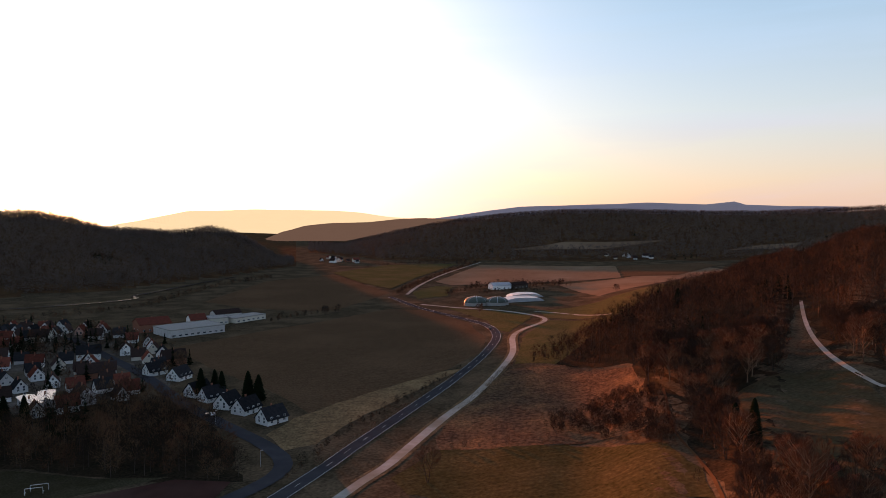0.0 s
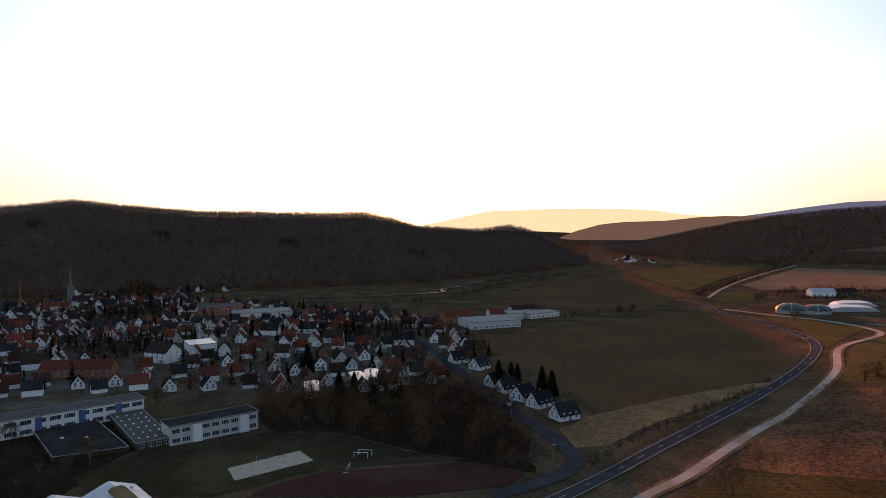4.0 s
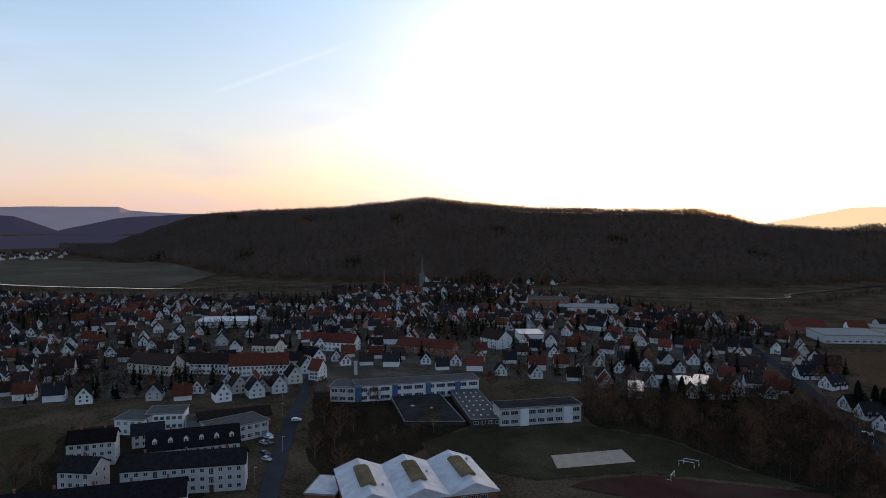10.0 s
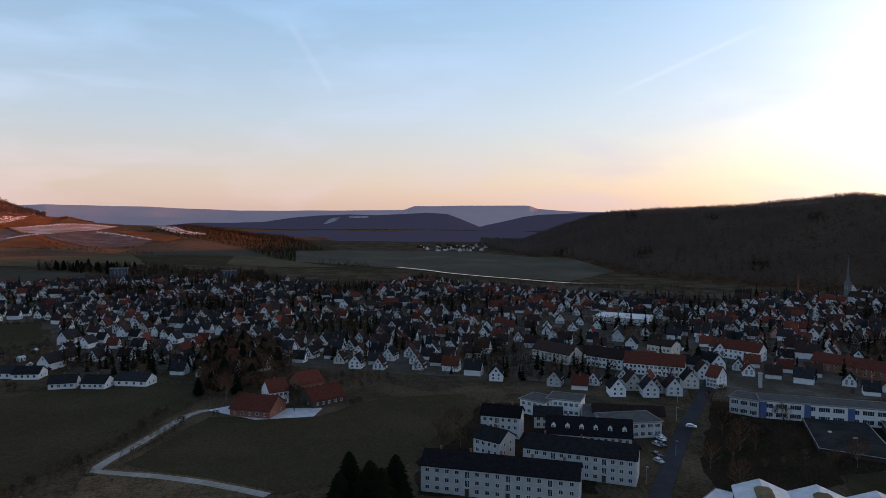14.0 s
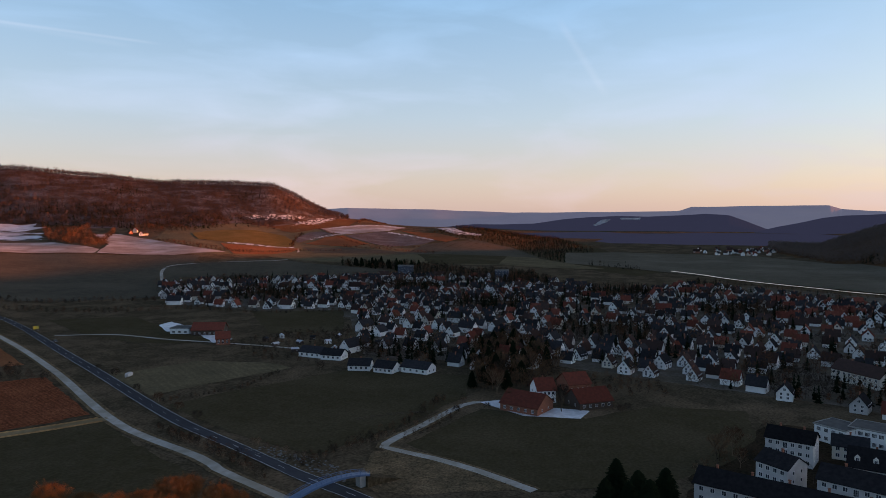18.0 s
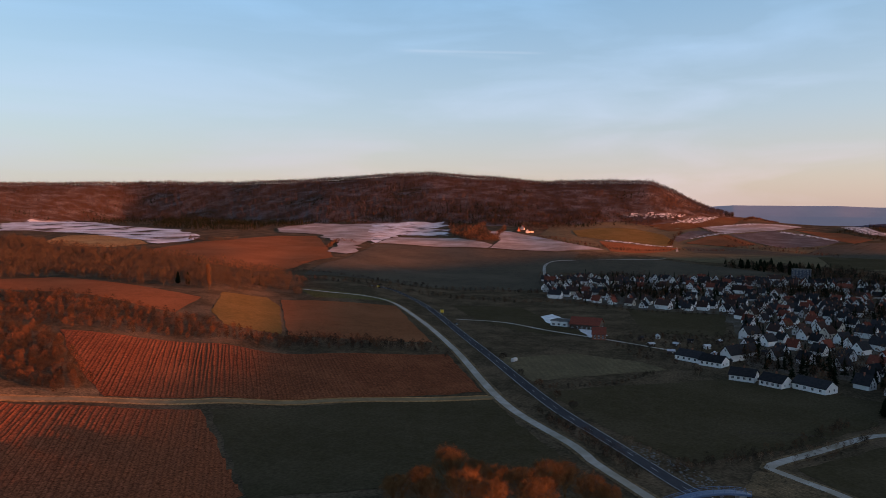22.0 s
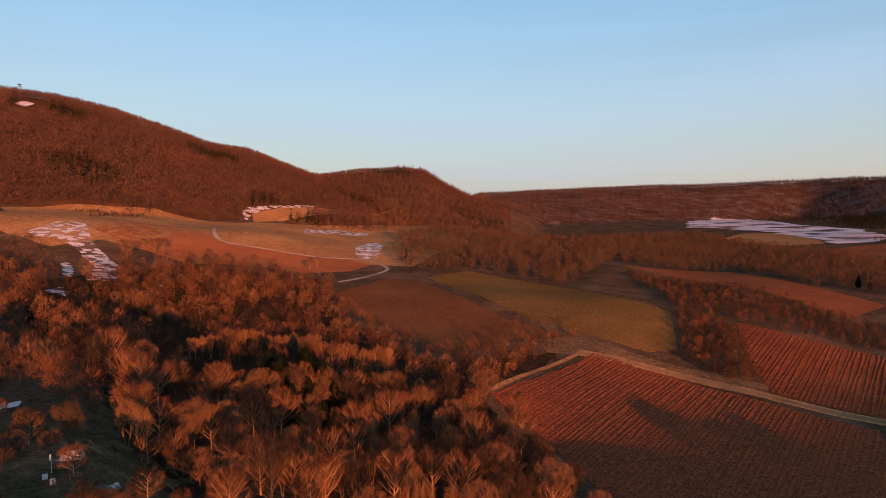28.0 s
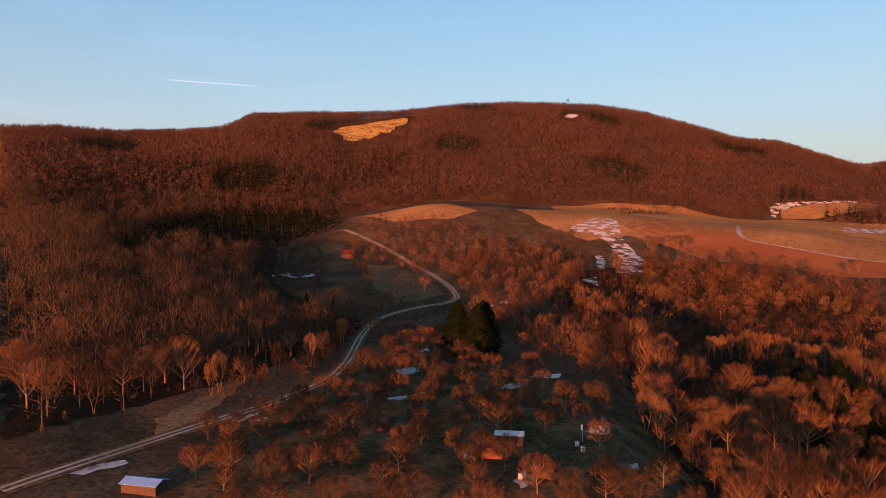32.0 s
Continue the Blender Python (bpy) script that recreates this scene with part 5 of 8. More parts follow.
flat_block("office_building", [(-264.3, 89.3), (-260.1, 100.9)], 22, 3.6, M_CREAM, M_GRAVELROOF, "low flat-roofed wing with a pale roof edge", "building", 1, 5, 2.0)
flat_block("terraced_block", [(-288.7, 69.9), (-280.3, 78.4)], 12, 6.2, M_WHITE, M_GRAVELROOF, "white flat-roofed terraced block with balconies", "apartment block", 2, 4, 1.6)
flat_block("terraced_block", [(-285.7, 81.0), (-278.8, 93.3)], 11.6, 6.7, M_WHITE, M_GRAVELROOF, "white flat-roofed terraced block", "apartment block", 2, 6, 1.6)
slab_block("long_shed", [(-271.3, 96.7), (-263.3, 123.8)], 10, 4.0, 2.6, M_BRICK, M_TILE_BROWN, "long low building with a brown roof", "building", 1, 10, 1)
slab_block("long_house", [(-356.1, 143.6), (-340.8, 170.4)], 13, 6.0, 5.0, M_WHITE, M_TILE_RED, "long white house with a red tiled roof", "building", 2, 14, 3)
slab_block("long_house", [(-377.2, 130.0), (-362.1, 144.9)], 12, 6.0, 4.5, M_WHITE, M_TILE_BROWN, "long white house with a brown tiled roof", "building", 2, 9, 2)
slab_block("long_house", [(-400.7, 104.3), (-377.5, 119.7)], 12, 6.0, 4.5, M_CREAM, M_TILE_BROWN, "long cream house with a brown tiled roof", "building", 2, 9, 2)
slab_block("long_house", [(-395.9, 213.8), (-371.9, 231.3)], 12, 6.0, 4.5, M_WHITE, M_TILE_RED, "white two-storey house with a red hipped roof", "building", 2, 10, 2)
slab_block("long_house", [(-354.6, 251.9), (-321.5, 270.2)], 12, 5.0, 4.0, M_BRICK, M_TILE_RED, "long brick house with a red roof", "building", 2, 10, 2)
slab_block("villa", [(-395.5, 173.8), (-384.4, 183.6)], 14, 8.0, 2.5, M_CREAM, M_TILE_BROWN, "large cream villa with tall windows", "villa", 2, 6, 2)
slab_block("town_house", [(-322.6, 172.9), (-317.5, 176.0)], 9, 6.0, 4.5, M_WHITE, M_TILE_RED, "tall white gabled house at the street's end", "house", 3, 3, 1)
# school
main_wing, main_len = flat_block("school_wing", [(-269.5, 168.8), (-244.1, 222.1)], 12, 7.4, M_WHITE, M_GRAVELROOF, "long white two-storey school wing with blue window bands", "school", 2, 11, 4.2, 1.9, 4)
for k in (0.0, 0.285, 0.555, 0.8):
    bm = bmesh.new()
    box(bm, 0, 2.6, -0.12, 0.1, 0.2, 7.0)
    part("facade_panel", bm, M_PANEL, main_wing, "blue panel between the window groups", pose(main_len * k, 0, 0))
flat_block("school_wing", [(-278.2, 160.1), (-269.7, 168.4)], 12, 7.0, M_GREYWALL, M_GRAVELROOF, "grey end wing of the school", "school", 2, 3, 3.0, 1.8, 3)
wing, wing_len = flat_block("school_wing", [(-200.4, 194.1), (-184.2, 225.3)], 11, 7.2, M_GREYWALL, M_GRAVELDARK, "grey school wing with white stair towers", "school", 2, 9, 3.0, 1.8, 3)
for k in (0.24, 0.78):
    bm = bmesh.new()
    box(bm, 0, 3.6, -0.7, 0.2, -1, 6.9)
    part("stair_tower", bm, M_WHITE, wing, "white rendered stair tower", pose(wing_len * k, 0, 0))
flat_block("school_hall", [(-207.5, 184.9), (-201.2, 196.0)], 48.0, 3.0, M_TIMBER, M_GRAVELROOF, "low flat school hall with rows of skylights", "school", 1, 4, 2.0, 1.4, 2, 24)


def low_hall(corners, h, label):
    """A low hall on an uneven plan, with a dark flat roof behind a thin rim."""
    t = thing("school_hall", label, "school", at=pose(*corners[0], 0))
    pts = [(x - corners[0][0], y - corners[0][1]) for x, y in corners]
    for name, z0, z1, grow, m in (("wall", -0.5, h, 1.0, M_TIMBER), ("roof", h - 0.1, h + 0.12, 1.01, M_GRAVELDARK)):
        bm = bmesh.new()
        c = Vector((sum(p[0] for p in pts) / len(pts), sum(p[1] for p in pts) / len(pts)))
        rings = [[bm.verts.new((c.x + (x - c.x) * grow, c.y + (y - c.y) * grow, z)) for x, y in pts] for z in (z0, z1)]
        bm.faces.new(rings[1])
        for a_, b_, c_, d_ in zip(rings[0], rings[0][1:] + rings[0][:1], rings[1][1:] + rings[1][:1], rings[1]):
            bm.faces.new((a_, b_, c_, d_))
        bmesh.ops.recalc_face_normals(bm, faces=list(bm.faces))
        part(name, bm, m, t)
    for p, q in zip(pts, pts[1:] + pts[:1]):
        bm = bmesh.new()
        d = Vector((q[0] - p[0], q[1] - p[1]))
        box(bm, 0, d.length, -0.15, 0.15, h + 0.1, h + 0.35)
        part("roof_rim", bm, M_CONCRETE, t, "pale concrete roof rim", pose(p[0], p[1], 0, 0, 0, math.degrees(math.atan2(d.y, d.x))))
    for p in ((0.3, 0.45), (0.62, 0.55)):
        bm = bmesh.new()
        prism(bm, [(-0.6, 0), (0.6, 0), (0.4, 0.4), (-0.4, 0.4)], -0.6, 0.6)
        at = Vector(pts[0]).lerp(Vector(pts[1]), p[0]).lerp(Vector(pts[3]).lerp(Vector(pts[2]), p[0]), p[1])
        part("skylight", bm, M_FRAME, t, "milky skylight dome", pose(at.x, at.y, h + 0.12))


low_hall([(-263.6, 183.9), (-254.5, 205.5), (-210.5, 184.0), (-226.3, 164.9)], 1.6, "low dark-roofed school hall round a yard")
bm = bmesh.new()
box(bm, -0.7, 0.7, -0.7, 0.7, -0.5, 7.0)
box(bm, -0.85, 0.85, -0.85, 0.85, 7.0, 7.4)
stack_at = [(-318, 199)][0]
st = thing("boiler_chimney", "square brick boiler chimney of the school", "chimney", at=pose(*stack_at, 0))
part("shaft", bm, M_GREYWALL, st)


def sports_hall():
    """Three bays with folded pale roofs, each with a ribbed rooflight."""
    (bl, br, fr) = [(-184.1, 107.1), (-166.1, 147.3), (-141.5, 134.2)]
    m, length = frame_of(bl, br)
    width = math.dist(br, fr)
    t = thing("sports_hall", "brick sports hall with three frosted folded roofs", "sports hall", at=m @ pose(0, -width, 0))
    bm = bmesh.new()
    box(bm, 0.4, length - 0.4, 0.4, width - 0.4, -1, 7.0)
    part("wall", bm, M_BRICK, t)
    bay = length / 3
    for i in range(3):
        x = i * bay
        bm = bmesh.new()
        prism(bm, [(x, 7.0), (x + bay, 7.0), (x + bay, 7.4), (x + bay / 2, 10.2), (x, 7.4)], -0.8, width + 0.5)
        roof = part("roof_bay", bm, M_FROST, t, "frosted pale metal roof bay")
        for k in range(9):
            y0 = width * 0.22 + k * width * 0.06
            bm = bmesh.new()
            prism(bm, [(-2.3, 0), (2.3, 0), (2.3, 0.5), (1.3, 1.1), (-1.3, 1.1), (-2.3, 0.5)], y0, y0 + width * 0.055)
            part("rooflight_panel", bm, M_DIRT, roof, "ribbed amber rooflight panel", pose(x + bay * 0.5, 0, 9.6))
        for j in range(3):
            part("window", window_mesh(2.0, 2.4, 2), None, t, at=pose(x + bay * (0.3 + 0.2 * j), 0.4, 3.8))
        bm = bmesh.new()
        cylinder(bm, 0, 0, 0, 0.9, 0.35, 0.35)
        cylinder(bm, 0, 0, 0.9, 1.1, 0.55, 0.2)
        part("roof_vent", bm, M_SHEET, t, at=pose(x + bay * 0.8, width * (0.3 + 0.25 * i), 8.2))
    hold(t.matrix_basis, length, width)
    return t


sports_hall()
flat_block("hall_annex", [(-180.4, 95.2), (-173.7, 101.2)], 14, 4.0, M_BRICK, M_FROST, "low annex with a frosted flat roof", "building", 1, 3)
# works and halls
flat_block("factory_hall", [(-531.8, 187.8), (-508.3, 222.8)], 30, 4.5, M_WHITE, M_SHEET, "large white factory hall with a pale roof", "factory", 1, 8, 2.5, 1.2, 3)
flat_block("works_hall", [(-195.7, 493.6), (-166.1, 523.3)], 30, 5.5, M_GREYWALL, M_CONCRETE, "long pale works hall by the brown field", "factory", 1, 9, 2.4, 1.2, 2)
slab_block("works_hall", [(-203.4, 554.9), (-193.0, 561.8)], 16, 4.0, 4.0, M_WHITE, M_TILE_RED, "white works hall with a red gabled roof", "factory", 1, 5, 1)
flat_block("works_hall", [(-188.8, 556.9), (-176.0, 564.2)], 18, 5.0, M_CREAM, M_CONCRETE, "small white industrial hall", "factory", 1, 4, 2.4, 1.2, 2)
slab_block("works_hall", [(-194.5, 589.7), (-176.9, 604.7)], 14, 4.0, 3.0, M_GREYWALL, M_TILE_BROWN, "grey workshop with a brown roof", "factory", 1, 5, 0)
slab_block("works_hall", [(-227.5, 516.1), (-209.2, 530.2)], 22, 6.0, 4.0, M_BRICK, M_TILE_RED, "brick works hall with a red gabled roof", "factory", 1, 5, 1)
flat_block("works_hall", [(-170.5, 565.9), (-152.9, 592.6)], 16, 4.0, M_CREAM, M_CONCRETE, "long white hall at the edge of the works", "factory", 1, 6, 2.4, 1.2, 2)
flat_block("factory_hall", [(-412.3, 472.4), (-373.8, 507.1)], 30, 4.5, M_CREAM, M_CONCRETE, "wide pale hall on the far side of town", "factory", 1, 8, 2.4, 1.2, 2)
flat_block("factory_hall", [(-448.5, 471.8), (-423.2, 498.6)], 20, 9.0, M_BRICK, M_GRAVELROOF, "red brick works building", "factory", 2, 8, 2.0, 1.4, 2)
flat_block("market_hall", [(-331.1, 339.2), (-321.2, 352.7)], 22, 5.0, M_WHITE, M_SHEET, "white flat market hall", "market hall", 1, 5, 2.4, 1.2, 2)
slab_block("white_house", [(-336.7, 307.5), (-319.9, 307.9)], 13, 6.5, 5.0, M_WHITE, M_TILE_BROWN, "big white gabled house", "house", 3, 4, 1)
flat_block("high_rise", [(-900.2, -168.6), (-902.6, -151.3)], 12, 14.0, M_SLATE, M_GRAVELROOF, "blue-grey apartment tower among conifers", "apartment tower", 5, 4, 2.0, 1.4, 2)
flat_block("high_rise", [(-937.7, -316.8), (-942.2, -295.8)], 12, 12.0, M_SLATE, M_GRAVELROOF, "blue-grey slab block half hidden by conifers", "apartment tower", 4, 5, 2.0, 1.4, 2)
# farm with red roofs
FARM = "farm buildings"
slab_block("farm_barn", [(-298.3, -53.4), (-291.8, -36.2)], 15, 3.4, 4.6, M_BRICK, M_TILE_RED, "brick barn with a big red roof", "barn", 1, 5, 0, FARM)
slab_block("farm_barn", [(-305.4, -19.1), (-315.0, -5.3)], 14, 3.4, 4.6, M_TIMBER, M_TILE_RED, "timber barn with a patched red roof", "barn", 1, 5, 0, FARM)
slab_block("farm_house", [(-312.6, -38.6), (-316.5, -30.7)], 11, 6.0, 4.5, M_WHITE, M_TILE_RED, "white farmhouse with a red roof", "farmhouse", 2, 4, 1, FARM)
slab_block("farm_barn", [(-335.0, -26.2), (-341.6, -16.2)], 13, 4.0, 4.5, M_BRICK, M_TILE_RED, "small red-roofed barn behind the yard", "barn", 1, 4, 0, FARM)
# outlying barns across the main road
slab_block("farm_barn", [(-424.8, -298.1), (-431.8, -277.0)], 14, 4.0, 4.5, M_TIMBER, M_TILE_RED, "long dark barn with a red roof", "barn", 1, 6, 0)
slab_block("farm_house", [(-399.0, -261.4), (-403.8, -253.9)], 11, 4.0, 4.0, M_BRICK, M_TILE_RED, "brick house with a red roof beside a pale yard", "house", 2, 3, 1)
flat_block("farm_shed", [(-426.3, -316.6), (-428.9, -302.8)], 12, 4.0, M_WHITE, M_GRAVELROOF, "low white shed on a pale yard", "shed", 1, 3)
patch("farmyard", [(-455, -348), (-473, -349), (-450, -315), (-420, -262), (-403, -266), (-428, -294), (-432, -324)], M_FROST, "pale frosted yard of the outlying barns", "yard", 0.3)
# white low houses along the green field
for k, ends in enumerate(([(-353.9, -149.1), (-355.6, -136.9)], [(-353.5, -133.8), (-351.4, -122.2)], [(-358.5, -119.7), (-354.2, -103.5)], [(-382.9, -193.5), (-380.5, -177.8)], [(-377.8, -176.5), (-377.2, -163.3)])):
    slab_block("bungalow", ends, 10, 3.0, 3.0, M_WHITE, M_TILE_DARK, "white bungalow with a dark roof by the field", "bungalow", 1, 4, 1, "bungalows by the field")


def biogas_tanks():
    for k, (p, r, m) in enumerate(zip([(33, 683), (53, 679)], (12.5, 11.5), (M_DOME, M_DOME))):
        t = thing("biogas_tank", "round tank under a dark green membrane dome", "tank", "biogas tanks", pose(*p, float(terrain(*p))))
        bm = bmesh.new()
        cylinder(bm, 0, 0, -1, 3.0, r, r, 32)
        part("tank_wall", bm, M_CONCRETE, t)
        bm = bmesh.new()
        bmesh.ops.create_uvsphere(bm, u_segments=32, v_segments=12, radius=1.0)
        bmesh.ops.delete(bm, geom=[v for v in bm.verts if v.co.z < -0.01], context="VERTS")
        for v in bm.verts:
            v.co = Vector((v.co.x * r, v.co.y * r, 3.0 + v.co.z * r * 0.44))
        part("membrane", bm, m, t)
        for i in range(8):
            an = math.pi * i / 4
            cut = Vector((-math.sin(an), math.cos(an), 0)) * 0.25
            bm, last = bmesh.new(), None
            for q in (math.pi / 2 * k_ / 12 for k_ in range(12)):
                c = Vector((math.cos(an) * math.cos(q) * r * 1.01, math.sin(an) * math.cos(q) * r * 1.01, 3.05 + math.sin(q) * r * 0.45))
                pair = [bm.verts.new(c - cut), bm.verts.new(c + cut)]
                if last:
                    bm.faces.new((last[0], last[1], pair[1], pair[0]))
                last = pair
            part("strap", bm, M_SHEET, t, "pale strap over the membrane")
    for k, (ends, hh) in enumerate((([(60, 690), (106, 700)], 4.5), ([(70, 735), (110, 739)], 4.0))):
        m, length = frame_of(*ends)
        t = thing("silage_heap", "long heap under white sheeting", "silage heap", "silage heaps", m)
        bm = bmesh.new()
        prism(bm, [(-0.5, -1), (length, -1), (length - 5, hh * 0.7), (length - 12, hh), (14, hh), (4, hh * 0.6)], 0, 22)
        bmesh.ops.bevel(bm, geom=list(bm.edges), offset=1.0, segments=2, affect="EDGES")
        part("sheeting", bm, M_SHEET, t)
    slab_block("farm_shed", [(59.6, 827.9), (82.8, 835.9)], 14, 5.0, 3.0, M_WHITE, M_SHEET, "white farm shed behind the tanks", "shed", 1, 4, 0)
    slab_block("farm_shed", [(86.2, 835.6), (105.5, 853.5)], 12, 4.5, 3.0, M_TIMBER, M_TILE_BROWN, "dark farm shed behind the tanks", "shed", 1, 4, 0)


biogas_tanks()


def church():
    p = [(-634, 488)][0]
    t = thing("church", "town church with a slender pointed spire", "church", at=pose(*p, float(terrain(*p)), 0, 0, 20))
    bm = bmesh.new()
    box(bm, -2.4, 2.4, -2.4, 2.4, -1, 20)
    part("tower", bm, M_STONE, t)
    bm = bmesh.new()
    cylinder(bm, 0, 0, 20, 21.5, 2.6, 1.8, 8)
    cylinder(bm, 0, 0, 21.5, 44, 1.5, 0.1, 8)
    part("spire", bm, M_STONE, t, "grey weathered spire")
    part("nave", gable_body(18, 9, 6, 5), M_GREYWALL, t, at=pose(3.2, 0, 0))
    part("roof", gable_roof(18, 9, 6, 5), M_TILE_BROWN, t, at=pose(3.2, 0, 0))
    for q in (-1.2, 1.2):
        part("window", window_mesh(0.9, 2.2, 1), None, t, at=pose(q, -2.4, 13))
    TAKEN.append((*p, 22))
    p = [(-668, 458)][0]
    t = thing("works_chimney", "slim tall works chimney", "chimney", at=pose(*p, float(terrain(*p))))
    bm = bmesh.new()
    cylinder(bm, 0, 0, -1, 24, 1.1, 0.7, 10)
    part("shaft", bm, M_BRICK, t)


church()

# the houses along the street that ends by the main road
DARK_ROWS = [(-72, 288), (-87, 303), (-98, 312), (-109, 324), (-119, 333), (-141, 367), (-159, 379)]
for k, p in enumerate(DARK_ROWS):
    h = gabled_house("detached_house", 10.5, 8.2, 2.6, 4.3, M_WHITE, M_TILE_DARK, "white detached house with an anthracite roof", "house", 2, 3, "houses by the street")
    h.matrix_basis = pose(*p, 0, 0, 0, 52 + 10 * (k % 3)) @ pose(-5.5, 0, 0)
    TAKEN.append((*p, 11))
for k, p in enumerate([(-198, 283), (-185, 319), (-188, 311)]):
    h = gabled_house("barn_house", 20, 6.5, 3.6, 0.5, M_GREYWALL, M_GLINT, "low house with a bright glinting metal roof", "house", 1, 3, "glinting roofs")
    h.matrix_basis = pose(*p, 0, 0, 0, (125, 118, 132)[k]) @ pose(-11, 0, 0)
    TAKEN.append((*p, 14))

# steep-gabled houses beside the street past the blocks
for k, p in enumerate([(-356, 198), (-337, 180), (-320, 164), (-307, 149), (-306, 137), (-319, 134), (-309, 122), (-389, 217)]):
    if any(math.dist(p, q[:2]) < 7 for q in TAKEN):
        continue
    h = gabled_house("gabled_house", 9.5, 7.4, 4.2, 4.6, (M_WHITE, M_CREAM)[k % 3 == 2], (M_TILE_DARK, M_TILE_BROWN)[k % 2], "narrow pale house with a steep dark roof", "house", 2, 3, "gabled houses by the street")
    h.matrix_basis = pose(*p, 0, 0, 0, math.degrees(math.atan2(p[1], p[0])) + 12)
    TAKEN.append((*p, 8))

# the town
TOWN = [(-136, 365), (-145, 336), (-164, 307), (-191, 277), (-225, 281), (-275, 255), (-294, 247), (-333, 220), (-345, 195), (-299, 165), (-307, 145), (-314, 121), (-339, 90), (-358, 59), (-368, 30), (-378, 8), (-410, -25), (-368, -57), (-375, -83), (-384, -110), (-368, -87), (-382, -160), (-546, -218), (-592, -248), (-566, -316), (-562, -425), (-685, -519), (-773, -480), (-867, -362), (-924, -259), (-973, -181), (-925, -97), (-819, -29), (-829, 37), (-916, 86), (-923, 179), (-886, 206), (-779, 285), (-721, 368), (-673, 486), (-621, 595), (-578, 677), (-723, 553), (-601, 587), (-479, 557), (-388, 556), (-308, 536), (-262, 533), (-206, 477), (-166, 418)]
MIXES = ((M_WHITE, M_TILE_RED, "white house with a red tiled roof"), (M_WHITE, M_TILE_DARK, "white house with a dark tiled roof"), (M_WHITE, M_TILE_BROWN, "white house with a brown tiled roof"),
         (M_CREAM, M_TILE_BROWN, "cream house with a brown tiled roof"), (M_CREAM, M_TILE_RED, "cream house with a red tiled roof"), (M_GREYWALL, M_TILE_DARK, "grey house with a dark tiled roof"),
         (M_ROSE, M_TILE_RED, "rose house with a red tiled roof"), (M_BRICK, M_TILE_BROWN, "brick house with a brown tiled roof"))
SIZES = ((7.8, 6.6, 2.8, 4.1), (9.0, 7.0, 3.6, 4.1), (7.0, 6.2, 2.6, 4.0), (13, 7.8, 4.2, 4.4))
rng = np.random.default_rng(5)
tx, ty = zip(*TOWN)
taken = np.array(TAKEN)
STREETS = [q for n_, pts, *_ in TRACKS if n_ == "street" for q in smooth_line(pts)]
sp = np.array([(q.x, q.y) for q in STREETS])
CELL = 32.0
cells, TOWN_HOUSES = {}, []
darts = np.stack([rng.uniform(min(tx), max(tx), 60000), rng.uniform(min(ty), max(ty), 60000)], 1)


def off_river(xy):
    """Places that leave the river bank beyond the town open."""
    az, r = headings(xy)
    return xy[(az < 60) | (r < np.interp(az, (60, 72.3, 76.6, 82.5, 86.6), (730, 765, 805, 875, 960)))]


darts = off_river(darts[inside(darts[:, 0], darts[:, 1], TOWN)])
for x, y in darts.tolist():
    # lanes are left open between the rows of gardens
    lane = abs((x * 0.8 + y * 0.6 + 25 * math.sin(y / 90)) % 58 - 29) < 3
    gap = 9.4 + 8.0 * (0.5 + 0.5 * math.sin(x / 61) * math.cos(y / 53))
    if lane or math.sin(x / 43 + 1) * math.sin(y / 37 + 2) > 0.56:  # groves between the quarters
        continue
    c = (int(x // CELL), int(y // CELL))
    if any(math.hypot(x - p, y - q) < gap for i in (-1, 0, 1) for j in (-1, 0, 1) for p, q in cells.get((c[0] + i, c[1] + j), ())):
        continue
    if (np.hypot(x - taken[:, 0], y - taken[:, 1]) < taken[:, 2] + 3).any() or (np.hypot(x - sp[:, 0], y - sp[:, 1]) < 11).any():
        continue
    cells.setdefault(c, []).append((x, y))
    TOWN_HOUSES.append((x, y))
TOWN_HOUSES.sort(key=lambda p: math.hypot(*p))
PROTO = {}


def house_kind(x, y):
    west = max(0.0, min(1.0, (math.degrees(math.atan2(-x, y)) - 20) / 90))
    mix = int(rng.choice(8, p=(0.28 - 0.18 * west, 0.2 + 0.38 * west, 0.24 - 0.02 * west, 0.09 - 0.05 * west, 0.06 - 0.03 * west, 0.05 - 0.02 * west, 0.04 - 0.04 * west, 0.04 - 0.04 * west)))
    size = int(rng.choice(4, p=(0.4, 0.22, 0.32, 0.06)))
    # most rows turn their gables to the valley road
    turn = math.degrees(math.atan2(y, x)) + 22 * math.sin(x / 170 + 1) + 18 * math.sin(y / 140) + (90 if rng.random() < 0.5 else 0) + rng.uniform(-8, 8)
    return mix, size, pose(x, y, float(terrain(x, y)), 0, 0, turn) @ pose(-SIZES[size][0] / 2, 0, 0)


for x, y in TOWN_HOUSES[:300]:
    mix, size, at = house_kind(x, y)
    near = math.hypot(x, y) < 430
    key = (mix, size, near)
    if key in PROTO:
        copy_thing(PROTO[key], at)
    else:
        wall, roof, label = MIXES[mix]
        PROTO[key] = gabled_house("detached_house", *SIZES[size], wall, roof, label, "house", 2, 3, "houses of the town", near)
        PROTO[key].matrix_basis = at
# the far rows of the town, too many to count
mats = [M_WHITE, M_CREAM, M_GREYWALL, M_ROSE, M_BRICK, M_TILE_RED, M_TILE_DARK, M_TILE_BROWN, M_GLASS]
verts, faces, slots = [], [], []


def add_mesh(me, at, slot):
    base = len(verts)
    verts.extend(tuple(at @ v.co) for v in me.vertices)
    for p in me.polygons:
        faces.append([base + i for i in p.vertices])
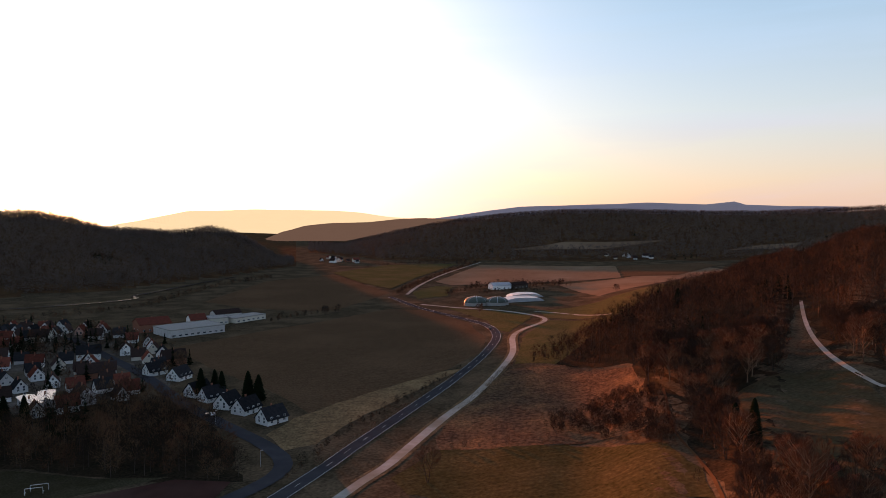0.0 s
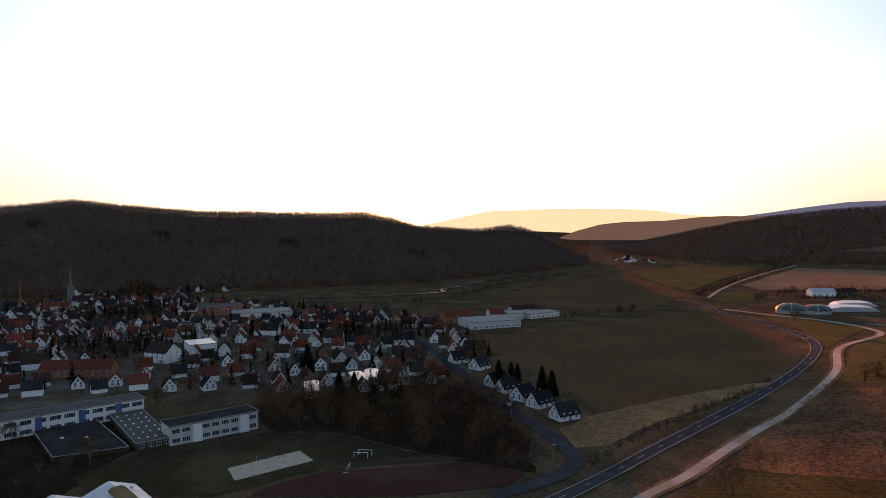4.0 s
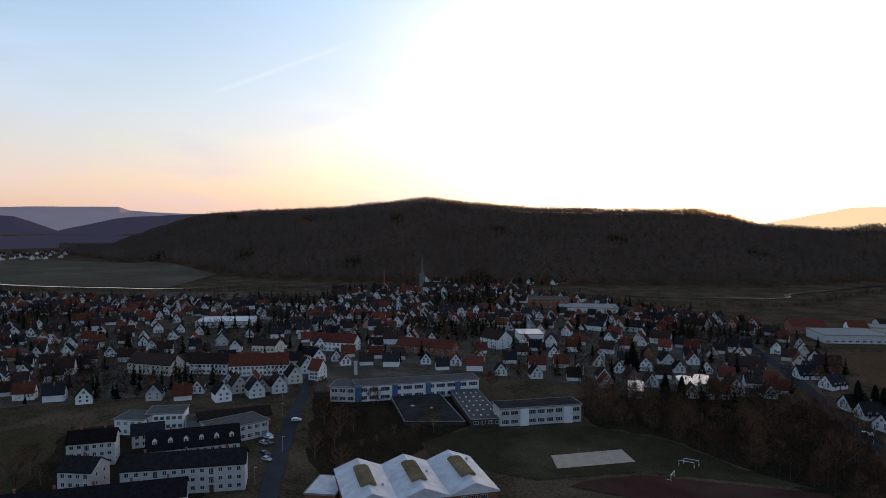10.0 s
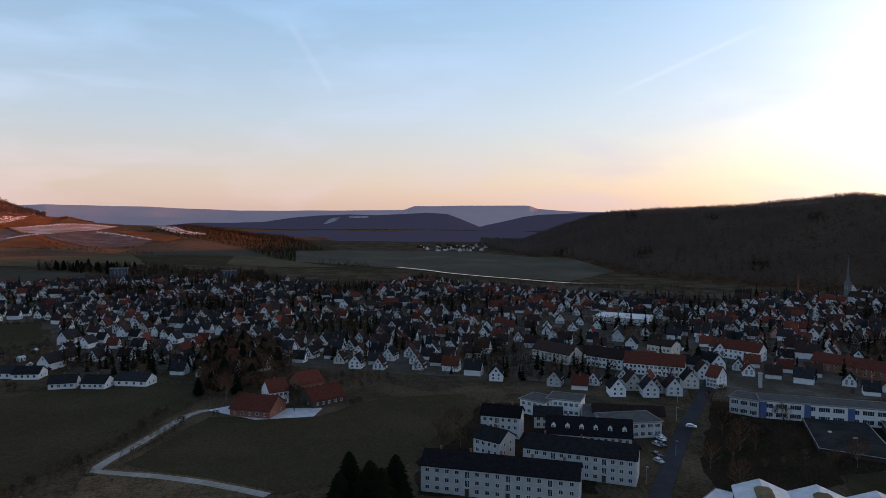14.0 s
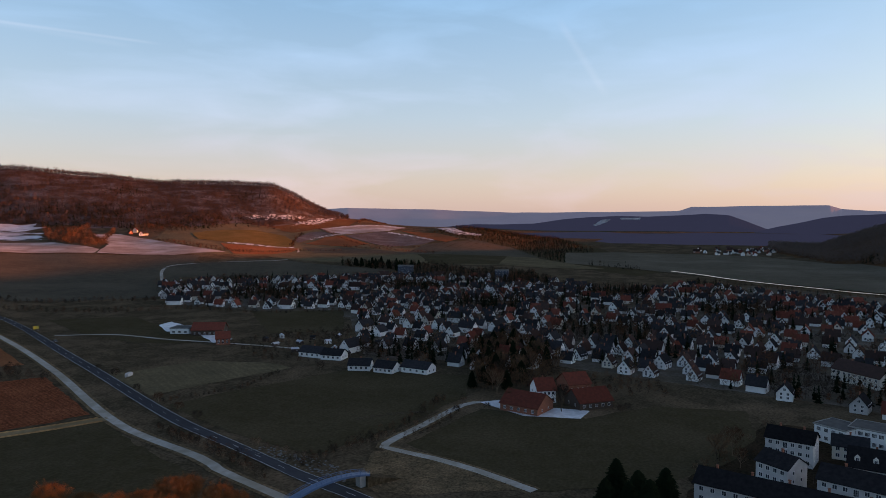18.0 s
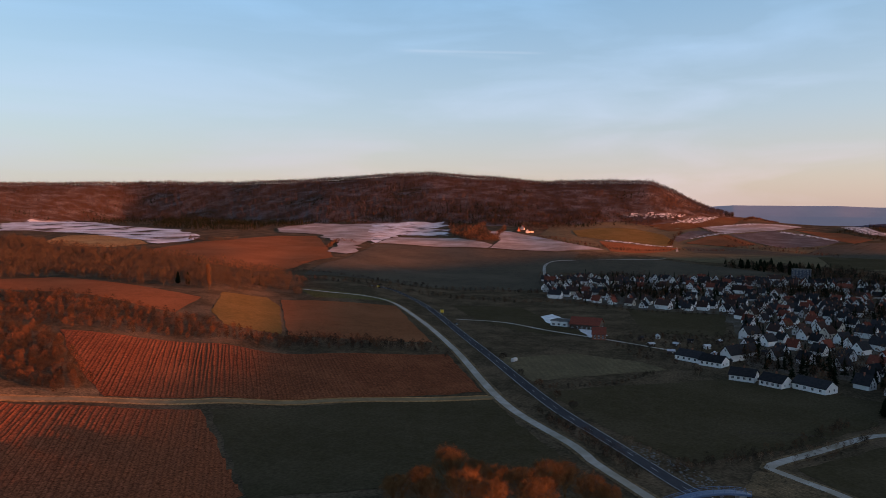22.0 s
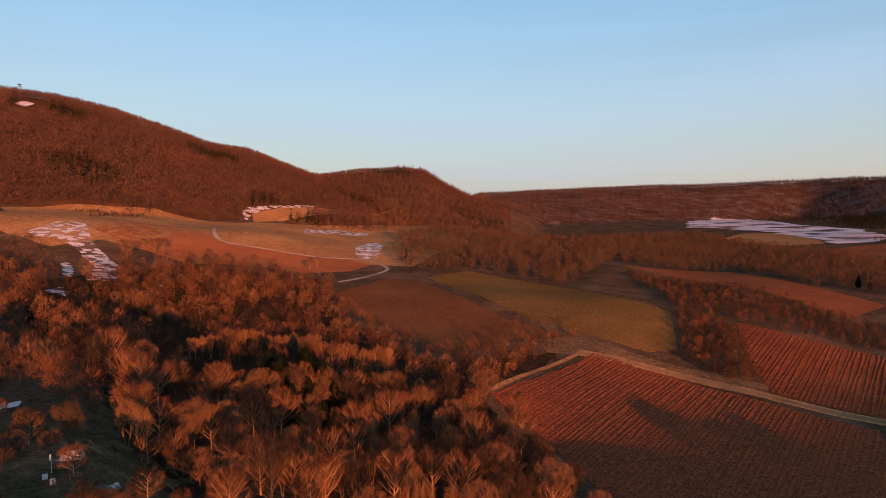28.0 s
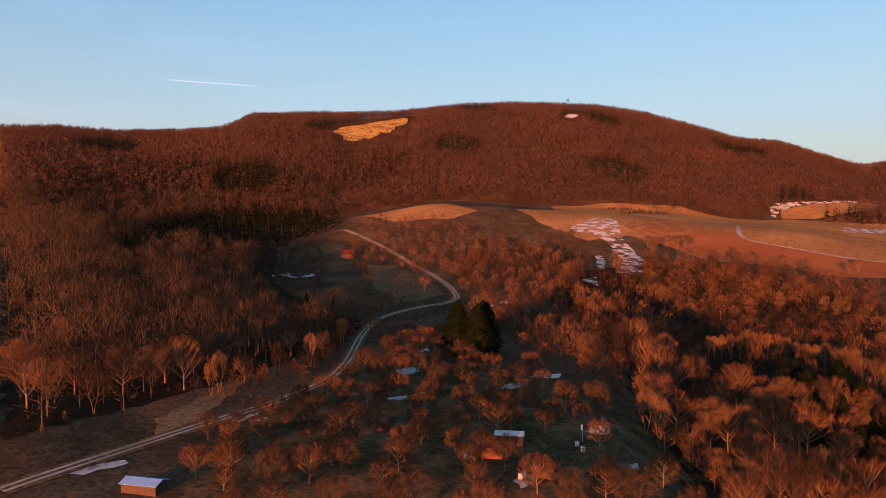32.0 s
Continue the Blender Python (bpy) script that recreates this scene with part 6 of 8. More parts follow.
        slots.append(slot)


FORMS = {}
for x, y in TOWN_HOUSES[300:]:
    mix, size, at = house_kind(x, y)
    length, depth, h, rise = SIZES[size]
    if size not in FORMS:
        bm = bmesh.new()
        for gx_ in (-0.04, length + 0.04):
            for q, z in ((-depth / 5, 1.0), (depth / 5, 1.0), (0, h + rise * 0.3)):
                box(bm, gx_ - 0.03, gx_ + 0.03, q - 0.55, q + 0.55, z, z + 1.2)
        for k in range(3):
            xx = length * (k + 0.5) / 3
            box(bm, xx - 0.6, xx + 0.6, -depth / 2 - 0.05, -depth / 2 + 0.05, 1.0, 2.3)
        FORMS[size] = (solid("body", gable_body(length, depth, h, rise)), solid("roof", gable_roof(length, depth, h, rise)), solid("panes", bm))
    wall, roof, label = MIXES[mix]
    for me, slot in zip(FORMS[size], (mats.index(wall), mats.index(roof), 8)):
        add_mesh(me, at, slot)
    add_mesh(chimney_mesh(), at @ pose(length * 0.5, 0.4, h + rise * 0.85), 4)
far_town = mesh_object("far_town_houses", verts, faces, M_WHITE)
for m in mats[1:]:
    far_town.data.materials.append(m)
far_town.data.polygons.foreach_set("material_index", slots)
tagged(far_town, "crowded rows of far white and red-roofed houses", "houses", kind="stuff")

# ---- single trees ----


def tube(verts, faces, pts, radii, sides):
    """A tapered limb along points."""
    start = len(verts)
    for i, (p, r) in enumerate(zip(pts, radii)):
        d = (pts[min(i + 1, len(pts) - 1)] - pts[max(i - 1, 0)]).normalized()
        u = d.orthogonal().normalized()
        w = d.cross(u)
        for s in range(sides):
            a = 2 * math.pi * s / sides
            verts.append(p + (u * math.cos(a) + w * math.sin(a)) * r)
        if i:
            for s in range(sides):
                k, j = start + (i - 1) * sides, (s + 1) % sides
                faces.append((k + s, k + j, k + sides + j, k + sides + s))


def bare_tree(kind, height, seed, bark, twig, label, spread=0.3, clear=0.25, twigs=1600, upright=1.2, blade=0.014, stems=1):
    """A leafless tree: tapered trunks, limbs that fork twice, and a brush of fine twigs."""
    rng = random.Random(seed)
    verts, faces, tips = [], [], []

    def jitter(k):
        return Vector((rng.uniform(-k, k), rng.uniform(-k, k), rng.uniform(-k, k)))

    def within(v):
        """Keep a branch end inside the rounded outline of the crown."""
        if upright > 3:
            return v
        mid_, side_, up_ = 0.56 * height, spread * 1.05 * height, 0.44 * height
        e = math.sqrt((v.x * v.x + v.y * v.y) / side_ ** 2 + ((v.z - mid_) / up_) ** 2)
        return v if e < 1 else Vector((v.x / e, v.y / e, mid_ + (v.z - mid_) / e)) + jitter(height * 0.015)

    for stem in range(stems):
        lean = Vector((rng.uniform(-0.06, 0.06), rng.uniform(-0.06, 0.06), 1)) if stems == 1 else Vector((0.22 * math.cos(stem * 6.28 / stems), 0.22 * math.sin(stem * 6.28 / stems), 1))
        tall = height * rng.uniform(0.88, 1.0)
        trunk = [Vector((0, 0, -0.5))] + [lean * (tall * 0.85 * k / 5) + jitter(tall * 0.012) for k in range(1, 6)]
        r0 = height * 0.015 / math.sqrt(stems)
        tube(verts, faces, trunk, [r0 * (1.25, 0.85, 0.65, 0.45, 0.28, 0.1)[i] for i in range(6)], 5)
        limbs = 17 if stems == 1 else 10
        for k in range(limbs):
            f = clear + (0.9 - clear) * (k + rng.random()) / limbs
            i = min(4, int(f * 5))
            base = trunk[i].lerp(trunk[i + 1], min(1, f * 5 - i))
            phi = k * 2.4 + rng.uniform(-0.5, 0.5)
            crown = math.sin(math.pi * (0.22 + 0.7 * (f - clear) / (0.9 - clear)))
            reach = height * spread * (0.35 + 0.75 * crown)
            out = Vector((math.cos(phi), math.sin(phi), upright * rng.uniform(0.75, 1.3))).normalized()
            end = within(base + out * reach * math.sqrt(1 + upright * upright) * 0.95)
            mid = base.lerp(end, 0.5) + jitter(reach * 0.06) - Vector((0, 0, reach * 0.05))
            tube(verts, faces, [base, mid, end], [r0 * 0.55, r0 * 0.36, r0 * 0.14], 3)
            span = (end - base).length
            for b in range(6):
                g = 0.25 + 0.7 * b / 6
                o = base.lerp(mid, g * 2) if g < 0.5 else mid.lerp(end, g * 2 - 1)
                d = (out + jitter(0.75) + Vector((0, 0, 0.25 * upright))).normalized()
                tip = within(o + d * span * rng.uniform(0.35, 0.6))
                tube(verts, faces, [o, tip], [r0 * 0.24, r0 * 0.07], 3)
                tips.append((o, tip))
                for _ in range(2):
                    q = o.lerp(tip, rng.uniform(0.35, 0.8))
                    tips.append((q, q + (d + jitter(0.8)).normalized() * span * rng.uniform(0.15, 0.3)))
            tips.append((mid, end))
        tips.append((trunk[4], trunk[5] + lean * height * 0.14))
    tv, tf = [], []
    for i in range(twigs):
        o, tip = tips[i % len(tips)]
        p = o.lerp(tip, rng.uniform(0.1, 1.0))
        d = ((tip - o).normalized() + jitter(0.95) + Vector((0, 0, 0.2 * upright))).normalized()
        away = (p - Vector((0, 0, height * 0.4))).normalized() + jitter(0.8)
        side = d.cross(away).normalized() * blade * rng.uniform(0.6, 1.3)
        p = p + jitter(height * 0.02)
        q = within(p + d * height * rng.uniform(0.05, 0.13))
        n = len(tv)
        tv += [p - side, p + side, q]
        tf.append((n, n + 1, n + 2))
    t = thing(kind, label, "tree")
    for name, v, f, m in (("trunk", verts, faces, bark), ("crown", tv, tf, twig)):
        mesh_object(name, v, f, m, t)
    return t


def conifer(height, seed, label, width=0.2):
    """A spruce: straight trunk and drooping tiers of needled boughs."""
    rng = random.Random(seed)
    verts, faces, nv, nf = [], [], [], []
    tube(verts, faces, [Vector((0, 0, -0.5)), Vector((0, 0, height * 0.5)), Vector((0, 0, height * 0.98))], [height * 0.02, height * 0.012, 0.02], 5)
    lobes = [rng.uniform(0.72, 1.15) for _ in range(24)]
    for i in range(1100):
        lvl = (i / 1100) ** 0.85
        z = height * (0.07 + 0.91 * lvl)
        phi = i * 2.39996 + rng.uniform(-0.3, 0.3)
        rad = (height * width * min(1.0, 0.5 + 3.2 * lvl) * (1.0 - lvl) ** 0.55 + 0.15) * lobes[int(phi * 1.27 + lvl * 9) % 24]
        inner, outer = rad * rng.uniform(0.1, 0.6), rad * rng.uniform(0.75, 1.12)
        droop = -0.28 * (outer - inner) + rng.uniform(-0.15, 0.15) * rad
        c, s = math.cos(phi), math.sin(phi)
        w = 0.26 * rad + 0.2
        k = len(nv)
        nv += [(c * inner - s * w, s * inner + c * w, z + rng.uniform(-0.1, 0.1)), (c * inner + s * w, s * inner - c * w, z), (c * outer, s * outer, z + droop), (c * inner, s * inner, z + 0.25 * w)]
        nf += [(k, k + 1, k + 2), (k, k + 2, k + 3), (k + 1, k + 3, k + 2)]
    t = thing("conifer", label, "tree")
    mesh_object("trunk", verts, faces, M_BARK, t)
    mesh_object("crown", nv, nf, M_PINE, t)
    return t


def plant(proto, places, seed, lo=0.8, hi=1.2, group=""):
    """Set copies of the trees at those places, turned and sized at random."""
    rng = random.Random(seed)
    for i, (x, y) in enumerate(places):
        src = proto[rng.randrange(len(proto))]
        k = rng.uniform(lo, hi)
        m = pose(x, y, float(terrain(x, y)) - 0.1, 0, 0, rng.uniform(0, 360))
        ob = copy_thing(src, m)
        ob.scale = (k * rng.uniform(0.92, 1.08), k * rng.uniform(0.92, 1.08), k)
        if group:
            ob["group"] = group
        USED.append((x, y))


USED = []
P_TALL = [bare_tree("bare_tree", 14, 100 + i, (M_BARK, M_BARK_DARK)[i % 2], (M_TWIG, M_TWIG_DARK, M_TWIG, M_TWIG_TAN)[i], "tall leafless tree with russet twigs", 0.36, 0.22, 5200, 1.1, 0.016, 1 + i % 2) for i in range(4)]
P_PALE = [bare_tree("bare_tree", 12, 120 + i, M_TWIG_PALE, M_TWIG_PALE, "slender leafless tree with pale sunlit twigs", 0.2, 0.25, 1900, 2.2, 0.016, 1 + i % 2) for i in range(3)]
P_ORCHARD = [bare_tree("fruit_tree", 5.5, 140 + i, (M_BARK_DARK, M_BARK)[i % 2], (M_TWIG_GREY, M_TWIG_DARK, M_TWIG_GREY, M_TWIG)[i % 4], "low spreading leafless fruit tree", 0.46, 0.18, 4800, 0.8, 0.013) for i in range(4)]
P_SHRUB = [bare_tree("bare_shrub", 3.6, 160 + i, M_BARK, M_TWIG, "leafless shrub with many thin stems", 0.4, 0.06, 700, 1.0, 0.014, 1) for i in range(2)]
P_WILLOW = [bare_tree("willow", 10, 170 + i, M_WILLOW, M_WILLOW, "orange-twigged bushy willow catching the sun", 0.5, 0.06, 7000, 1.2, 0.022, 4) for i in range(2)]
P_PINE = [conifer(15, 180 + i, "tall dark green spruce tree", 0.24 + 0.05 * i) for i in range(2)]
P_FIR = [conifer(17, 190 + i, "broad dark spruce tree", 0.33 + 0.05 * i) for i in range(2)]
P_POPLAR = [bare_tree("poplar", 21, 190, M_WILLOW, M_TWIG_TAN, "tall slim golden poplar between the fields", 0.05, 0.02, 4200, 6.0, 0.09, 1)]
PROTOS = P_POPLAR + P_FIR + P_TALL + P_PALE + P_ORCHARD + P_SHRUB + P_WILLOW + P_PINE


def pick_in(poly, spacing, seed, limit=1e9):
    """Jittered places inside an outline, off fields and tracks."""
    rng = np.random.default_rng(seed)
    xs, ys = zip(*poly)
    X, Y = np.meshgrid(np.arange(min(xs), max(xs), spacing), np.arange(min(ys), max(ys), spacing))
    xy = np.stack([X.ravel(), Y.ravel()], 1) + rng.uniform(-0.45, 0.45, (X.size, 2)) * spacing
    xy = xy[inside(xy[:, 0], xy[:, 1], poly)]
    xy = free_of_fields(xy)
    d = np.hypot(xy[:, :1] - WAYS[:, 0], xy[:, 1:] - WAYS[:, 1]).min(1) if len(xy) else np.zeros(0)
    xy = xy[d > 4.5]
    return xy[np.hypot(xy[:, 0], xy[:, 1]) < limit]


WAYS = np.array([(q.x, q.y) for pts in [ROAD] + [t[1] for t in TRACKS] for q in smooth_line(pts, 6.0)])
GARDEN = [(99, -92), (97, -102), (92, -114), (87, -126), (84, -135), (78, -142), (72, -135), (66, -97), (73, -83), (83, -90)]
SLOPE_WOOD = [(21, -263), (3, -225), (-18, -161), (12, -150), (41, -141), (57, -119), (70, -129), (83, -128), (115, -172), (184, -244), (227, -267), (258, -327), (239, -427), (193, -439), (128, -403), (97, -356), (45, -294), (24, -308), (-18, -345)]
NORTH_WOOD = [(155, -22), (158, -34), (166, -51), (172, -70), (180, -83), (192, -105), (213, -135), (263, -179), (305, -180), (358, -183), (460, -240), (519, -325), (575, -341), (645, -228), (629, -94)]
MID_WOOD = [(293, -262), (373, -361), (331, -384), (229, -323), (215, -357), (191, -391), (158, -425), (127, -435), (112, -386), (143, -350), (159, -299), (111, -185), (100, -146), (135, -157), (195, -192)]
ORCHARD = [(140, -63), (153, -90), (174, -123), (196, -163), (155, -146), (127, -148), (95, -135), (81, -151), (61, -117), (62, -77), (75, -65), (85, -50), (99, -34), (132, -49)]
BELT = [(155, -685), (130, -900), (0, -1060), (-262, -1246), (-288, -1162), (-300, -976), (-348, -891), (-391, -647), (-360, -550), (-261, -517), (-220, -564), (-77, -689), (-24, -497), (52, -534), (91, -493)]
HEDGE_A = [(-84, -430), (-104, -419), (-108, -359), (-98, -309), (-82, -310), (-70, -332)]
HEDGE_B = [(-75, -586), (-151, -534), (-191, -447), (-200, -393), (-228, -371), (-298, -317), (-284, -301), (-189, -361), (-120, -412), (-86, -442)]
SPUR = [(59, 376), (107, 471), (139, 519), (206, 621), (352, 850), (588, 1248), (981, 1533), (148, 229), (146, 248), (172, 320), (202, 385), (189, 372), (133, 272), (114, 228), (95, 227), (92, 241), (82, 245), (81, 267), (91, 339)]
SPUR_LOW = [(74, 203), (80, 226), (89, 236), (99, 219), (99, 195), (116, 179), (82, 126), (63, 142), (72, 175)]
SPUR_EDGE = [(38, 261), (52, 277), (65, 284), (76, 284), (85, 272), (77, 227), (72, 207), (64, 212), (51, 241)]
HOLLOWS = ([(357, -406), (341, -438), (282, -377), (219, -319), (171, -293), (158, -327), (141, -364), (116, -357), (136, -333), (153, -292), (106, -238), (95, -227), (111, -220), (150, -267), (175, -259), (225, -292), (290, -352)], [(465, -224), (480, -284), (386, -237), (287, -169), (257, -130), (334, -164)])
DARK_HOLLOW = [(452, -122), (560, -198), (584, -266), (567, -313), (526, -335), (483, -302), (478, -263), (448, -224), (396, -173), (431, -159), (377, -110)]
SCHOOL_WOOD = [(-210, 254), (-194, 282), (-176, 293), (-152, 323), (-126, 321), (-97, 284), (-76, 247), (-66, 221), (-82, 219), (-105, 222), (-127, 228), (-150, 232), (-180, 225)]
FARM_WOOD = [(-331, -75), (-416, -92), (-476, -80), (-410, -33), (-353, -32), (-333, -48), (-322, -59)]
SLOPE_SCRUB = [(438, -284), (483, -330), (472, -395), (380, -375), (282, -269), (318, -265), (295, -222), (337, -230)]
PINE_ROWS = [(-1004, -424), (-1072, -387), (-1046, -340), (-1008, -213), (-980, -142), (-920, -133), (-939, -198), (-958, -320), (-941, -393)]
RIDGE_WOOD = [(-1834, -458), (-2595, -428), (-2120, -210), (-1568, -79), (-1250, 25), (-1148, 76), (-1110, 14), (-1226, -101), (-1261, -218), (-1316, -302), (-1560, -472)]
HILL_PINES = [(720, -134), (782, -278), (699, -359), (618, -408), (562, -322), (574, -203), (599, -111)]
FOOT_PINES = [(-702, -1515), (-915, -1504), (-1081, -1260), (-1231, -1069), (-1188, -1072), (-821, -1350)]
EAST_PINES = [(748, -445), (693, -474), (701, -549), (596, -451), (620, -395)]
VERGE = [(-369, -69), (-345, -63), (-333, -43), (-335, 19), (-375, 18), (-374, -22)]
TOWER_WOOD = [(-1067, -460), (-1126, -429), (-1073, -347), (-1008, -227), (-1010, -128), (-870, -110), (-879, -169), (-886, -236), (-951, -316), (-964, -368), (-980, -418)]
WEST_WOOD = [(-144, 1222), (-91, 1327), (53, 1419), (48, 1289), (-83, 1207)]

# these floor patches put the shade under the trees into the ground colour
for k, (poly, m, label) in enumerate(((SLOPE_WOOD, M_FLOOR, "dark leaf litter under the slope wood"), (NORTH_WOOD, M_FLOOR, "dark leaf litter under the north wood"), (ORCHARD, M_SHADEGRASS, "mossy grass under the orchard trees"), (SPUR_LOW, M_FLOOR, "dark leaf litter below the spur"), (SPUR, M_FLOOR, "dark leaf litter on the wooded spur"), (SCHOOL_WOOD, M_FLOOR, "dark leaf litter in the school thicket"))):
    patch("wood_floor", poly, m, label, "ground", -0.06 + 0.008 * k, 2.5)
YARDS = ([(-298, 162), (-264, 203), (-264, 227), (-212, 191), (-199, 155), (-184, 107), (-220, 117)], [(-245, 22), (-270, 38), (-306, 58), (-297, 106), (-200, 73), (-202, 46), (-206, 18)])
# yard ground darkened to stand in for shade between the blocks
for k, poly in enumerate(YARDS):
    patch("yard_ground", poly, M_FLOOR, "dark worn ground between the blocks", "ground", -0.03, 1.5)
# the nearest slope wood, tree by tree
near_wood = pick_in(SLOPE_WOOD, 9.2, 1, 250)
kinds = np.random.default_rng(2).random(len(near_wood))
clear = ~inside(near_wood[:, 0], near_wood[:, 1], GARDEN)
plant(P_TALL, near_wood[clear & (kinds < 0.8)], 11, 0.7, 1.2, "trees of the slope wood")
plant(P_PALE, near_wood[clear & (kinds >= 0.8)], 12, 0.8, 1.15, "trees of the slope wood")
orchard = pick_in(ORCHARD, 8.0, 3)
spare = np.random.default_rng(31).random(len(orchard)) < 0.3
orchard = orchard[spare | ~inside(orchard[:, 0], orchard[:, 1], GARDEN)]
plant(P_ORCHARD, orchard, 13, 0.85, 1.4, "orchard trees")
edge_wood = pick_in(NORTH_WOOD, 11.0, 4, 195)
plant(P_TALL + P_PALE[:1], edge_wood, 14, 0.8, 1.15, "trees of the wood's edge")
spur_trees = np.concatenate([pick_in(SPUR, 8.0, 41, 345), pick_in(SPUR_LOW, 9.0, 42)])
plant(P_TALL[:2], spur_trees, 43, 0.75, 1.1, "trees of the wooded spur")
grove = smooth_line([(140, -265), (128, -284), (102, -282), (81, -279), (58, -270)], 3.5)
plant(P_PALE, [(p.x, p.y) for p in grove], 15, 0.85, 1.1, "pale grove")
plant(P_PALE, [(166, -70), (164, -67), (210, -102), (213, -137), (204, -130), (180, -104), (239, -167), (224, -47), (221, -48)], 45, 0.75, 1.1, "pale trees beside the track")
plant(P_TALL, [(171, -79), (180, -94), (201, -109), (193, -116), (267, -177), (266, -194), (311, -235), (342, -272), (283, -233), (382, -277), (296, -184), (283, -161)], 46, 0.45, 0.75, "small trees beside the track")
plant(P_TALL, [(281, -441), (273, -440), (275, -458), (262, -450), (265, -422), (262, -461), (159, -491), (159, -475)], 47, 0.6, 0.95, "round bare trees by the upper fields")
plant(P_POPLAR, [(-253, -524)], 18, 0.98, 1.02)
plant(P_PINE, [(-250, -556), (-246, -566)], 19, 0.6, 0.8)
plant(P_WILLOW, [(-109.1, -127.8), (-121.9, -132.4), (-135.8, -135.8), (-138.5, -128.6), (-133.7, -116.0), (-111.2, -117.8), (-116.9, -112.1), (-117.0, -103.2), (-137.9, -111.0), (-146.6, -109.5), (-154.2, -109.4), (-128.2, -99.0), (-145.5, -95.5), (-147.7, -92.0)], 16, 0.85, 1.15, "willows by the track")
plant(P_PINE, [(88, -223), (82, -219), (80, -229), (76, -228), (73, -235), (91, -222), (291, -167), (74, -219), (68, -227), (286, -164), (74, -203), (66, -209), (61, -216), (58, -224), (88, -220), (85, 199), (87, 191), (209, 429), (193, 423), (149, 437), (156, 498), (-106, 328), (-116, 328), (-113, 339), (-92, 323), (-86, 319), (-232, 328), (-180, 280), (-174, 284), (-335, 278), (-362, 189)], 17, 0.7, 1.05)
plant(P_FIR, [(162, -147), (156, -150), (159, -157), (167, -163)], 25, 0.85, 1.15, "spruces above the gardens")
plant(P_FIR, [(95, -237), (87, -233), (84, -244), (75, -237), (86, -224)], 26, 0.75, 1.0, "spruces in the slope wood")
plant(P_FIR, [(-201.0, -2.3), (-192.0, 3.6), (-194.7, 10.9), (-183.0, 1.2), (-182.9, -4.8), (-179.9, 6.3)], 18, 0.95, 1.15)
plant(P_TALL, [(-261, 37), (-249, 38), (-250, 31), (-260, 60), (-216, 118), (-223, 130), (-232, 144), (-255, 169), (-248, 140), (-196, 117), (-211, 168), (-244, 231), (-244, 252), (-241, 272), (-225, 273), (-287, 156), (-296, 166), (-291, 149)], 23, 0.5, 0.85)
plant(P_SHRUB, [(-214, 128), (-215, 137), (-217, 145), (-221, 156), (-250, 155), (-265, 159), (-275, 159), (-276, 181), (-245, 26), (-242, 23), (-262, 34), (-281, 46)], 24, 0.7, 1.2)
farm_trees = pick_in(FARM_WOOD, 9.0, 5)[:60]
plant(P_FIR, farm_trees[::2], 19, 0.5, 0.75, "conifers behind the farm")
plant(P_TALL, farm_trees[1::2], 29, 0.6, 0.9, "bare trees behind the farm")
plant(P_TALL, [(-105, 612), (-96, 629), (-148, 387), (-149, 370), (-206, 156), (-199, 155), (-232, 138), (-230, 147), (-248, 140), (-305, -50), (-302, -27), (182, 725), (32, 602), (-5, 213), (88, 242)], 20, 0.6, 0.9)
plant(P_ORCHARD, [(-280, -227), (-267, -205), (-314, -279), (-301, -257), (-257, -187), (-247, -171), (-312, 1), (-306, -2), (-297, -59), (-289, -71), (-351, -164)], 21, 0.6, 1.0)
for k, line_ in enumerate(([(19, 323), (28, 359), (38, 379)], [(5, 366), (-12, 318), (-25, 284), (-35, 256), (-43, 233)], [(-224, -166), (-211, -148), (-202, -130), (-195, -118)], [(-222, -131), (-217, -115), (-214, -102), (-234, -94), (-256, -85), (-284, -74), (-307, -71)], [(3, 246), (13, 246), (23, 245)], [(35, 243), (45, 254), (55, 261), (64, 253), (74, 244)])):
    plant(P_SHRUB, [(p.x, p.y) for p in smooth_line(line_, 4.0)], 30 + k, 0.5, 1.0, "roadside shrubs")

plant(P_PINE + P_FIR, pick_in(PINE_ROWS, 15.0, 6)[:30], 22, 0.55, 0.9, "conifers above the village")
# woods and hedges that nobody could count
used = np.array(USED)


def rest(xy, gap=4.0):
    return xy[np.hypot(xy[:, :1] - used[:, 0], xy[:, 1:] - used[:, 1]).min(1) > gap]


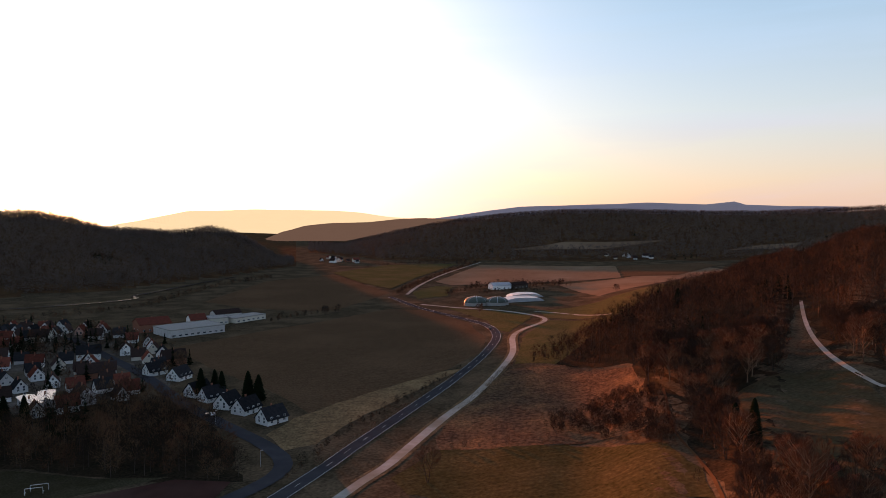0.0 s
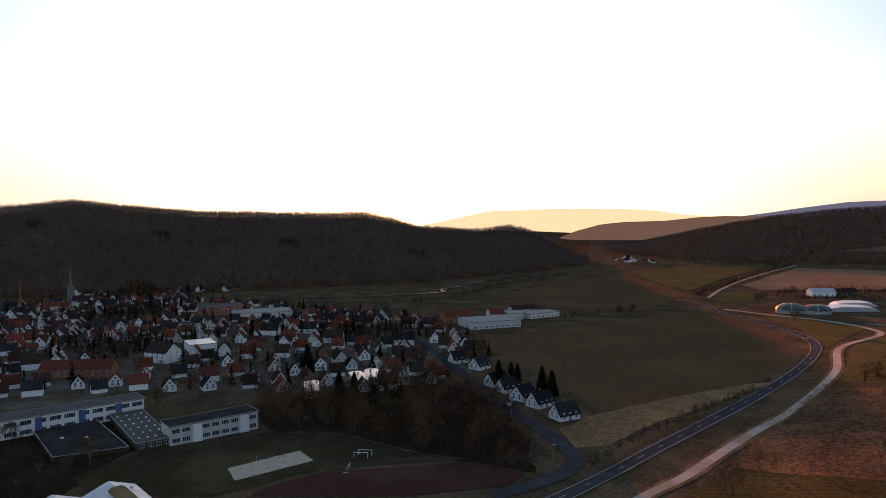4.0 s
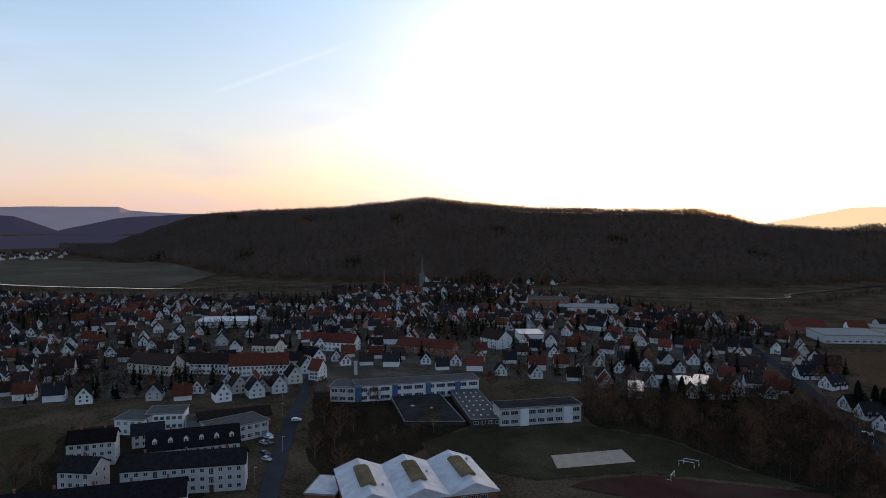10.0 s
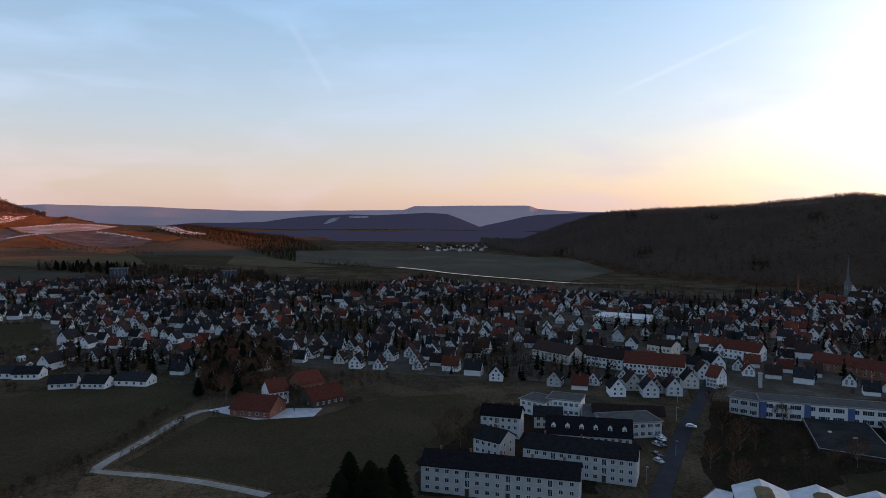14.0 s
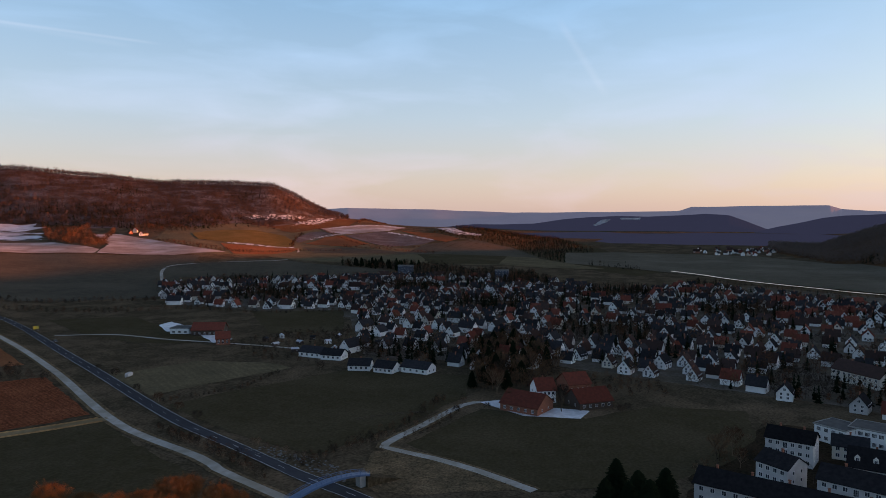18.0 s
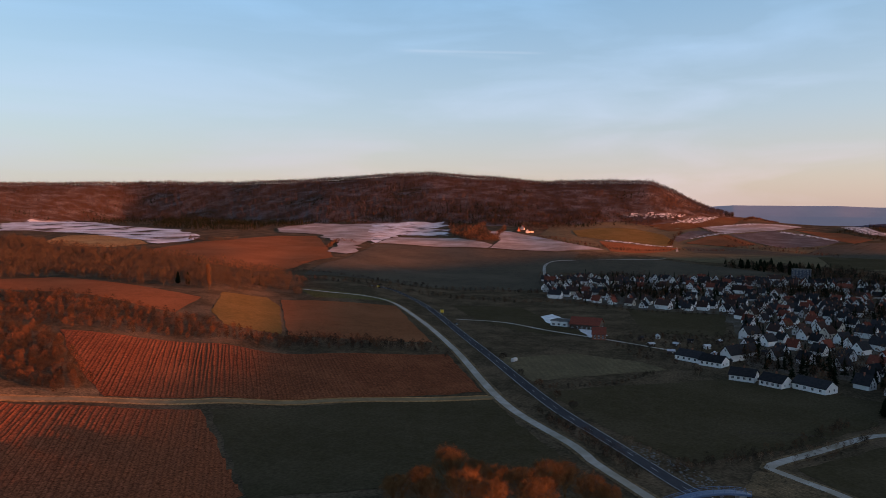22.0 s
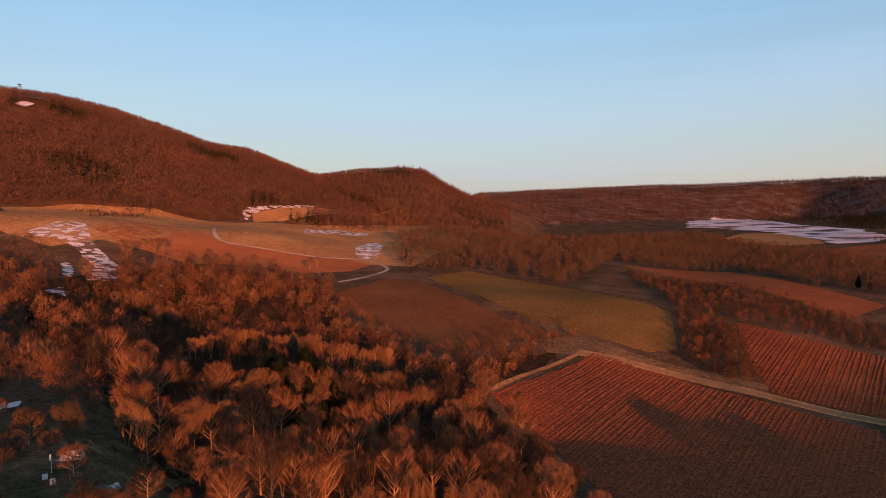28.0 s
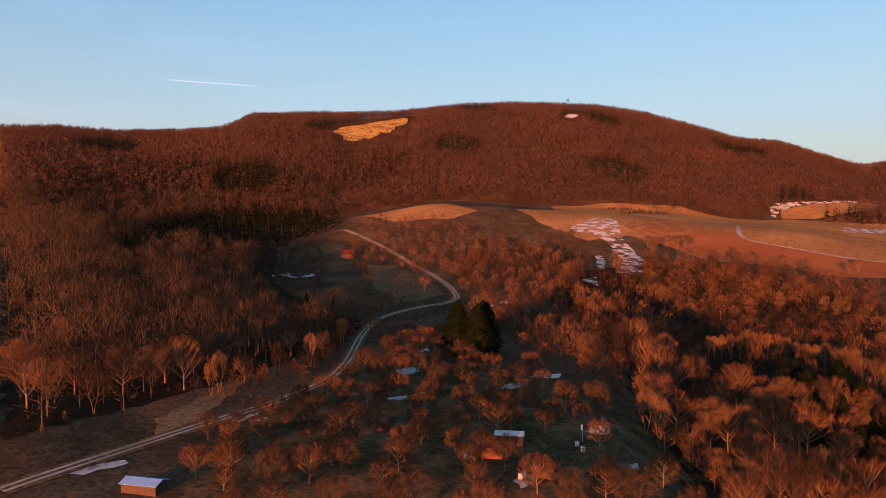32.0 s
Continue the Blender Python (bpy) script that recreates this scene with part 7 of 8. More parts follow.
STANDS = [("wood", SLOPE_WOOD, 8.0, 11, 220, 0.13, M_TWIG, "bare russet trees and brush on the slope"),
          # greyer twigs here stand in for the shade on this wood
          ("wood", NORTH_WOOD, 8.0, 15, 150, 0.15, M_TWIG_GREY, "bare wood above the orchard track"),
          ("wood", MID_WOOD, 6.5, 8, 200, 0.12, M_TWIG, "bare thicket in the slope's hollow"),
          ("wood", BELT, 9.0, 10, 150, 0.2, M_TWIG_GREY, "bare wooded belt between the fields"),
          ("hedge", HEDGE_A, 4.0, 5, 260, 0.09, M_TWIG_DARK, "bushy bare hedge between fields"),
          ("hedge", HEDGE_B, 5.0, 5, 170, 0.12, M_TWIG_DARK, "long bare hedge along the field edge"),
          # both spur stands carry their shade as a darker twig tone
          ("wood", SPUR, 7.0, 13, 120, 0.16, M_TWIG_DARK, "bare russet wood on the spur"),
          ("wood", SPUR_LOW, 5.5, 10, 170, 0.14, M_TWIG_DARK, "bare trees below the wooded spur"),
          ("wood", SCHOOL_WOOD, 5.5, 11, 170, 0.14, M_TWIG, "dense bare thicket behind the school"),
          ("wood", FARM_WOOD, 6.0, 10, 130, 0.18, M_TWIG, "bare trees behind the farm"),
          ("wood", TOWER_WOOD, 9.0, 9, 60, 0.45, M_TWIG_DARK, "dark bare trees round the tower blocks"),
          ("wood", SLOPE_SCRUB, 7.0, 7, 130, 0.14, M_TWIG, "bare scrub on the upper slope"),
          ("hedge", VERGE, 5.0, 4, 70, 0.16, M_TWIG, "bare brush beside the pasture"),
          ("hedge", WEST_WOOD, 9.0, 7, 40, 0.4, M_TWIG, "far row of bare trees")]
for k, (name, poly, spacing, tall, count, width, m, label) in enumerate(STANDS):
    xy = rest(pick_in(poly, spacing, 70 + k))
    for hole in (GARDEN, DARK_HOLLOW) + HOLLOWS:
        xy = xy[~inside(xy[:, 0], xy[:, 1], hole)]
    if poly is SLOPE_WOOD:
        low = np.hypot(xy[:, 0], xy[:, 1]) < 240
        wood("brush", xy[low], 2.4, 0.5, 90, 0.05, M_TWIG_DARK, "dark brambles under the slope wood", 260, category="brush")
        xy = xy[~low]
    if name == "wood" and len(xy) > 40:
        lumps = np.sin(xy[:, 0] / 23 + k) * np.sin(xy[:, 1] / 19)
        wood("conifer_stand", xy[lumps > 0.93], tall + 1, 0.25, 80, 0.7, M_PINE, "few dark conifers in the bare wood", 200 + k, "conifer")
        xy = xy[lumps <= 0.93]
    wood(name, xy, tall, 0.35, count, width, m, label, 100 + k, category="hedge" if name == "hedge" else "wood")
for k, (poly, tall, spacing) in enumerate(((TOWER_WOOD, 10, 16.0), (DARK_HOLLOW, 13, 9.0), (HILL_PINES, 16, 9.0), (FOOT_PINES, 13, 12.0), (EAST_PINES, 15, 10.0))):
    wood("conifer_stand", rest(pick_in(poly, spacing, 90 + k)), tall, 0.3, 40, 1.3, M_PINE, "dark pine stand among the bare forest", 190 + k, "conifer")
for k, poly in enumerate(HOLLOWS):
    wood("hedge", rest(pick_in(poly, 4.0, 96 + k)), 3.6, 0.5, 110, 0.08, M_TWIG_DARK, "dark brambles in a shaded hollow", 196 + k, category="brush")
xs, ys = zip(*SPUR_EDGE)
bank = np.stack([np.random.default_rng(88).uniform(min(xs), max(xs), 1200), np.random.default_rng(89).uniform(min(ys), max(ys), 1200)], 1)
bank = bank[inside(bank[:, 0], bank[:, 1], SPUR_EDGE)][:300]
wood("hedge", bank, 4.0, 0.4, 130, 0.09, M_TWIG_DARK, "dark bushes along a bank in the heath", 290, category="hedge")
for k, poly in enumerate(([(-1075, -1506), (-1127, -1313), (-1256, -1247), (-1344, -1089), (-1352, -1014), (-1545, -864), (-1311, -952), (-1228, -1041), (-1166, -1052), (-1150, -1141), (-1049, -1222), (-953, -1335)], [(-468, -1759), (-662, -2056), (-1048, -2683), (-965, -2263), (-757, -1633), (-936, -1538), (-1044, -1478), (-946, -1340), (-774, -1423), (-669, -1443), (-586, -1574)])):
    wood("conifer_stand", pick_in(poly, 19.0, 280 + k), 12, 0.3, 18, 2.0, M_PINE, "dark conifer belt along the ridge foot", 285 + k, "conifer")
RIDGE_FOOT = [(-1059, -1325), (-1125, -1246), (-1176, -1145), (-1221, -1051), (-1192, -926), (-1255, -888), (-1410, -889), (-1457, -934), (-1410, -1029), (-1376, -1116), (-1254, -1220), (-1199, -1327), (-1137, -1421)]
foot_wood = pick_in(RIDGE_FOOT, 11.0, 620)
pine_ = np.sin(foot_wood[:, 0] / 37) * np.sin(foot_wood[:, 1] / 31) + np.random.default_rng(621).uniform(-0.6, 0.6, len(foot_wood)) > 0.1
wood("conifer_stand", foot_wood[pine_], 12, 0.35, 40, 1.1, M_PINE, "dark spruces along the foot of the table ridge", 622, "conifer")
wood("wood", foot_wood[~pine_], 10, 0.4, 60, 0.5, M_TWIG_DARK, "dark bare trees along the foot of the table ridge", 623, category="wood")
wood("wood", pick_in([(-1124, -1126), (-1162, -1087), (-1100, -967), (-949, -815), (-935, -851), (-955, -943)], 7.0, 624), 6, 0.5, 70, 0.35, M_TWIG, "russet thicket between the snowy fields", 625, category="wood")
for k, pts in enumerate(([(-1086, -831), (-1038, -735), (-1023, -668), (-1053, -619)], [(-1305, -557), (-1300, -494), (-1279, -415), (-1247, -349)], [(-1243, -641), (-1349, -688), (-1447, -717)], [(-1766, -373), (-1738, -281)])):
    xy = np.array([(p.x, p.y) for p in smooth_line(pts, 3.5)])
    xy += np.random.default_rng(626 + k).uniform(-4, 4, xy.shape)
    wood("hedge", xy, 5, 0.45, 60, 0.35, M_TWIG_DARK, "dark hedgerow between the slope fields", 630 + k, category="hedge")
wood("wood", pick_in([(-729, -1030), (-808, -1094), (-761, -980), (-660, -857), (-622, -857)], 7.0, 640), 6, 0.5, 70, 0.35, M_TWIG_DARK, "dark thicket in a snowy gully", 641, category="wood")
wood("conifer_stand", pick_in([(-594, -1489), (-815, -1921), (-863, -1865), (-837, -1634), (-801, -1380), (-698, -1267), (-609, -1306)], 12.0, 642), 12, 0.35, 40, 1.1, M_PINE, "dark spruces above the snowy field", 643, "conifer")
for k, (pts, tall_) in enumerate((([(-261, -583), (-301, -590), (-327, -586), (-336, -550), (-330, -513)], 7), ([(-482, -1064), (-492, -998), (-554, -1043)], 6), ([(-366, -655), (-430, -657), (-460, -593), (-524, -554)], 2.5))):
    xy = np.array([(p.x, p.y) for p in smooth_line(pts, 3.0)])
    xy += np.random.default_rng(645 + k).uniform(-3, 3, xy.shape)
    wood("hedge", xy, tall_, 0.45, 90, 0.2, M_TWIG_GREY, "grey-brown hedgerow between the fields", 650 + k, category="hedge")
for k, poly in enumerate(YARDS):
    xy = rest(pick_in(poly, 5.0, 400 + k), 2.0)
    xy = xy[(np.hypot(xy[:, :1] - taken[:, 0], xy[:, 1:] - taken[:, 1]) > taken[:, 2] * 0.8 + 1).all(1)]
    wood("brush", xy, 4.0, 0.6, 170, 0.04, M_TWIG_DARK, "bare bushes and small trees between the blocks", 400 + k, category="brush")
HEATH = [f[1] for f in FIELDS if f[0] == "heath"][0]
MEADOW = [f[1] for f in FIELDS if f[0] == "meadow"][0]
ROUGH = [f[1] for f in FIELDS if f[0] == "rough_grass"][0]
for k, (poly, gap_, tall_, m, label) in enumerate(((HEATH, 1.35, 0.95, M_HEATH, "russet tufts of dead grass"), (MEADOW, 1.2, 0.35, M_MEADOW, "tufty grass of the meadow"), (ROUGH, 1.5, 0.6, M_VERGE, "pale tufts of dry grass"))):
    xs, ys = zip(*poly)
    X, Y = np.meshgrid(np.arange(min(xs), max(xs), gap_), np.arange(min(ys), max(ys), gap_))
    xy = np.stack([X.ravel(), Y.ravel()], 1) + np.random.default_rng(k).uniform(-0.5, 0.5, (X.size, 2)) * gap_ * 2
    xy = xy[inside(xy[:, 0], xy[:, 1], poly)]
    wood("grass_tufts", xy, tall_, 0.5, 12, 0.1, m, label, 210 + k, category="grass")
STONES = [(-215, -131), (-222, -125), (-215, -100), (-205, -86), (-196, -84), (-204, -102)]
rng_s = np.random.default_rng(77)
sv, sf = [], []
xs, ys = zip(*STONES)
for x, y in np.stack([rng_s.uniform(min(xs), max(xs), 500), rng_s.uniform(min(ys), max(ys), 500)], 1).tolist():
    if not inside(np.array([x]), np.array([y]), STONES)[0] or len(sf) > 12000:
        continue
    z, r_ = lift(x, y), rng_s.uniform(0.25, 0.7)
    b_ = len(sv)
    sv.extend((x + r_ * dx * rng_s.uniform(0.7, 1.2), y + r_ * dy * rng_s.uniform(0.7, 1.2), z + r_ * dz) for dx, dy, dz in ((1, 0, 0.1), (0, 1, 0), (-1, 0, 0.1), (0, -1, 0), (0.2, 0.1, 0.7), (0, 0, -0.4)))
    sf.extend((b_ + i, b_ + (i + 1) % 4, b_ + 4) for i in range(4))
tagged(mesh_object("loose_stones", sv, sf, M_STONE), "pale loose stones on the road bank", "stones", kind="stuff")
spur_wood = pick_in(RIDGE_WOOD, 10.0, 95)
spur_wood = spur_wood[np.hypot(spur_wood[:, 0], spur_wood[:, 1]) < 2200]
# three in four are near-black evergreens, put in for the spur's shade
wood("wood", spur_wood[::4], 9, 0.3, 36, 0.7, M_TWIG_DARK, "bare trees among the dark spur wood", 195, category="wood")
wood("conifer_stand", np.delete(spur_wood, np.s_[::4], 0), 9, 0.35, 40, 0.9, M_PINE, "evergreens on the spur, added in place of its shade", 194, "conifer")
for k, (pts, tall) in enumerate((([(-54, 784), (-30, 920), (5, 1100), (68, 1358)], 6), ([(-381, -593), (-412, -568), (-471, -549), (-528, -507), (-573, -441)], 5), ([(-422, -531), (-471, -492), (-498, -424), (-538, -382), (-535, -321), (-570, -238)], 5), ([(-372, 542), (-327, 614), (-293, 681), (-287, 853), (-252, 1009)], 6), ([(-954, 110), (-857, 199), (-779, 285), (-748, 382)], 5), ([(4, 783), (46, 849), (102, 854), (164, 926)], 5), ([(-144, 576), (-122, 609), (-96, 635)], 5), ([(-22, -359), (0, -345), (15, -276)], 4), ([(368, -534), (383, -588), (369, -611)], 4), ([(-620, -884), (-699, -963), (-710, -930)], 5), ([(-1022, -1014), (-1003, -934), (-974, -845)], 6), ([(-1305, -993), (-1407, -937), (-1485, -868), (-1573, -766)], 9), ([(-1744, -702), (-4525, -1572), (-4607, -1313)], 6), ([(-1093, -809), (-1065, -710), (-1070, -627), (-1195, -606), (-1249, -538)], 4), ([(-1502, -775), (-1549, -725), (-1340, -527), (-1359, -411)], 4), ([(-1195, -1079), (-964, -916), (-932, -833), (-1159, -983)], 10))):
    xy = np.array([(p.x, p.y) for p in smooth_line(pts, 3.0)])
    xy += np.random.default_rng(k).uniform(-3, 3, xy.shape)
    wood("hedge", xy, tall, 0.4, 60, 0.3, M_TWIG, "thin bare hedgerow across the valley", 130 + k, category="hedge")
town_trees = rest(np.array([(x + dx, y + dy) for (x, y), dx, dy in zip(TOWN_HOUSES, np.random.default_rng(8).uniform(-11, 11, 3000), np.random.default_rng(9).uniform(-11, 11, 3000))]))
hp = np.array(TOWN_HOUSES)
near_house = np.array([np.hypot(hp[:, 0] - x, hp[:, 1] - y).min() for x, y in town_trees])
town_trees = town_trees[near_house > 6.5]
wood("garden_trees", town_trees[::2], 8, 0.45, 90, 0.18, M_TWIG, "bare garden trees between the houses", 150, category="trees")
wood("garden_trees", town_trees[1::2], 5, 0.4, 70, 0.18, M_TWIG_DARK, "bare garden shrubs between the houses", 151, category="trees")
wood("garden_conifers", town_trees[::4] + 3, 8, 0.4, 130, 1.0, M_PINE, "dark conifers in the town gardens", 152, "conifer", "trees")
thick = off_river(pick_in(TOWN, 10.5, 155))
thick = thick[[np.hypot(hp[:, 0] - x, hp[:, 1] - y).min() > 6.0 for x, y in thick]]
thick = thick[(np.hypot(thick[:, :1] - taken[:, 0], thick[:, 1:] - taken[:, 1]) > taken[:, 2] * 0.9 + 1).all(1)]
kind_ = np.random.default_rng(156).random(len(thick)) + 0.25 * np.sin(thick[:, 0] / 47) * np.sin(thick[:, 1] / 39)
wood("garden_trees", thick[(kind_ > 0.4) & (kind_ < 0.87)], 7.5, 0.5, 80, 0.34, M_TWIG, "bare trees and bushes crowding the town gardens", 156, category="trees")
wood("garden_conifers", thick[kind_ >= 0.87], 10, 0.35, 130, 1.1, M_PINE, "tall dark conifers among the houses", 157, "conifer", "trees")
for k, (pts, tall_, w_) in enumerate((([(406, -573), (401, -590), (382, -588)], 3.0, 10.0), ([(375, -581), (374, -600), (365, -609)], 3.5, 10.0), ([(162, -66), (178, -85), (192, -106), (215, -136), (264, -183), (285, -215)], 4.0, 16.0), ([(17, 402), (-12, 334), (-35, 281), (-48, 243), (-53, 221)], 2.4, 5.0), ([(-234, -181), (-220, -150), (-211, -128), (-210, -113), (-207, -98)], 2.0, 4.0), ([(66, 158), (71, 179), (74, 197), (75, 218), (82, 248)], 3.5, 9.0), ([(56, 386), (77, 431), (101, 463), (122, 486), (139, 503)], 6, 12.0), ([(32, 849), (69, 877), (114, 893), (153, 867)], 6, 16.0), ([(43, 791), (77, 806), (117, 812)], 4, 10.0), ([(-222, -164), (-207, -143), (-202, -130), (-193, -116), (-188, -106)], 3.5, 6.0), ([(-231, -86), (-248, -81), (-278, -75), (-310, -69)], 3.0, 8.0), ([(-228, -367), (-253, -347), (-275, -321), (-288, -281)], 4.5, 12.0), ([(39, -276), (32, -301), (23, -335), (9, -363), (-10, -372)], 5.0, 22.0), ([(34, -259), (22, -287), (6, -324), (-12, -351)], 4.0, 14.0), ([(-414, -243), (-430, -227), (-445, -209), (-462, -186), (-458, -164)], 3.0, 26.0), ([(-390, -218), (-393, -192), (-405, -175), (-426, -164)], 2.5, 24.0), ([(154, -67), (161, -75), (166, -84), (174, -95), (185, -111), (214, -139), (254, -181)], 3.5, 12.0), ([(137, -68), (151, -87), (168, -110), (185, -133), (235, -186), (248, -218)], 2.2, 10.0))):
    xy = np.array([(p.x, p.y) for p in smooth_line(pts, 1.6)])
    xy += np.random.default_rng(300 + k).uniform(-0.5, 0.5, xy.shape) * w_
    xy = xy[np.hypot(xy[:, :1] - WAYS[:, 0], xy[:, 1:] - WAYS[:, 1]).min(1) > 4.6]
    wood("brush", xy, tall_, 0.5, 90, 0.09 if k not in (0, 1, 6, 7, 8) else 0.2, M_TWIG_DARK, "dark bare bushes along a field edge", 300 + k, category="brush")
groves = off_river(pick_in(TOWN, 6.5, 159))
groves = groves[np.sin(groves[:, 0] / 43 + 1) * np.sin(groves[:, 1] / 37 + 2) > 0.42]
groves = groves[[np.hypot(hp[:, 0] - x, hp[:, 1] - y).min() > 5.0 for x, y in groves]]
groves = groves[(np.hypot(groves[:, :1] - taken[:, 0], groves[:, 1:] - taken[:, 1]) > taken[:, 2] * 0.9 + 1).all(1)]
spruce = np.random.default_rng(160).random(len(groves)) < 0.3
wood("grove", groves[~spruce], 8.5, 0.4, 90, 0.2, M_TWIG_DARK, "dark bare groves between the town's quarters", 161, category="trees")
wood("garden_conifers", groves[spruce], 9.5, 0.3, 130, 1.0, M_PINE, "dark conifers in the town's groves", 162, "conifer", "trees")
straw_hedge = pick_in([(302, -737), (275, -804), (247, -957), (215, -1060), (175, -1068), (152, -929), (174, -806), (234, -774), (267, -763)], 8.0, 680)
wood("wood", straw_hedge, 7, 0.45, 110, 0.16, M_TWIG, "bare trees between straw field and meadow", 681, category="wood")
for k, (pts, tall_) in enumerate((([(-229, -172), (-220, -156), (-210, -137), (-200, -120)], 3.2), ([(-211, -103), (-225, -100), (-233, -97), (-257, -89), (-305, -82)], 3.5), ([(-266, -203), (-284, -193), (-298, -185), (-336, -182)], 2.0))):
    xy = np.array([(p.x, p.y) for p in smooth_line(pts, 1.5)])
    xy += np.random.default_rng(660 + k).uniform(-2.2, 2.2, xy.shape)
    xy = xy[np.hypot(xy[:, :1] - WAYS[:, 0], xy[:, 1:] - WAYS[:, 1]).min(1) > 4.4]
    wood("brush", xy, tall_, 0.5, 120, 0.07, M_TWIG_DARK, "dark bare bushes beside road and stream", 665 + k, category="brush")
allot = pick_in([(-400, -249), (-458, -237), (-488, -204), (-391, -156), (-365, -170), (-361, -206)], 6.0, 670)
allot = allot[[np.hypot(hp[:, 0] - x, hp[:, 1] - y).min() > 6.0 for x, y in allot]]
allot = allot[(np.hypot(allot[:, :1] - taken[:, 0], allot[:, 1:] - taken[:, 1]) > taken[:, 2] * 0.9 + 1).all(1)]
wood("brush", allot, 3.2, 0.5, 90, 0.12, M_TWIG_DARK, "bare bushes and fruit trees of the allotments", 671, category="brush")
bushes = polar_scatter(-33, 262, 115, 420, 14, 153)
bushes = free_of_fields(bushes)
az, r = headings(bushes)
bushes = bushes[(r < 300) & ((az > 178) | (az < -4)) & (np.hypot(bushes[:, :1] - WAYS[:, 0], bushes[:, 1:] - WAYS[:, 1]).min(1) > 4)]
wood("brush", bushes, 1.6, 0.5, 60, 0.06, M_TWIG, "scattered low bare brush and brambles", 154, category="brush")
for p in PROTOS:
    for c in p.children:
        bpy.data.objects.remove(c)
    bpy.data.objects.remove(p)

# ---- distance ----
# distance haze is put into the pale base and a faint glow
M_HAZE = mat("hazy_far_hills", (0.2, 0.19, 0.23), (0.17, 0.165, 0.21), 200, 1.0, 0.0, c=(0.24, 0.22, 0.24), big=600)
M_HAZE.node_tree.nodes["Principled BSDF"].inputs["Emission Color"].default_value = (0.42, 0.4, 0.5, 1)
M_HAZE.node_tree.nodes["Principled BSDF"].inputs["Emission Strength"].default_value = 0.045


# warm emission imitates sunset haze hanging before these hills
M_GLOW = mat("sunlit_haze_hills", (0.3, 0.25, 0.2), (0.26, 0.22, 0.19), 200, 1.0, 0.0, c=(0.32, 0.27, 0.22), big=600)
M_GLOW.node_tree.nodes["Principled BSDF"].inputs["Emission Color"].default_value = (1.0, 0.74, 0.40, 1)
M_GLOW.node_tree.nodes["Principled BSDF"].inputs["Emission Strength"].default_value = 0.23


# brown emission on a near-black base imitates haze over the ridge
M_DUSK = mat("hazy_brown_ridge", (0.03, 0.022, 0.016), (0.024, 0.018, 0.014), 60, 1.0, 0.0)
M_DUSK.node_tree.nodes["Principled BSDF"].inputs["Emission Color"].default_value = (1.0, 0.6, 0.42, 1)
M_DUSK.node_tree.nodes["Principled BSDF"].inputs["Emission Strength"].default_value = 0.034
# near-black base stands in for evening shade, blue emission for haze
M_BLUEHAZE = mat("blue_haze_far_forest", (0.006, 0.007, 0.012), (0.004, 0.005, 0.009), 40, 1.0, 0.0)
M_BLUEHAZE.node_tree.nodes["Principled BSDF"].inputs["Emission Color"].default_value = (0.5, 0.55, 1.0, 1)
M_BLUEHAZE.node_tree.nodes["Principled BSDF"].inputs["Emission Strength"].default_value = 0.014
M_FARSNOW = mat("far_shaded_snow", (0.55, 0.55, 0.6), (0.3, 0.3, 0.34), 30, 0.9, 0.0)


def far_ridge(points, distance, label, material=None):
    """A far ridge: a slope that rises to its skyline and falls behind it."""
    pts = sorted(points)
    az = np.arange(pts[0][0], pts[-1][0], 0.25)
    el = np.interp(az, *zip(*pts))
    verts, faces = [], []
    for i, (a, e) in enumerate(zip(np.radians(az), el)):
        top = EYE + distance * math.tan(radians(e)) + 1.2 * math.sin(i * 0.31) * math.sin(i * 0.073)
        for k, z in ((0.9, -20.0), (0.95, top * 0.55), (1.0, top), (1.02, -20.0)):
            verts.append((-distance * k * math.sin(a), distance * k * math.cos(a), z))
        if i:
            for j in range(3):
                faces.append((4 * i - 4 + j, 4 * i + j, 4 * i + j + 1, 4 * i - 3 + j))
    ob = mesh_object("backdrop", verts, faces, material or M_HAZE)
    for p in ob.data.polygons:
        p.use_smooth = False
    tagged(ob, label, "hills", kind="structure")


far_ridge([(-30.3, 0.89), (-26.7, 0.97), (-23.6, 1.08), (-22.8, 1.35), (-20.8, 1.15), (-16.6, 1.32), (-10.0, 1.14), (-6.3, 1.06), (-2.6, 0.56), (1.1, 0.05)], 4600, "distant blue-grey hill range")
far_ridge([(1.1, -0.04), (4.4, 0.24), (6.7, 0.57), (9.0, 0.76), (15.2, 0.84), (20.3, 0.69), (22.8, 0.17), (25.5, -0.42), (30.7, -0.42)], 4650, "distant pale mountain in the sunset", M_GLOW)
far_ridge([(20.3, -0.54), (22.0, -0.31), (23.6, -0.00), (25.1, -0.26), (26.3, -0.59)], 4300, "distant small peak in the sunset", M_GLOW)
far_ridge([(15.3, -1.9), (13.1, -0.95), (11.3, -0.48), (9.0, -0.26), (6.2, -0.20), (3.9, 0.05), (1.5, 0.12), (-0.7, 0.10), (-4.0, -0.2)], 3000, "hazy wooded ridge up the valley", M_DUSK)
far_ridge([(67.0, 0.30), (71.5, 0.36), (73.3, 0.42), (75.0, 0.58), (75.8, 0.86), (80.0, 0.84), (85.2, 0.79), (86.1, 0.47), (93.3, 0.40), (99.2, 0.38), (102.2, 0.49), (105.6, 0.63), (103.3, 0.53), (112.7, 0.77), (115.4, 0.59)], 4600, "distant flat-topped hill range")
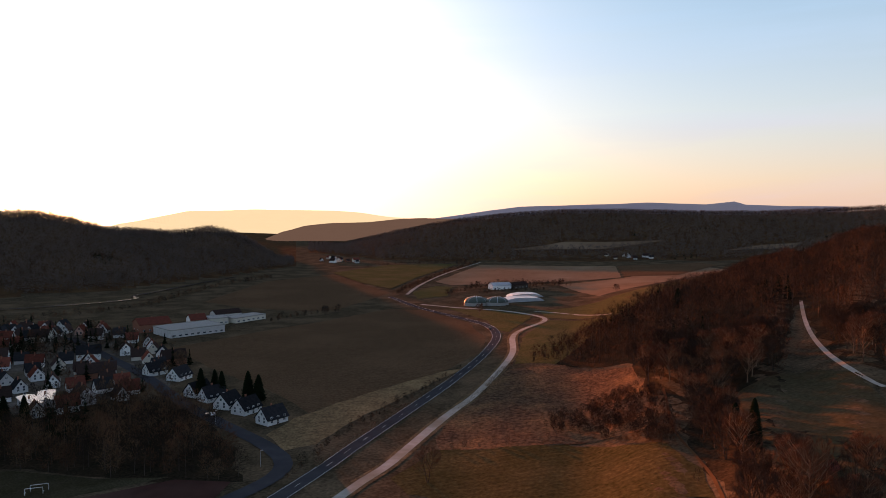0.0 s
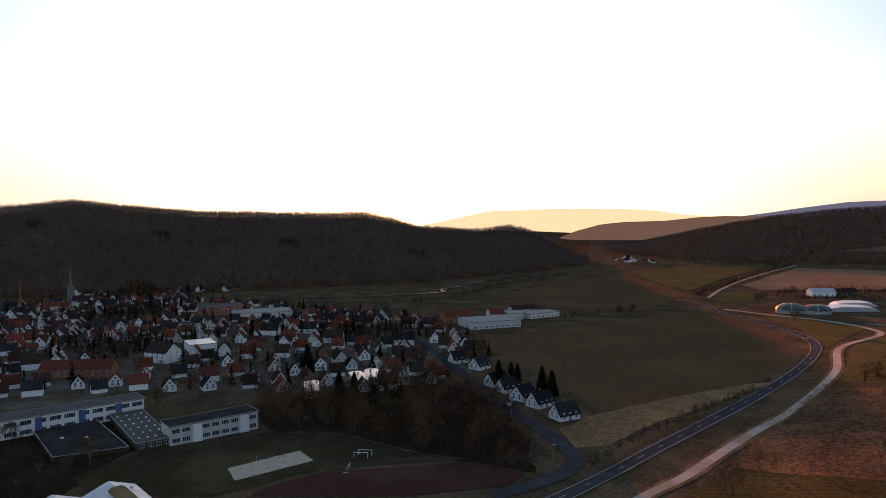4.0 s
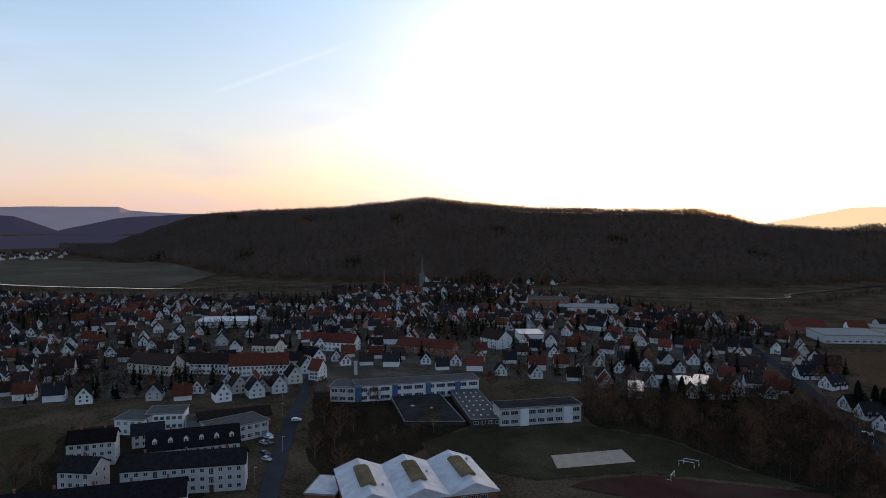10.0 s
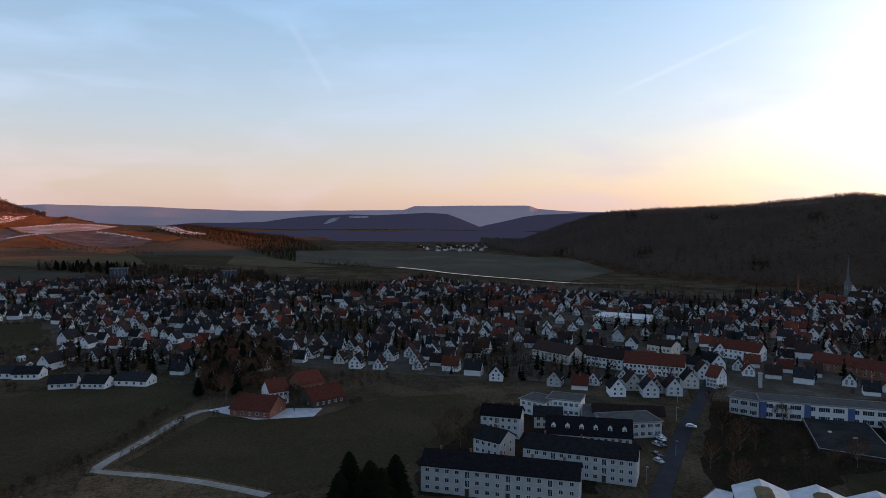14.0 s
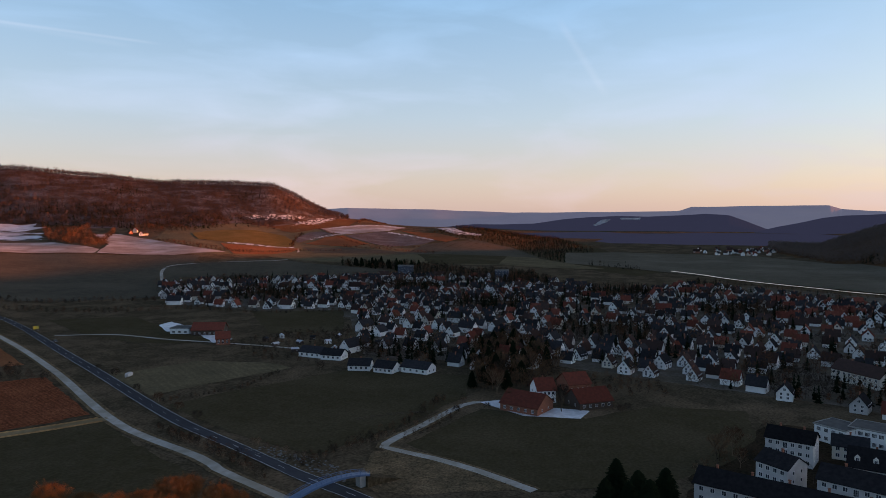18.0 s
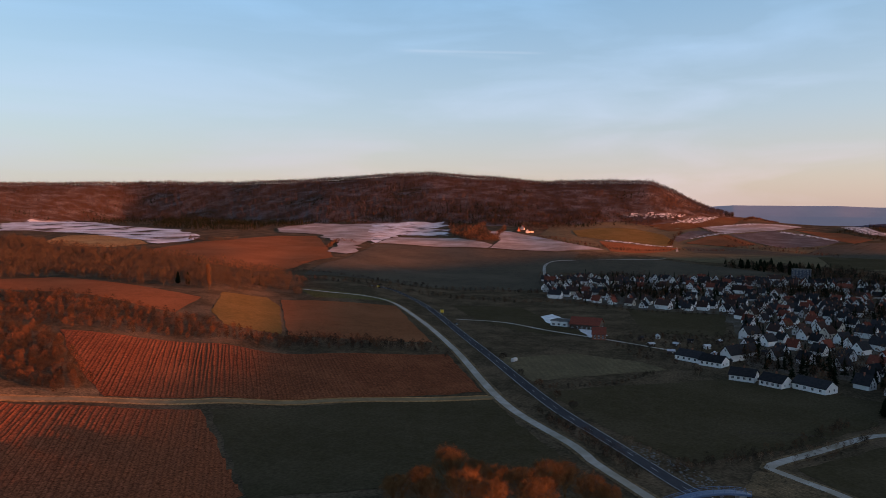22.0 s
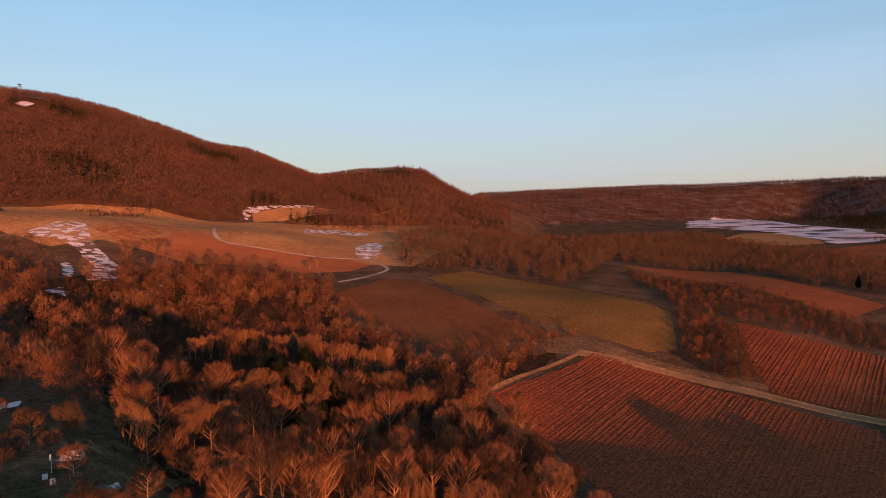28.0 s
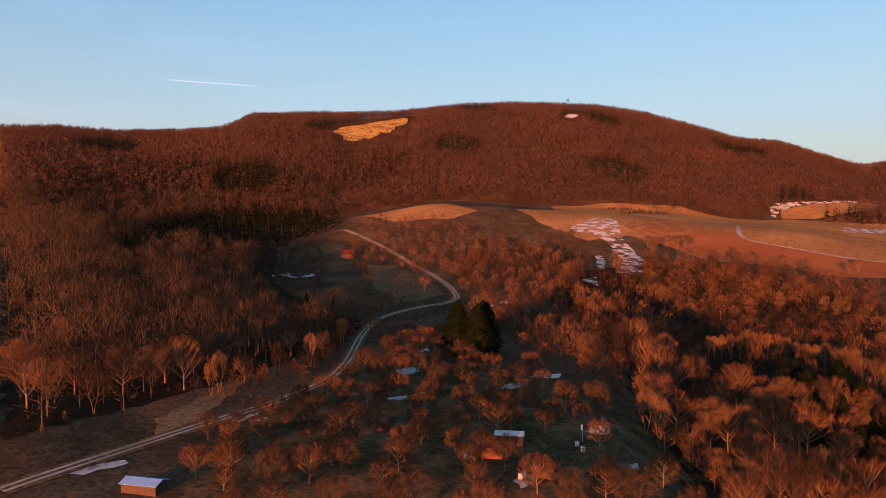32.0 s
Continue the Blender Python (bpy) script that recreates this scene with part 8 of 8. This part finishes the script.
far_ridge([(76.2, -2.59), (78.5, -1.44), (80.1, -0.77), (81.3, -0.30), (82.5, 0.13), (84.2, 0.26), (86.3, 0.13), (88.5, 0.04), (90.7, 0.08), (92.9, 0.03), (95.2, -0.20), (97.5, -0.53), (99.8, -0.58), (102.2, -0.58), (106.8, -0.96), (109.6, -1.61)], 3600, "distant blue wooded hills in the evening shade", M_BLUEHAZE)
far_ridge([(83.7, -2.61), (82.5, -2.02), (80.9, -1.21), (79.3, -0.77), (77.7, -0.42), (76.2, -0.08), (74.8, 0.09), (72.0, 0.25), (69.0, 0.3)], 3300, "blue wooded spur in the evening shade", M_BLUEHAZE)

# two dark rises added to cover sunlit ground that belongs in shade
far_ridge([(58.0, -1.7), (64.0, -1.35), (70.0, -1.25), (76.0, -1.3), (82.0, -1.2), (88.0, -1.28), (91.0, -1.5), (93.5, -2.3)], 1950, "dark rise added to hide the sunlit flood plain edge", M_BLUEHAZE)
far_ridge([(86.0, -1.4), (90.0, -1.25), (94.0, -1.2), (99.0, -1.3), (103.0, -1.6)], 2300, "dark rise added behind the spur", M_BLUEHAZE)


def far_snow(corners, distance):
    """A snowy clearing on a far slope."""
    verts = [(-distance * math.sin(radians(a)), distance * math.cos(radians(a)), EYE + distance * math.tan(radians(e))) for a, e in corners]
    ob = mesh_object("backdrop", verts, [tuple(range(len(verts)))], M_FARSNOW)
    tagged(ob, "snowy clearing among the far blue woods", "snow", kind="structure")


far_snow([(86.3, -1.57), (84.1, -1.51), (81.9, -1.57), (82.1, -1.75), (84.6, -1.82), (86.3, -1.89)], 3230)
far_snow([(92.7, -0.66), (92.0, -0.20), (91.3, -0.15), (91.6, -0.42), (92.4, -0.70)], 3230)
far_snow([(90.6, -0.06), (89.0, -0.05), (89.0, -0.19), (90.5, -0.19)], 3230)
far_snow([(81.0, -2.00), (80.1, -1.33), (79.7, -1.37), (80.6, -1.99)], 2950)

# ---- small things ----


def ground_pose(p, turn=0.0, up=0.0):
    return pose(p[0], p[1], float(terrain(p[0], p[1])) + up, 0, 0, turn)


def footbridge():
    """A blue arched footbridge over the main road, on a concrete wedge and an abutment."""
    a, b = (Vector(p) for p in [(-172.4, -91.2), (-198.5, -77.4)])
    m, length = frame_of(a, b)
    t = thing("footbridge", "blue steel footbridge arching over the main road", "footbridge", at=m)
    n, rise, half = 16, 2.0, 1.3

    def height(x):
        return 3.6 + rise * (1 - (2 * x / length - 1) ** 2)

    bm = bmesh.new()
    xs = [length * i / n for i in range(n + 1)]
    prism(bm, [(x, height(x)) for x in xs] + [(x, height(x) - 0.35) for x in xs[::-1]], -half, half)
    part("deck", bm, M_BLUE, t)
    for side in (-half, half):
        bm = bmesh.new()
        prism(bm, [(x, height(x) + 1.05) for x in xs] + [(x, height(x) + 0.95) for x in xs[::-1]], side - 0.05, side + 0.05)
        rail = part("railing", bm, M_BLUE, t, "blue steel railing")
        bm = bmesh.new()
        prism(bm, [(x, height(x) + 0.55) for x in xs] + [(x, height(x) + 0.48) for x in xs[::-1]], side - 0.03, side + 0.03)
        part("mid_rail", bm, M_BLUE, rail)
        for x in xs:
            bm = bmesh.new()
            box(bm, -0.04, 0.04, -0.04, 0.04, 0, 1.0)
            part("post", bm, M_BLUE, rail, at=pose(x, side, height(x)))
        bm = bmesh.new()
        prism(bm, [(x, height(x) - 0.02) for x in xs] + [(x, height(x) - 0.6) for x in xs[::-1]], side - 0.12, side + 0.12)
        part("girder", bm, M_BLUE, t)
    for x, flip in ((length * 0.9, 1), (length * 0.1, -1)):
        bm = bmesh.new()
        prism(bm, [(x - 0.5, -1.5), (x + 0.5, -1.5), (x + 2.6 * max(flip, 0) + 0.8, height(x) - 0.7), (x - 2.6 * max(-flip, 0) - 0.8, height(x) - 0.7)], -1.1, 1.1)
        part("pier", bm, M_CONCRETE, t, "wedge-shaped concrete pier")
    for x0, x1 in ((-14, 1.5), (length - 1.5, length + 14)):
        bm = bmesh.new()
        top = [(x0, -1.5), (x1, -1.5), (x1, 3.3 if x0 < 0 else -1.0), (x0, -1.0 if x0 < 0 else 3.3)]
        if x0 < 0:
            prism(bm, [(x0, -1.5), (x1, -1.5), (x1, 3.4)], -2.2, 2.2)
        else:
            prism(bm, [(x0, -1.5), (x1, -1.5), (x0, 3.4)], -2.2, 2.2)
        part("ramp", bm, M_GROUND, t, "grassy ramp up to the bridge")


footbridge()


def car(paint, p, turn, label):
    t = thing("car", label, "car", at=ground_pose(p, turn, 0.45))
    bm = bmesh.new()
    prism(bm, [(-2.1, 0.35), (2.1, 0.35), (2.15, 0.7), (1.5, 0.9), (0.9, 0.95), (0.2, 1.42), (-1.2, 1.45), (-1.95, 0.98), (-2.15, 0.8)], -0.85, 0.85)
    bmesh.ops.bevel(bm, geom=list(bm.edges), offset=0.06, segments=1, affect="EDGES")
    part("body", bm, paint, t)
    for side in (-0.862, 0.862):
        bm = bmesh.new()
        prism(bm, [(0.65, 0.98), (0.15, 1.32), (-1.1, 1.34), (-1.6, 1.0)], side - 0.01, side + 0.01)
        part("side_window", bm, M_GLASS, t)
        for x in (-1.3, 1.3):
            bm = bmesh.new()
            cylinder(bm, 0, 0, -0.1, 0.1, 0.32, 0.32, 12)
            w = part("wheel", bm, M_RUBBER, t, at=pose(x, side * 0.95, 0.32, 90))
            bm = bmesh.new()
            cylinder(bm, 0, 0, -0.11, 0.11, 0.18, 0.18, 8)
            part("rim", bm, M_SHEET, w)
    bm = bmesh.new()
    prism(bm, [(0.88, 0.98), (0.24, 1.38), (0.21, 1.36), (0.85, 0.96)], -0.7, 0.7)
    part("windscreen", bm, M_GLASS, t)
    for x in (2.12, -2.14):
        for y in (-0.6, 0.6):
            bm = bmesh.new()
            box(bm, -0.04, 0.04, -0.14, 0.14, 0, 0.13)
            part("headlight" if x > 0 else "tail_light", bm, M_FRAME if x > 0 else M_CAR[3], t, at=pose(x, y, 0.62))
    return t


for k, (p, turn) in enumerate(zip([(-229, 105), (-240, 110), (-245, 114), (-247, 115), (-259, 133), (-239, 111), (-102, 295), (-100, 296), (-223, 103)], (15, 15, 15, 15, 62, 20, 120, 120, 15))):
    car(M_CAR[(1, 0, 2, 0, 2, 1, 1, 2, 0)[k]], p, turn, f"{('dark', 'silver', 'white', 'silver', 'white', 'dark', 'dark', 'white', 'silver')[k]} parked car beside the street")
for k, (p, turn) in enumerate(zip([(-369, -361), (35, 515)], (58, 100))):
    car(M_CAR[1], p, turn, "dark car standing on the main road").matrix_basis @= pose(0, 0, 0.5)


def post_sign(p, w, h, up, face, turn, label):
    t = thing("road_sign", label, "sign", at=ground_pose(p, turn))
    bm = bmesh.new()
    box(bm, -w / 2, w / 2, -0.04, 0.04, up, up + h)
    part("board", bm, face, t)
    for k in range(3):
        bm = bmesh.new()
        box(bm, -w * 0.35, w * (0.3 - 0.15 * k), -0.06, -0.045, up + h * (0.68 - 0.24 * k), up + h * (0.78 - 0.24 * k))
        part("lettering", bm, M_RUBBER, t, "dark line of writing")
    for x in (-w * 0.35, w * 0.35):
        bm = bmesh.new()
        cylinder(bm, x, 0.08, -0.5, up + h, 0.06, 0.06)
        part("post", bm, M_SHEET, t)


post_sign([(-399, -407)][0], 3.4, 2.4, 1.6, M_YELLOW, -45, "large yellow direction sign beside the road")
post_sign([(-430, -528)][0], 3.0, 2.0, 1.6, M_YELLOW, -30, "yellow direction sign at the junction")


def goal(p, turn):
    t = thing("football_goal", "white metal football goal on the pitch", "goal", "football goals", ground_pose(p, turn))
    for x in (-2.5, 2.5):
        bm = bmesh.new()
        cylinder(bm, x, 0, -0.3, 2.1, 0.07, 0.07)
        part("post", bm, M_FRAME, t)
        bm = bmesh.new()
        prism(bm, [(x - 0.04, 0.5), (x + 0.04, 0.5), (x + 0.04, 0.58), (x - 0.04, 0.58)], 0, 1.4)
        part("stay", bm, M_FRAME, t)
    bm = bmesh.new()
    box(bm, -2.5, 2.5, -0.07, 0.07, 2.03, 2.17)
    part("crossbar", bm, M_FRAME, t)


for p, turn in zip([(-127, 211), (-124, 198), (-127, 214)], (20, 110, 20)):
    goal(p, turn)
net = thing("volleyball_net", "thin net posts on the sand court", "net", at=ground_pose([(-154, 195)][0], 30))
for x in (-5, 5):
    bm = bmesh.new()
    cylinder(bm, x, 0, -0.3, 2.6, 0.06, 0.05)
    part("post", bm, M_SHEET, net)
bm = bmesh.new()
for i in range(6):
    box(bm, -5, 5, -0.01, 0.01, 1.5 + 0.2 * i, 1.52 + 0.2 * i)
part("mesh_net", bm, M_RUBBER, net)


def street_lamp(p, turn):
    t = thing("street_lamp", "slim grey street lamp with a small head", "street lamp", "street lamps", ground_pose(p, turn))
    bm = bmesh.new()
    cylinder(bm, 0, 0, -0.3, 5.6, 0.09, 0.05)
    part("pole", bm, M_SHEET, t)
    bm = bmesh.new()
    prism(bm, [(-0.1, 5.55), (0.9, 5.65), (0.9, 5.75), (-0.1, 5.75)], -0.15, 0.15)
    part("lamp_head", bm, M_GREYWALL, t)


for p in [(-63, 235), (-229, 112), (-270, 132), (-296, 145), (-206, 91), (-95, 285)]:
    street_lamp(p, 30)


def hut(p, turn, w, d, h, rise, wall, roof, label, kind="garden_hut"):
    t = thing(kind, label, "hut", at=ground_pose(p, turn))
    part("wall", gable_body(w, d, h, rise, 0.5), wall, t)
    part("roof", gable_roof(w, d, h, rise, 0.25, 0.1), roof, t)
    part("door", door_mesh(0.9, 1.9), None, t, at=pose(w * 0.35, -d / 2, 0))
    part("window", window_mesh(0.8, 0.7, 1), None, t, at=pose(w * 0.75, -d / 2, 0.9))


SPOTS = [(114, -38), (118, -87), (90, -93), (93, -102), (76, -92), (157, -152), (409, -273), (88, 160)]
hut(SPOTS[0], 35, 6.5, 3.2, 1.6, 0.5, M_TIMBER, M_TARP, "dark board shed with a blue sheet roof")
hut(SPOTS[1], 20, 2.4, 2.4, 2.1, 0.8, M_REDPAINT, M_REDPAINT, "small red-painted board hut")
hut(SPOTS[2], 40, 4.5, 3.0, 2.2, 0.7, M_REDPAINT, M_TILE_RED, "orange-red garden hut with a tiled roof")
hut(SPOTS[3], 40, 5.5, 2.8, 2.1, 0.4, M_TIMBER, M_FROST, "dark garden hut with a frosted roof")
hut(SPOTS[4], 15, 4.0, 3.2, 2.2, 1.2, M_TIMBER, M_TILE_DARK, "dark garden cabin with a white window")
hut(SPOTS[5], 60, 3.0, 2.4, 2.0, 0.6, M_REDPAINT, M_TILE_RED, "red hut beneath the spruce")


def barrel(p, r, h, material, label):
    t = thing("rain_barrel", label, "barrel", at=ground_pose(p))
    bm = bmesh.new()
    cylinder(bm, 0, 0, -0.1, h * 0.5, r * 0.9, r, 12)
    cylinder(bm, 0, 0, h * 0.5, h, r, r * 0.9, 12)
    part("body", bm, material, t)
    bm = bmesh.new()
    cylinder(bm, 0, 0, h, h + 0.06, r * 0.95, r * 0.8, 12)
    part("lid", bm, M_RUBBER, t, "dark lid")


for k, p in enumerate([(94, -88), (94, -87), (85, -109), (80, -87), (80, -88), (82, -107), (81, -94)]):
    barrel(p, 0.45, 1.1, (M_FRAME, M_TARP, M_FROST)[k % 3], ("white plastic rain barrel in the garden", "blue plastic rain barrel in the garden", "pale plastic water tank in the garden")[k % 3])
# allotment gardens between the barns and the village
PLOTS = [(-424, -238), (-439, -235), (-420, -213), (-437, -212), (-425, -195), (-451, -196), (-441, -181), (-459, -177), (-394, -204), (-391, -184), (-409, -181), (-415, -167), (-433, -162), (-449, -160), (-405, -223), (-393, -165)]
SHED_LOOKS = ((M_TIMBER, M_TILE_DARK, "dark allotment shed with a felt roof"), (M_FRAME, M_FROST, "white allotment hut with a frosted roof"), (M_TIMBER, M_SHEET, "wooden allotment shed with a tin roof"))
for k, p in enumerate(PLOTS):
    wall_, roof_, label_ = SHED_LOOKS[k % 3]
    hut(p, 37 * k % 180, 3.6 + 0.4 * (k % 3), 2.8, 2.1, 0.8, wall_, roof_, label_)
hut(SPOTS[6], 30, 9.0, 6.0, 3.0, 2.6, M_BRICK, M_TILE_RED, "brick cottage with a red roof up the slope")
hut(SPOTS[7], 30, 6.0, 4.0, 2.4, 1.4, M_BRICK, M_TILE_RED, "small brick hut with a red roof below the spur")


def caravan(p, turn, label, k=1.0):
    t = thing("caravan", label, "caravan", at=ground_pose(p, turn) @ Matrix.Scale(k, 4))
    bm = bmesh.new()
    prism(bm, [(-2.6, 0.5), (2.6, 0.5), (2.75, 1.3), (2.3, 2.5), (-2.2, 2.6), (-2.75, 1.6)], -1.1, 1.1)
    bmesh.ops.bevel(bm, geom=list(bm.edges), offset=0.2, segments=2, affect="EDGES")
    part("body", bm, M_GREYWALL, t)
    for x in (-1.3, 1.2):
        part("window", window_mesh(1.2, 0.6, 0), None, t, at=pose(x, -1.08, 1.4))
    for y in (-0.95, 0.95):
        bm = bmesh.new()
        cylinder(bm, 0, 0, -0.1, 0.1, 0.33, 0.33, 12)
        part("wheel", bm, M_RUBBER, t, at=pose(0, y, 0.33, 90))
    bm = bmesh.new()
    prism(bm, [(2.6, 0.5), (3.8, 0.5), (3.8, 0.6), (2.6, 0.65)], -0.08, 0.08)
    part("drawbar", bm, M_SHEET, t)


caravan([(87, -119)][0], 25, "grubby cream caravan parked in the garden plot", 0.75)
caravan([(-305, -252)][0], 10, "white hut trailer standing in a field", 0.9)


def flagpole(p):
    t = thing("flagpole", "white flagpole with a limp flag", "flagpole", at=ground_pose(p))
    bm = bmesh.new()
    cylinder(bm, 0, 0, -0.3, 3.6, 0.05, 0.03)
    part("pole", bm, M_GREYWALL, t)
    bm = bmesh.new()
    prism(bm, [(0.05, 2.4), (0.3, 2.3), (0.4, 2.6), (0.35, 3.4), (0.05, 3.5)], -0.04, 0.04)
    part("flag", bm, M_FRAME, t)


flagpole((86, -112))


def fence(points, label, step=3.0, high=1.1):
    line = smooth_line(points, step)
    t = thing("fence", label, "fence", at=ground_pose((line[0].x, line[0].y)))
    o = t.matrix_basis.translation
    last = None
    for p in line:
        z = float(terrain(p.x, p.y)) - o.z
        bm = bmesh.new()
        box(bm, -0.06, 0.06, -0.06, 0.06, -0.4, high)
        part("post", bm, M_TIMBER, t, at=pose(p.x - o.x, p.y - o.y, z))
        if last is not None:
            d = p - last[0]
            for up in (0.5, 0.95):
                bm = bmesh.new()
                prism(bm, [(0, up), (d.length, up + z - last[1]), (d.length, up + 0.09 + z - last[1]), (0, up + 0.09)], -0.02, 0.02)
                part("rail", bm, M_TIMBER, t, at=pose(last[0].x - o.x, last[0].y - o.y, last[1], 0, 0, math.degrees(math.atan2(d.y, d.x))))
        last = (p, z)


fence([(82, -104), (80, -113), (83, -128)], "weathered wooden garden fence")
fence([(157, -94), (161, -110), (163, -123)], "wooden rail fence along the track")
fence([(-267, -108), (-277, -98), (-285, -83)], "thin pasture fence beside the path", 5.0)

# snow remains on the orchard slope and in the hollow
REMAINS = ([(132, -28), (134, -35), (133, -38), (131, -38), (130, -30)], [(143, -60), (147, -68), (153, -80), (149, -77), (142, -65)], [(158, -119), (159, -131), (155, -130), (152, -118)], [(239, -236), (242, -252), (234, -248), (232, -235)], [(175, -140), (179, -149), (174, -145)], [(127, -129), (127, -142), (124, -140), (123, -127)], [(141, -67), (142, -72), (139, -70)], [(138, -101), (136, -108), (137, -116), (136, -114), (134, -101)], [(139, -83), (140, -87), (138, -85)], [(176, -140), (177, -148), (170, -143)], [(128, -143), (128, -151), (122, -148)], [(171, -127), (174, -133), (170, -128)], [(80, -85), (80, -90), (77, -88), (77, -84)], [(75, -109), (77, -118), (75, -116)], [(374, -191), (385, -208), (371, -204)], [(369, -201), (384, -223), (372, -220)], [(240, -311), (239, -323), (225, -307)], [(217, -367), (209, -368), (205, -356)], [(126, -149), (125, -153), (122, -148)], [(234, -308), (237, -321), (228, -309)], [(46, -306), (40, -309), (40, -300)], [(135, -27), (134, -31), (131, -32)])
for k, c in enumerate(REMAINS):
    patch("snow_patch", c, M_SNOW, "small remnant of old snow in the grass", "snow", 0.02, 0.6)

# quarry face and lookout on the steep hill
QUARRY = [(848, -530), (874, -563), (875, -599), (893, -642), (916, -712), (849, -668), (837, -634), (802, -598), (810, -586), (777, -546), (790, -545), (772, -519), (788, -512), (826, -528)]
patch("quarry_face", QUARRY, M_CHALK, "ochre quarry face high on the wooded hill", "quarry", 1.5, 5.0)
edge = polar_scatter(232, 244, 850, 1190, 7.0, 501)
edge = edge[inside(edge[:, 0], edge[:, 1], QUARRY_CUT)]
inner = inside(edge[:, 0], edge[:, 1], QUARRY)
edge = edge[~inner | (np.random.default_rng(502).random(len(edge)) < 0.12)]
wood("scrub", edge, 6.0, 0.5, 24, 0.6, M_WOOD, "bare scrub round the rim of the quarry", 503, category="scrub")
patch("clearing", [(727, -895), (745, -935), (730, -940), (708, -888)], M_SNOWFIELD, "snowy clearing below the lookout", "clearing", 1.5, 2.0)
tower = thing("lookout_tower", "slim timber lookout tower above the trees", "tower", at=ground_pose([(770, -959)][0]))
for x in (-1.5, 1.5):
    for y in (-1.5, 1.5):
        bm = bmesh.new()
        cylinder(bm, x, y, -1, 19, 0.25, 0.2, 6)
        part("leg", bm, M_TIMBER, tower)
for z in (6.0, 12.0, 18.5):
    bm = bmesh.new()
    box(bm, -2.2, 2.2, -2.2, 2.2, z, z + 0.25)
    part("platform", bm, M_TIMBER, tower)
bm = bmesh.new()
prism(bm, [(-2.4, 21.2), (2.4, 21.2), (0, 22.8)], -2.4, 2.4)
part("roof", bm, M_TILE_DARK, tower)
for x in (-2, 2):
    bm = bmesh.new()
    box(bm, x - 0.1, x + 0.1, -2, -1.8, 18.7, 21.3)
    part("roof_post", bm, M_TIMBER, tower)

# far hamlets
for k, (poly, n) in enumerate((([(-1594, 134), (-1682, 249), (-1609, 319), (-1493, 283), (-1480, 172)], 26), ([(-1626, 118), (-1720, 320), (-1551, 299), (-1484, 128)], 20), ([(-263, 1436), (-240, 1511), (-160, 1361), (-200, 1325)], 10), ([(326, 1444), (375, 1452), (453, 1398), (353, 1365)], 9), ([(-1152, -977), (-1215, -946), (-1156, -907)], 6))):
    rng = random.Random(k)
    xs, ys = zip(*poly)
    made = 0
    while made < n:
        x, y = rng.uniform(min(xs), max(xs)), rng.uniform(min(ys), max(ys))
        if not inside(np.array([x]), np.array([y]), poly)[0]:
            continue
        h = copy_thing(PROTO[rng.choice(sorted(PROTO))], ground_pose((x, y), rng.uniform(0, 180)))
        h["group"] = "houses of a far hamlet"
        made += 1
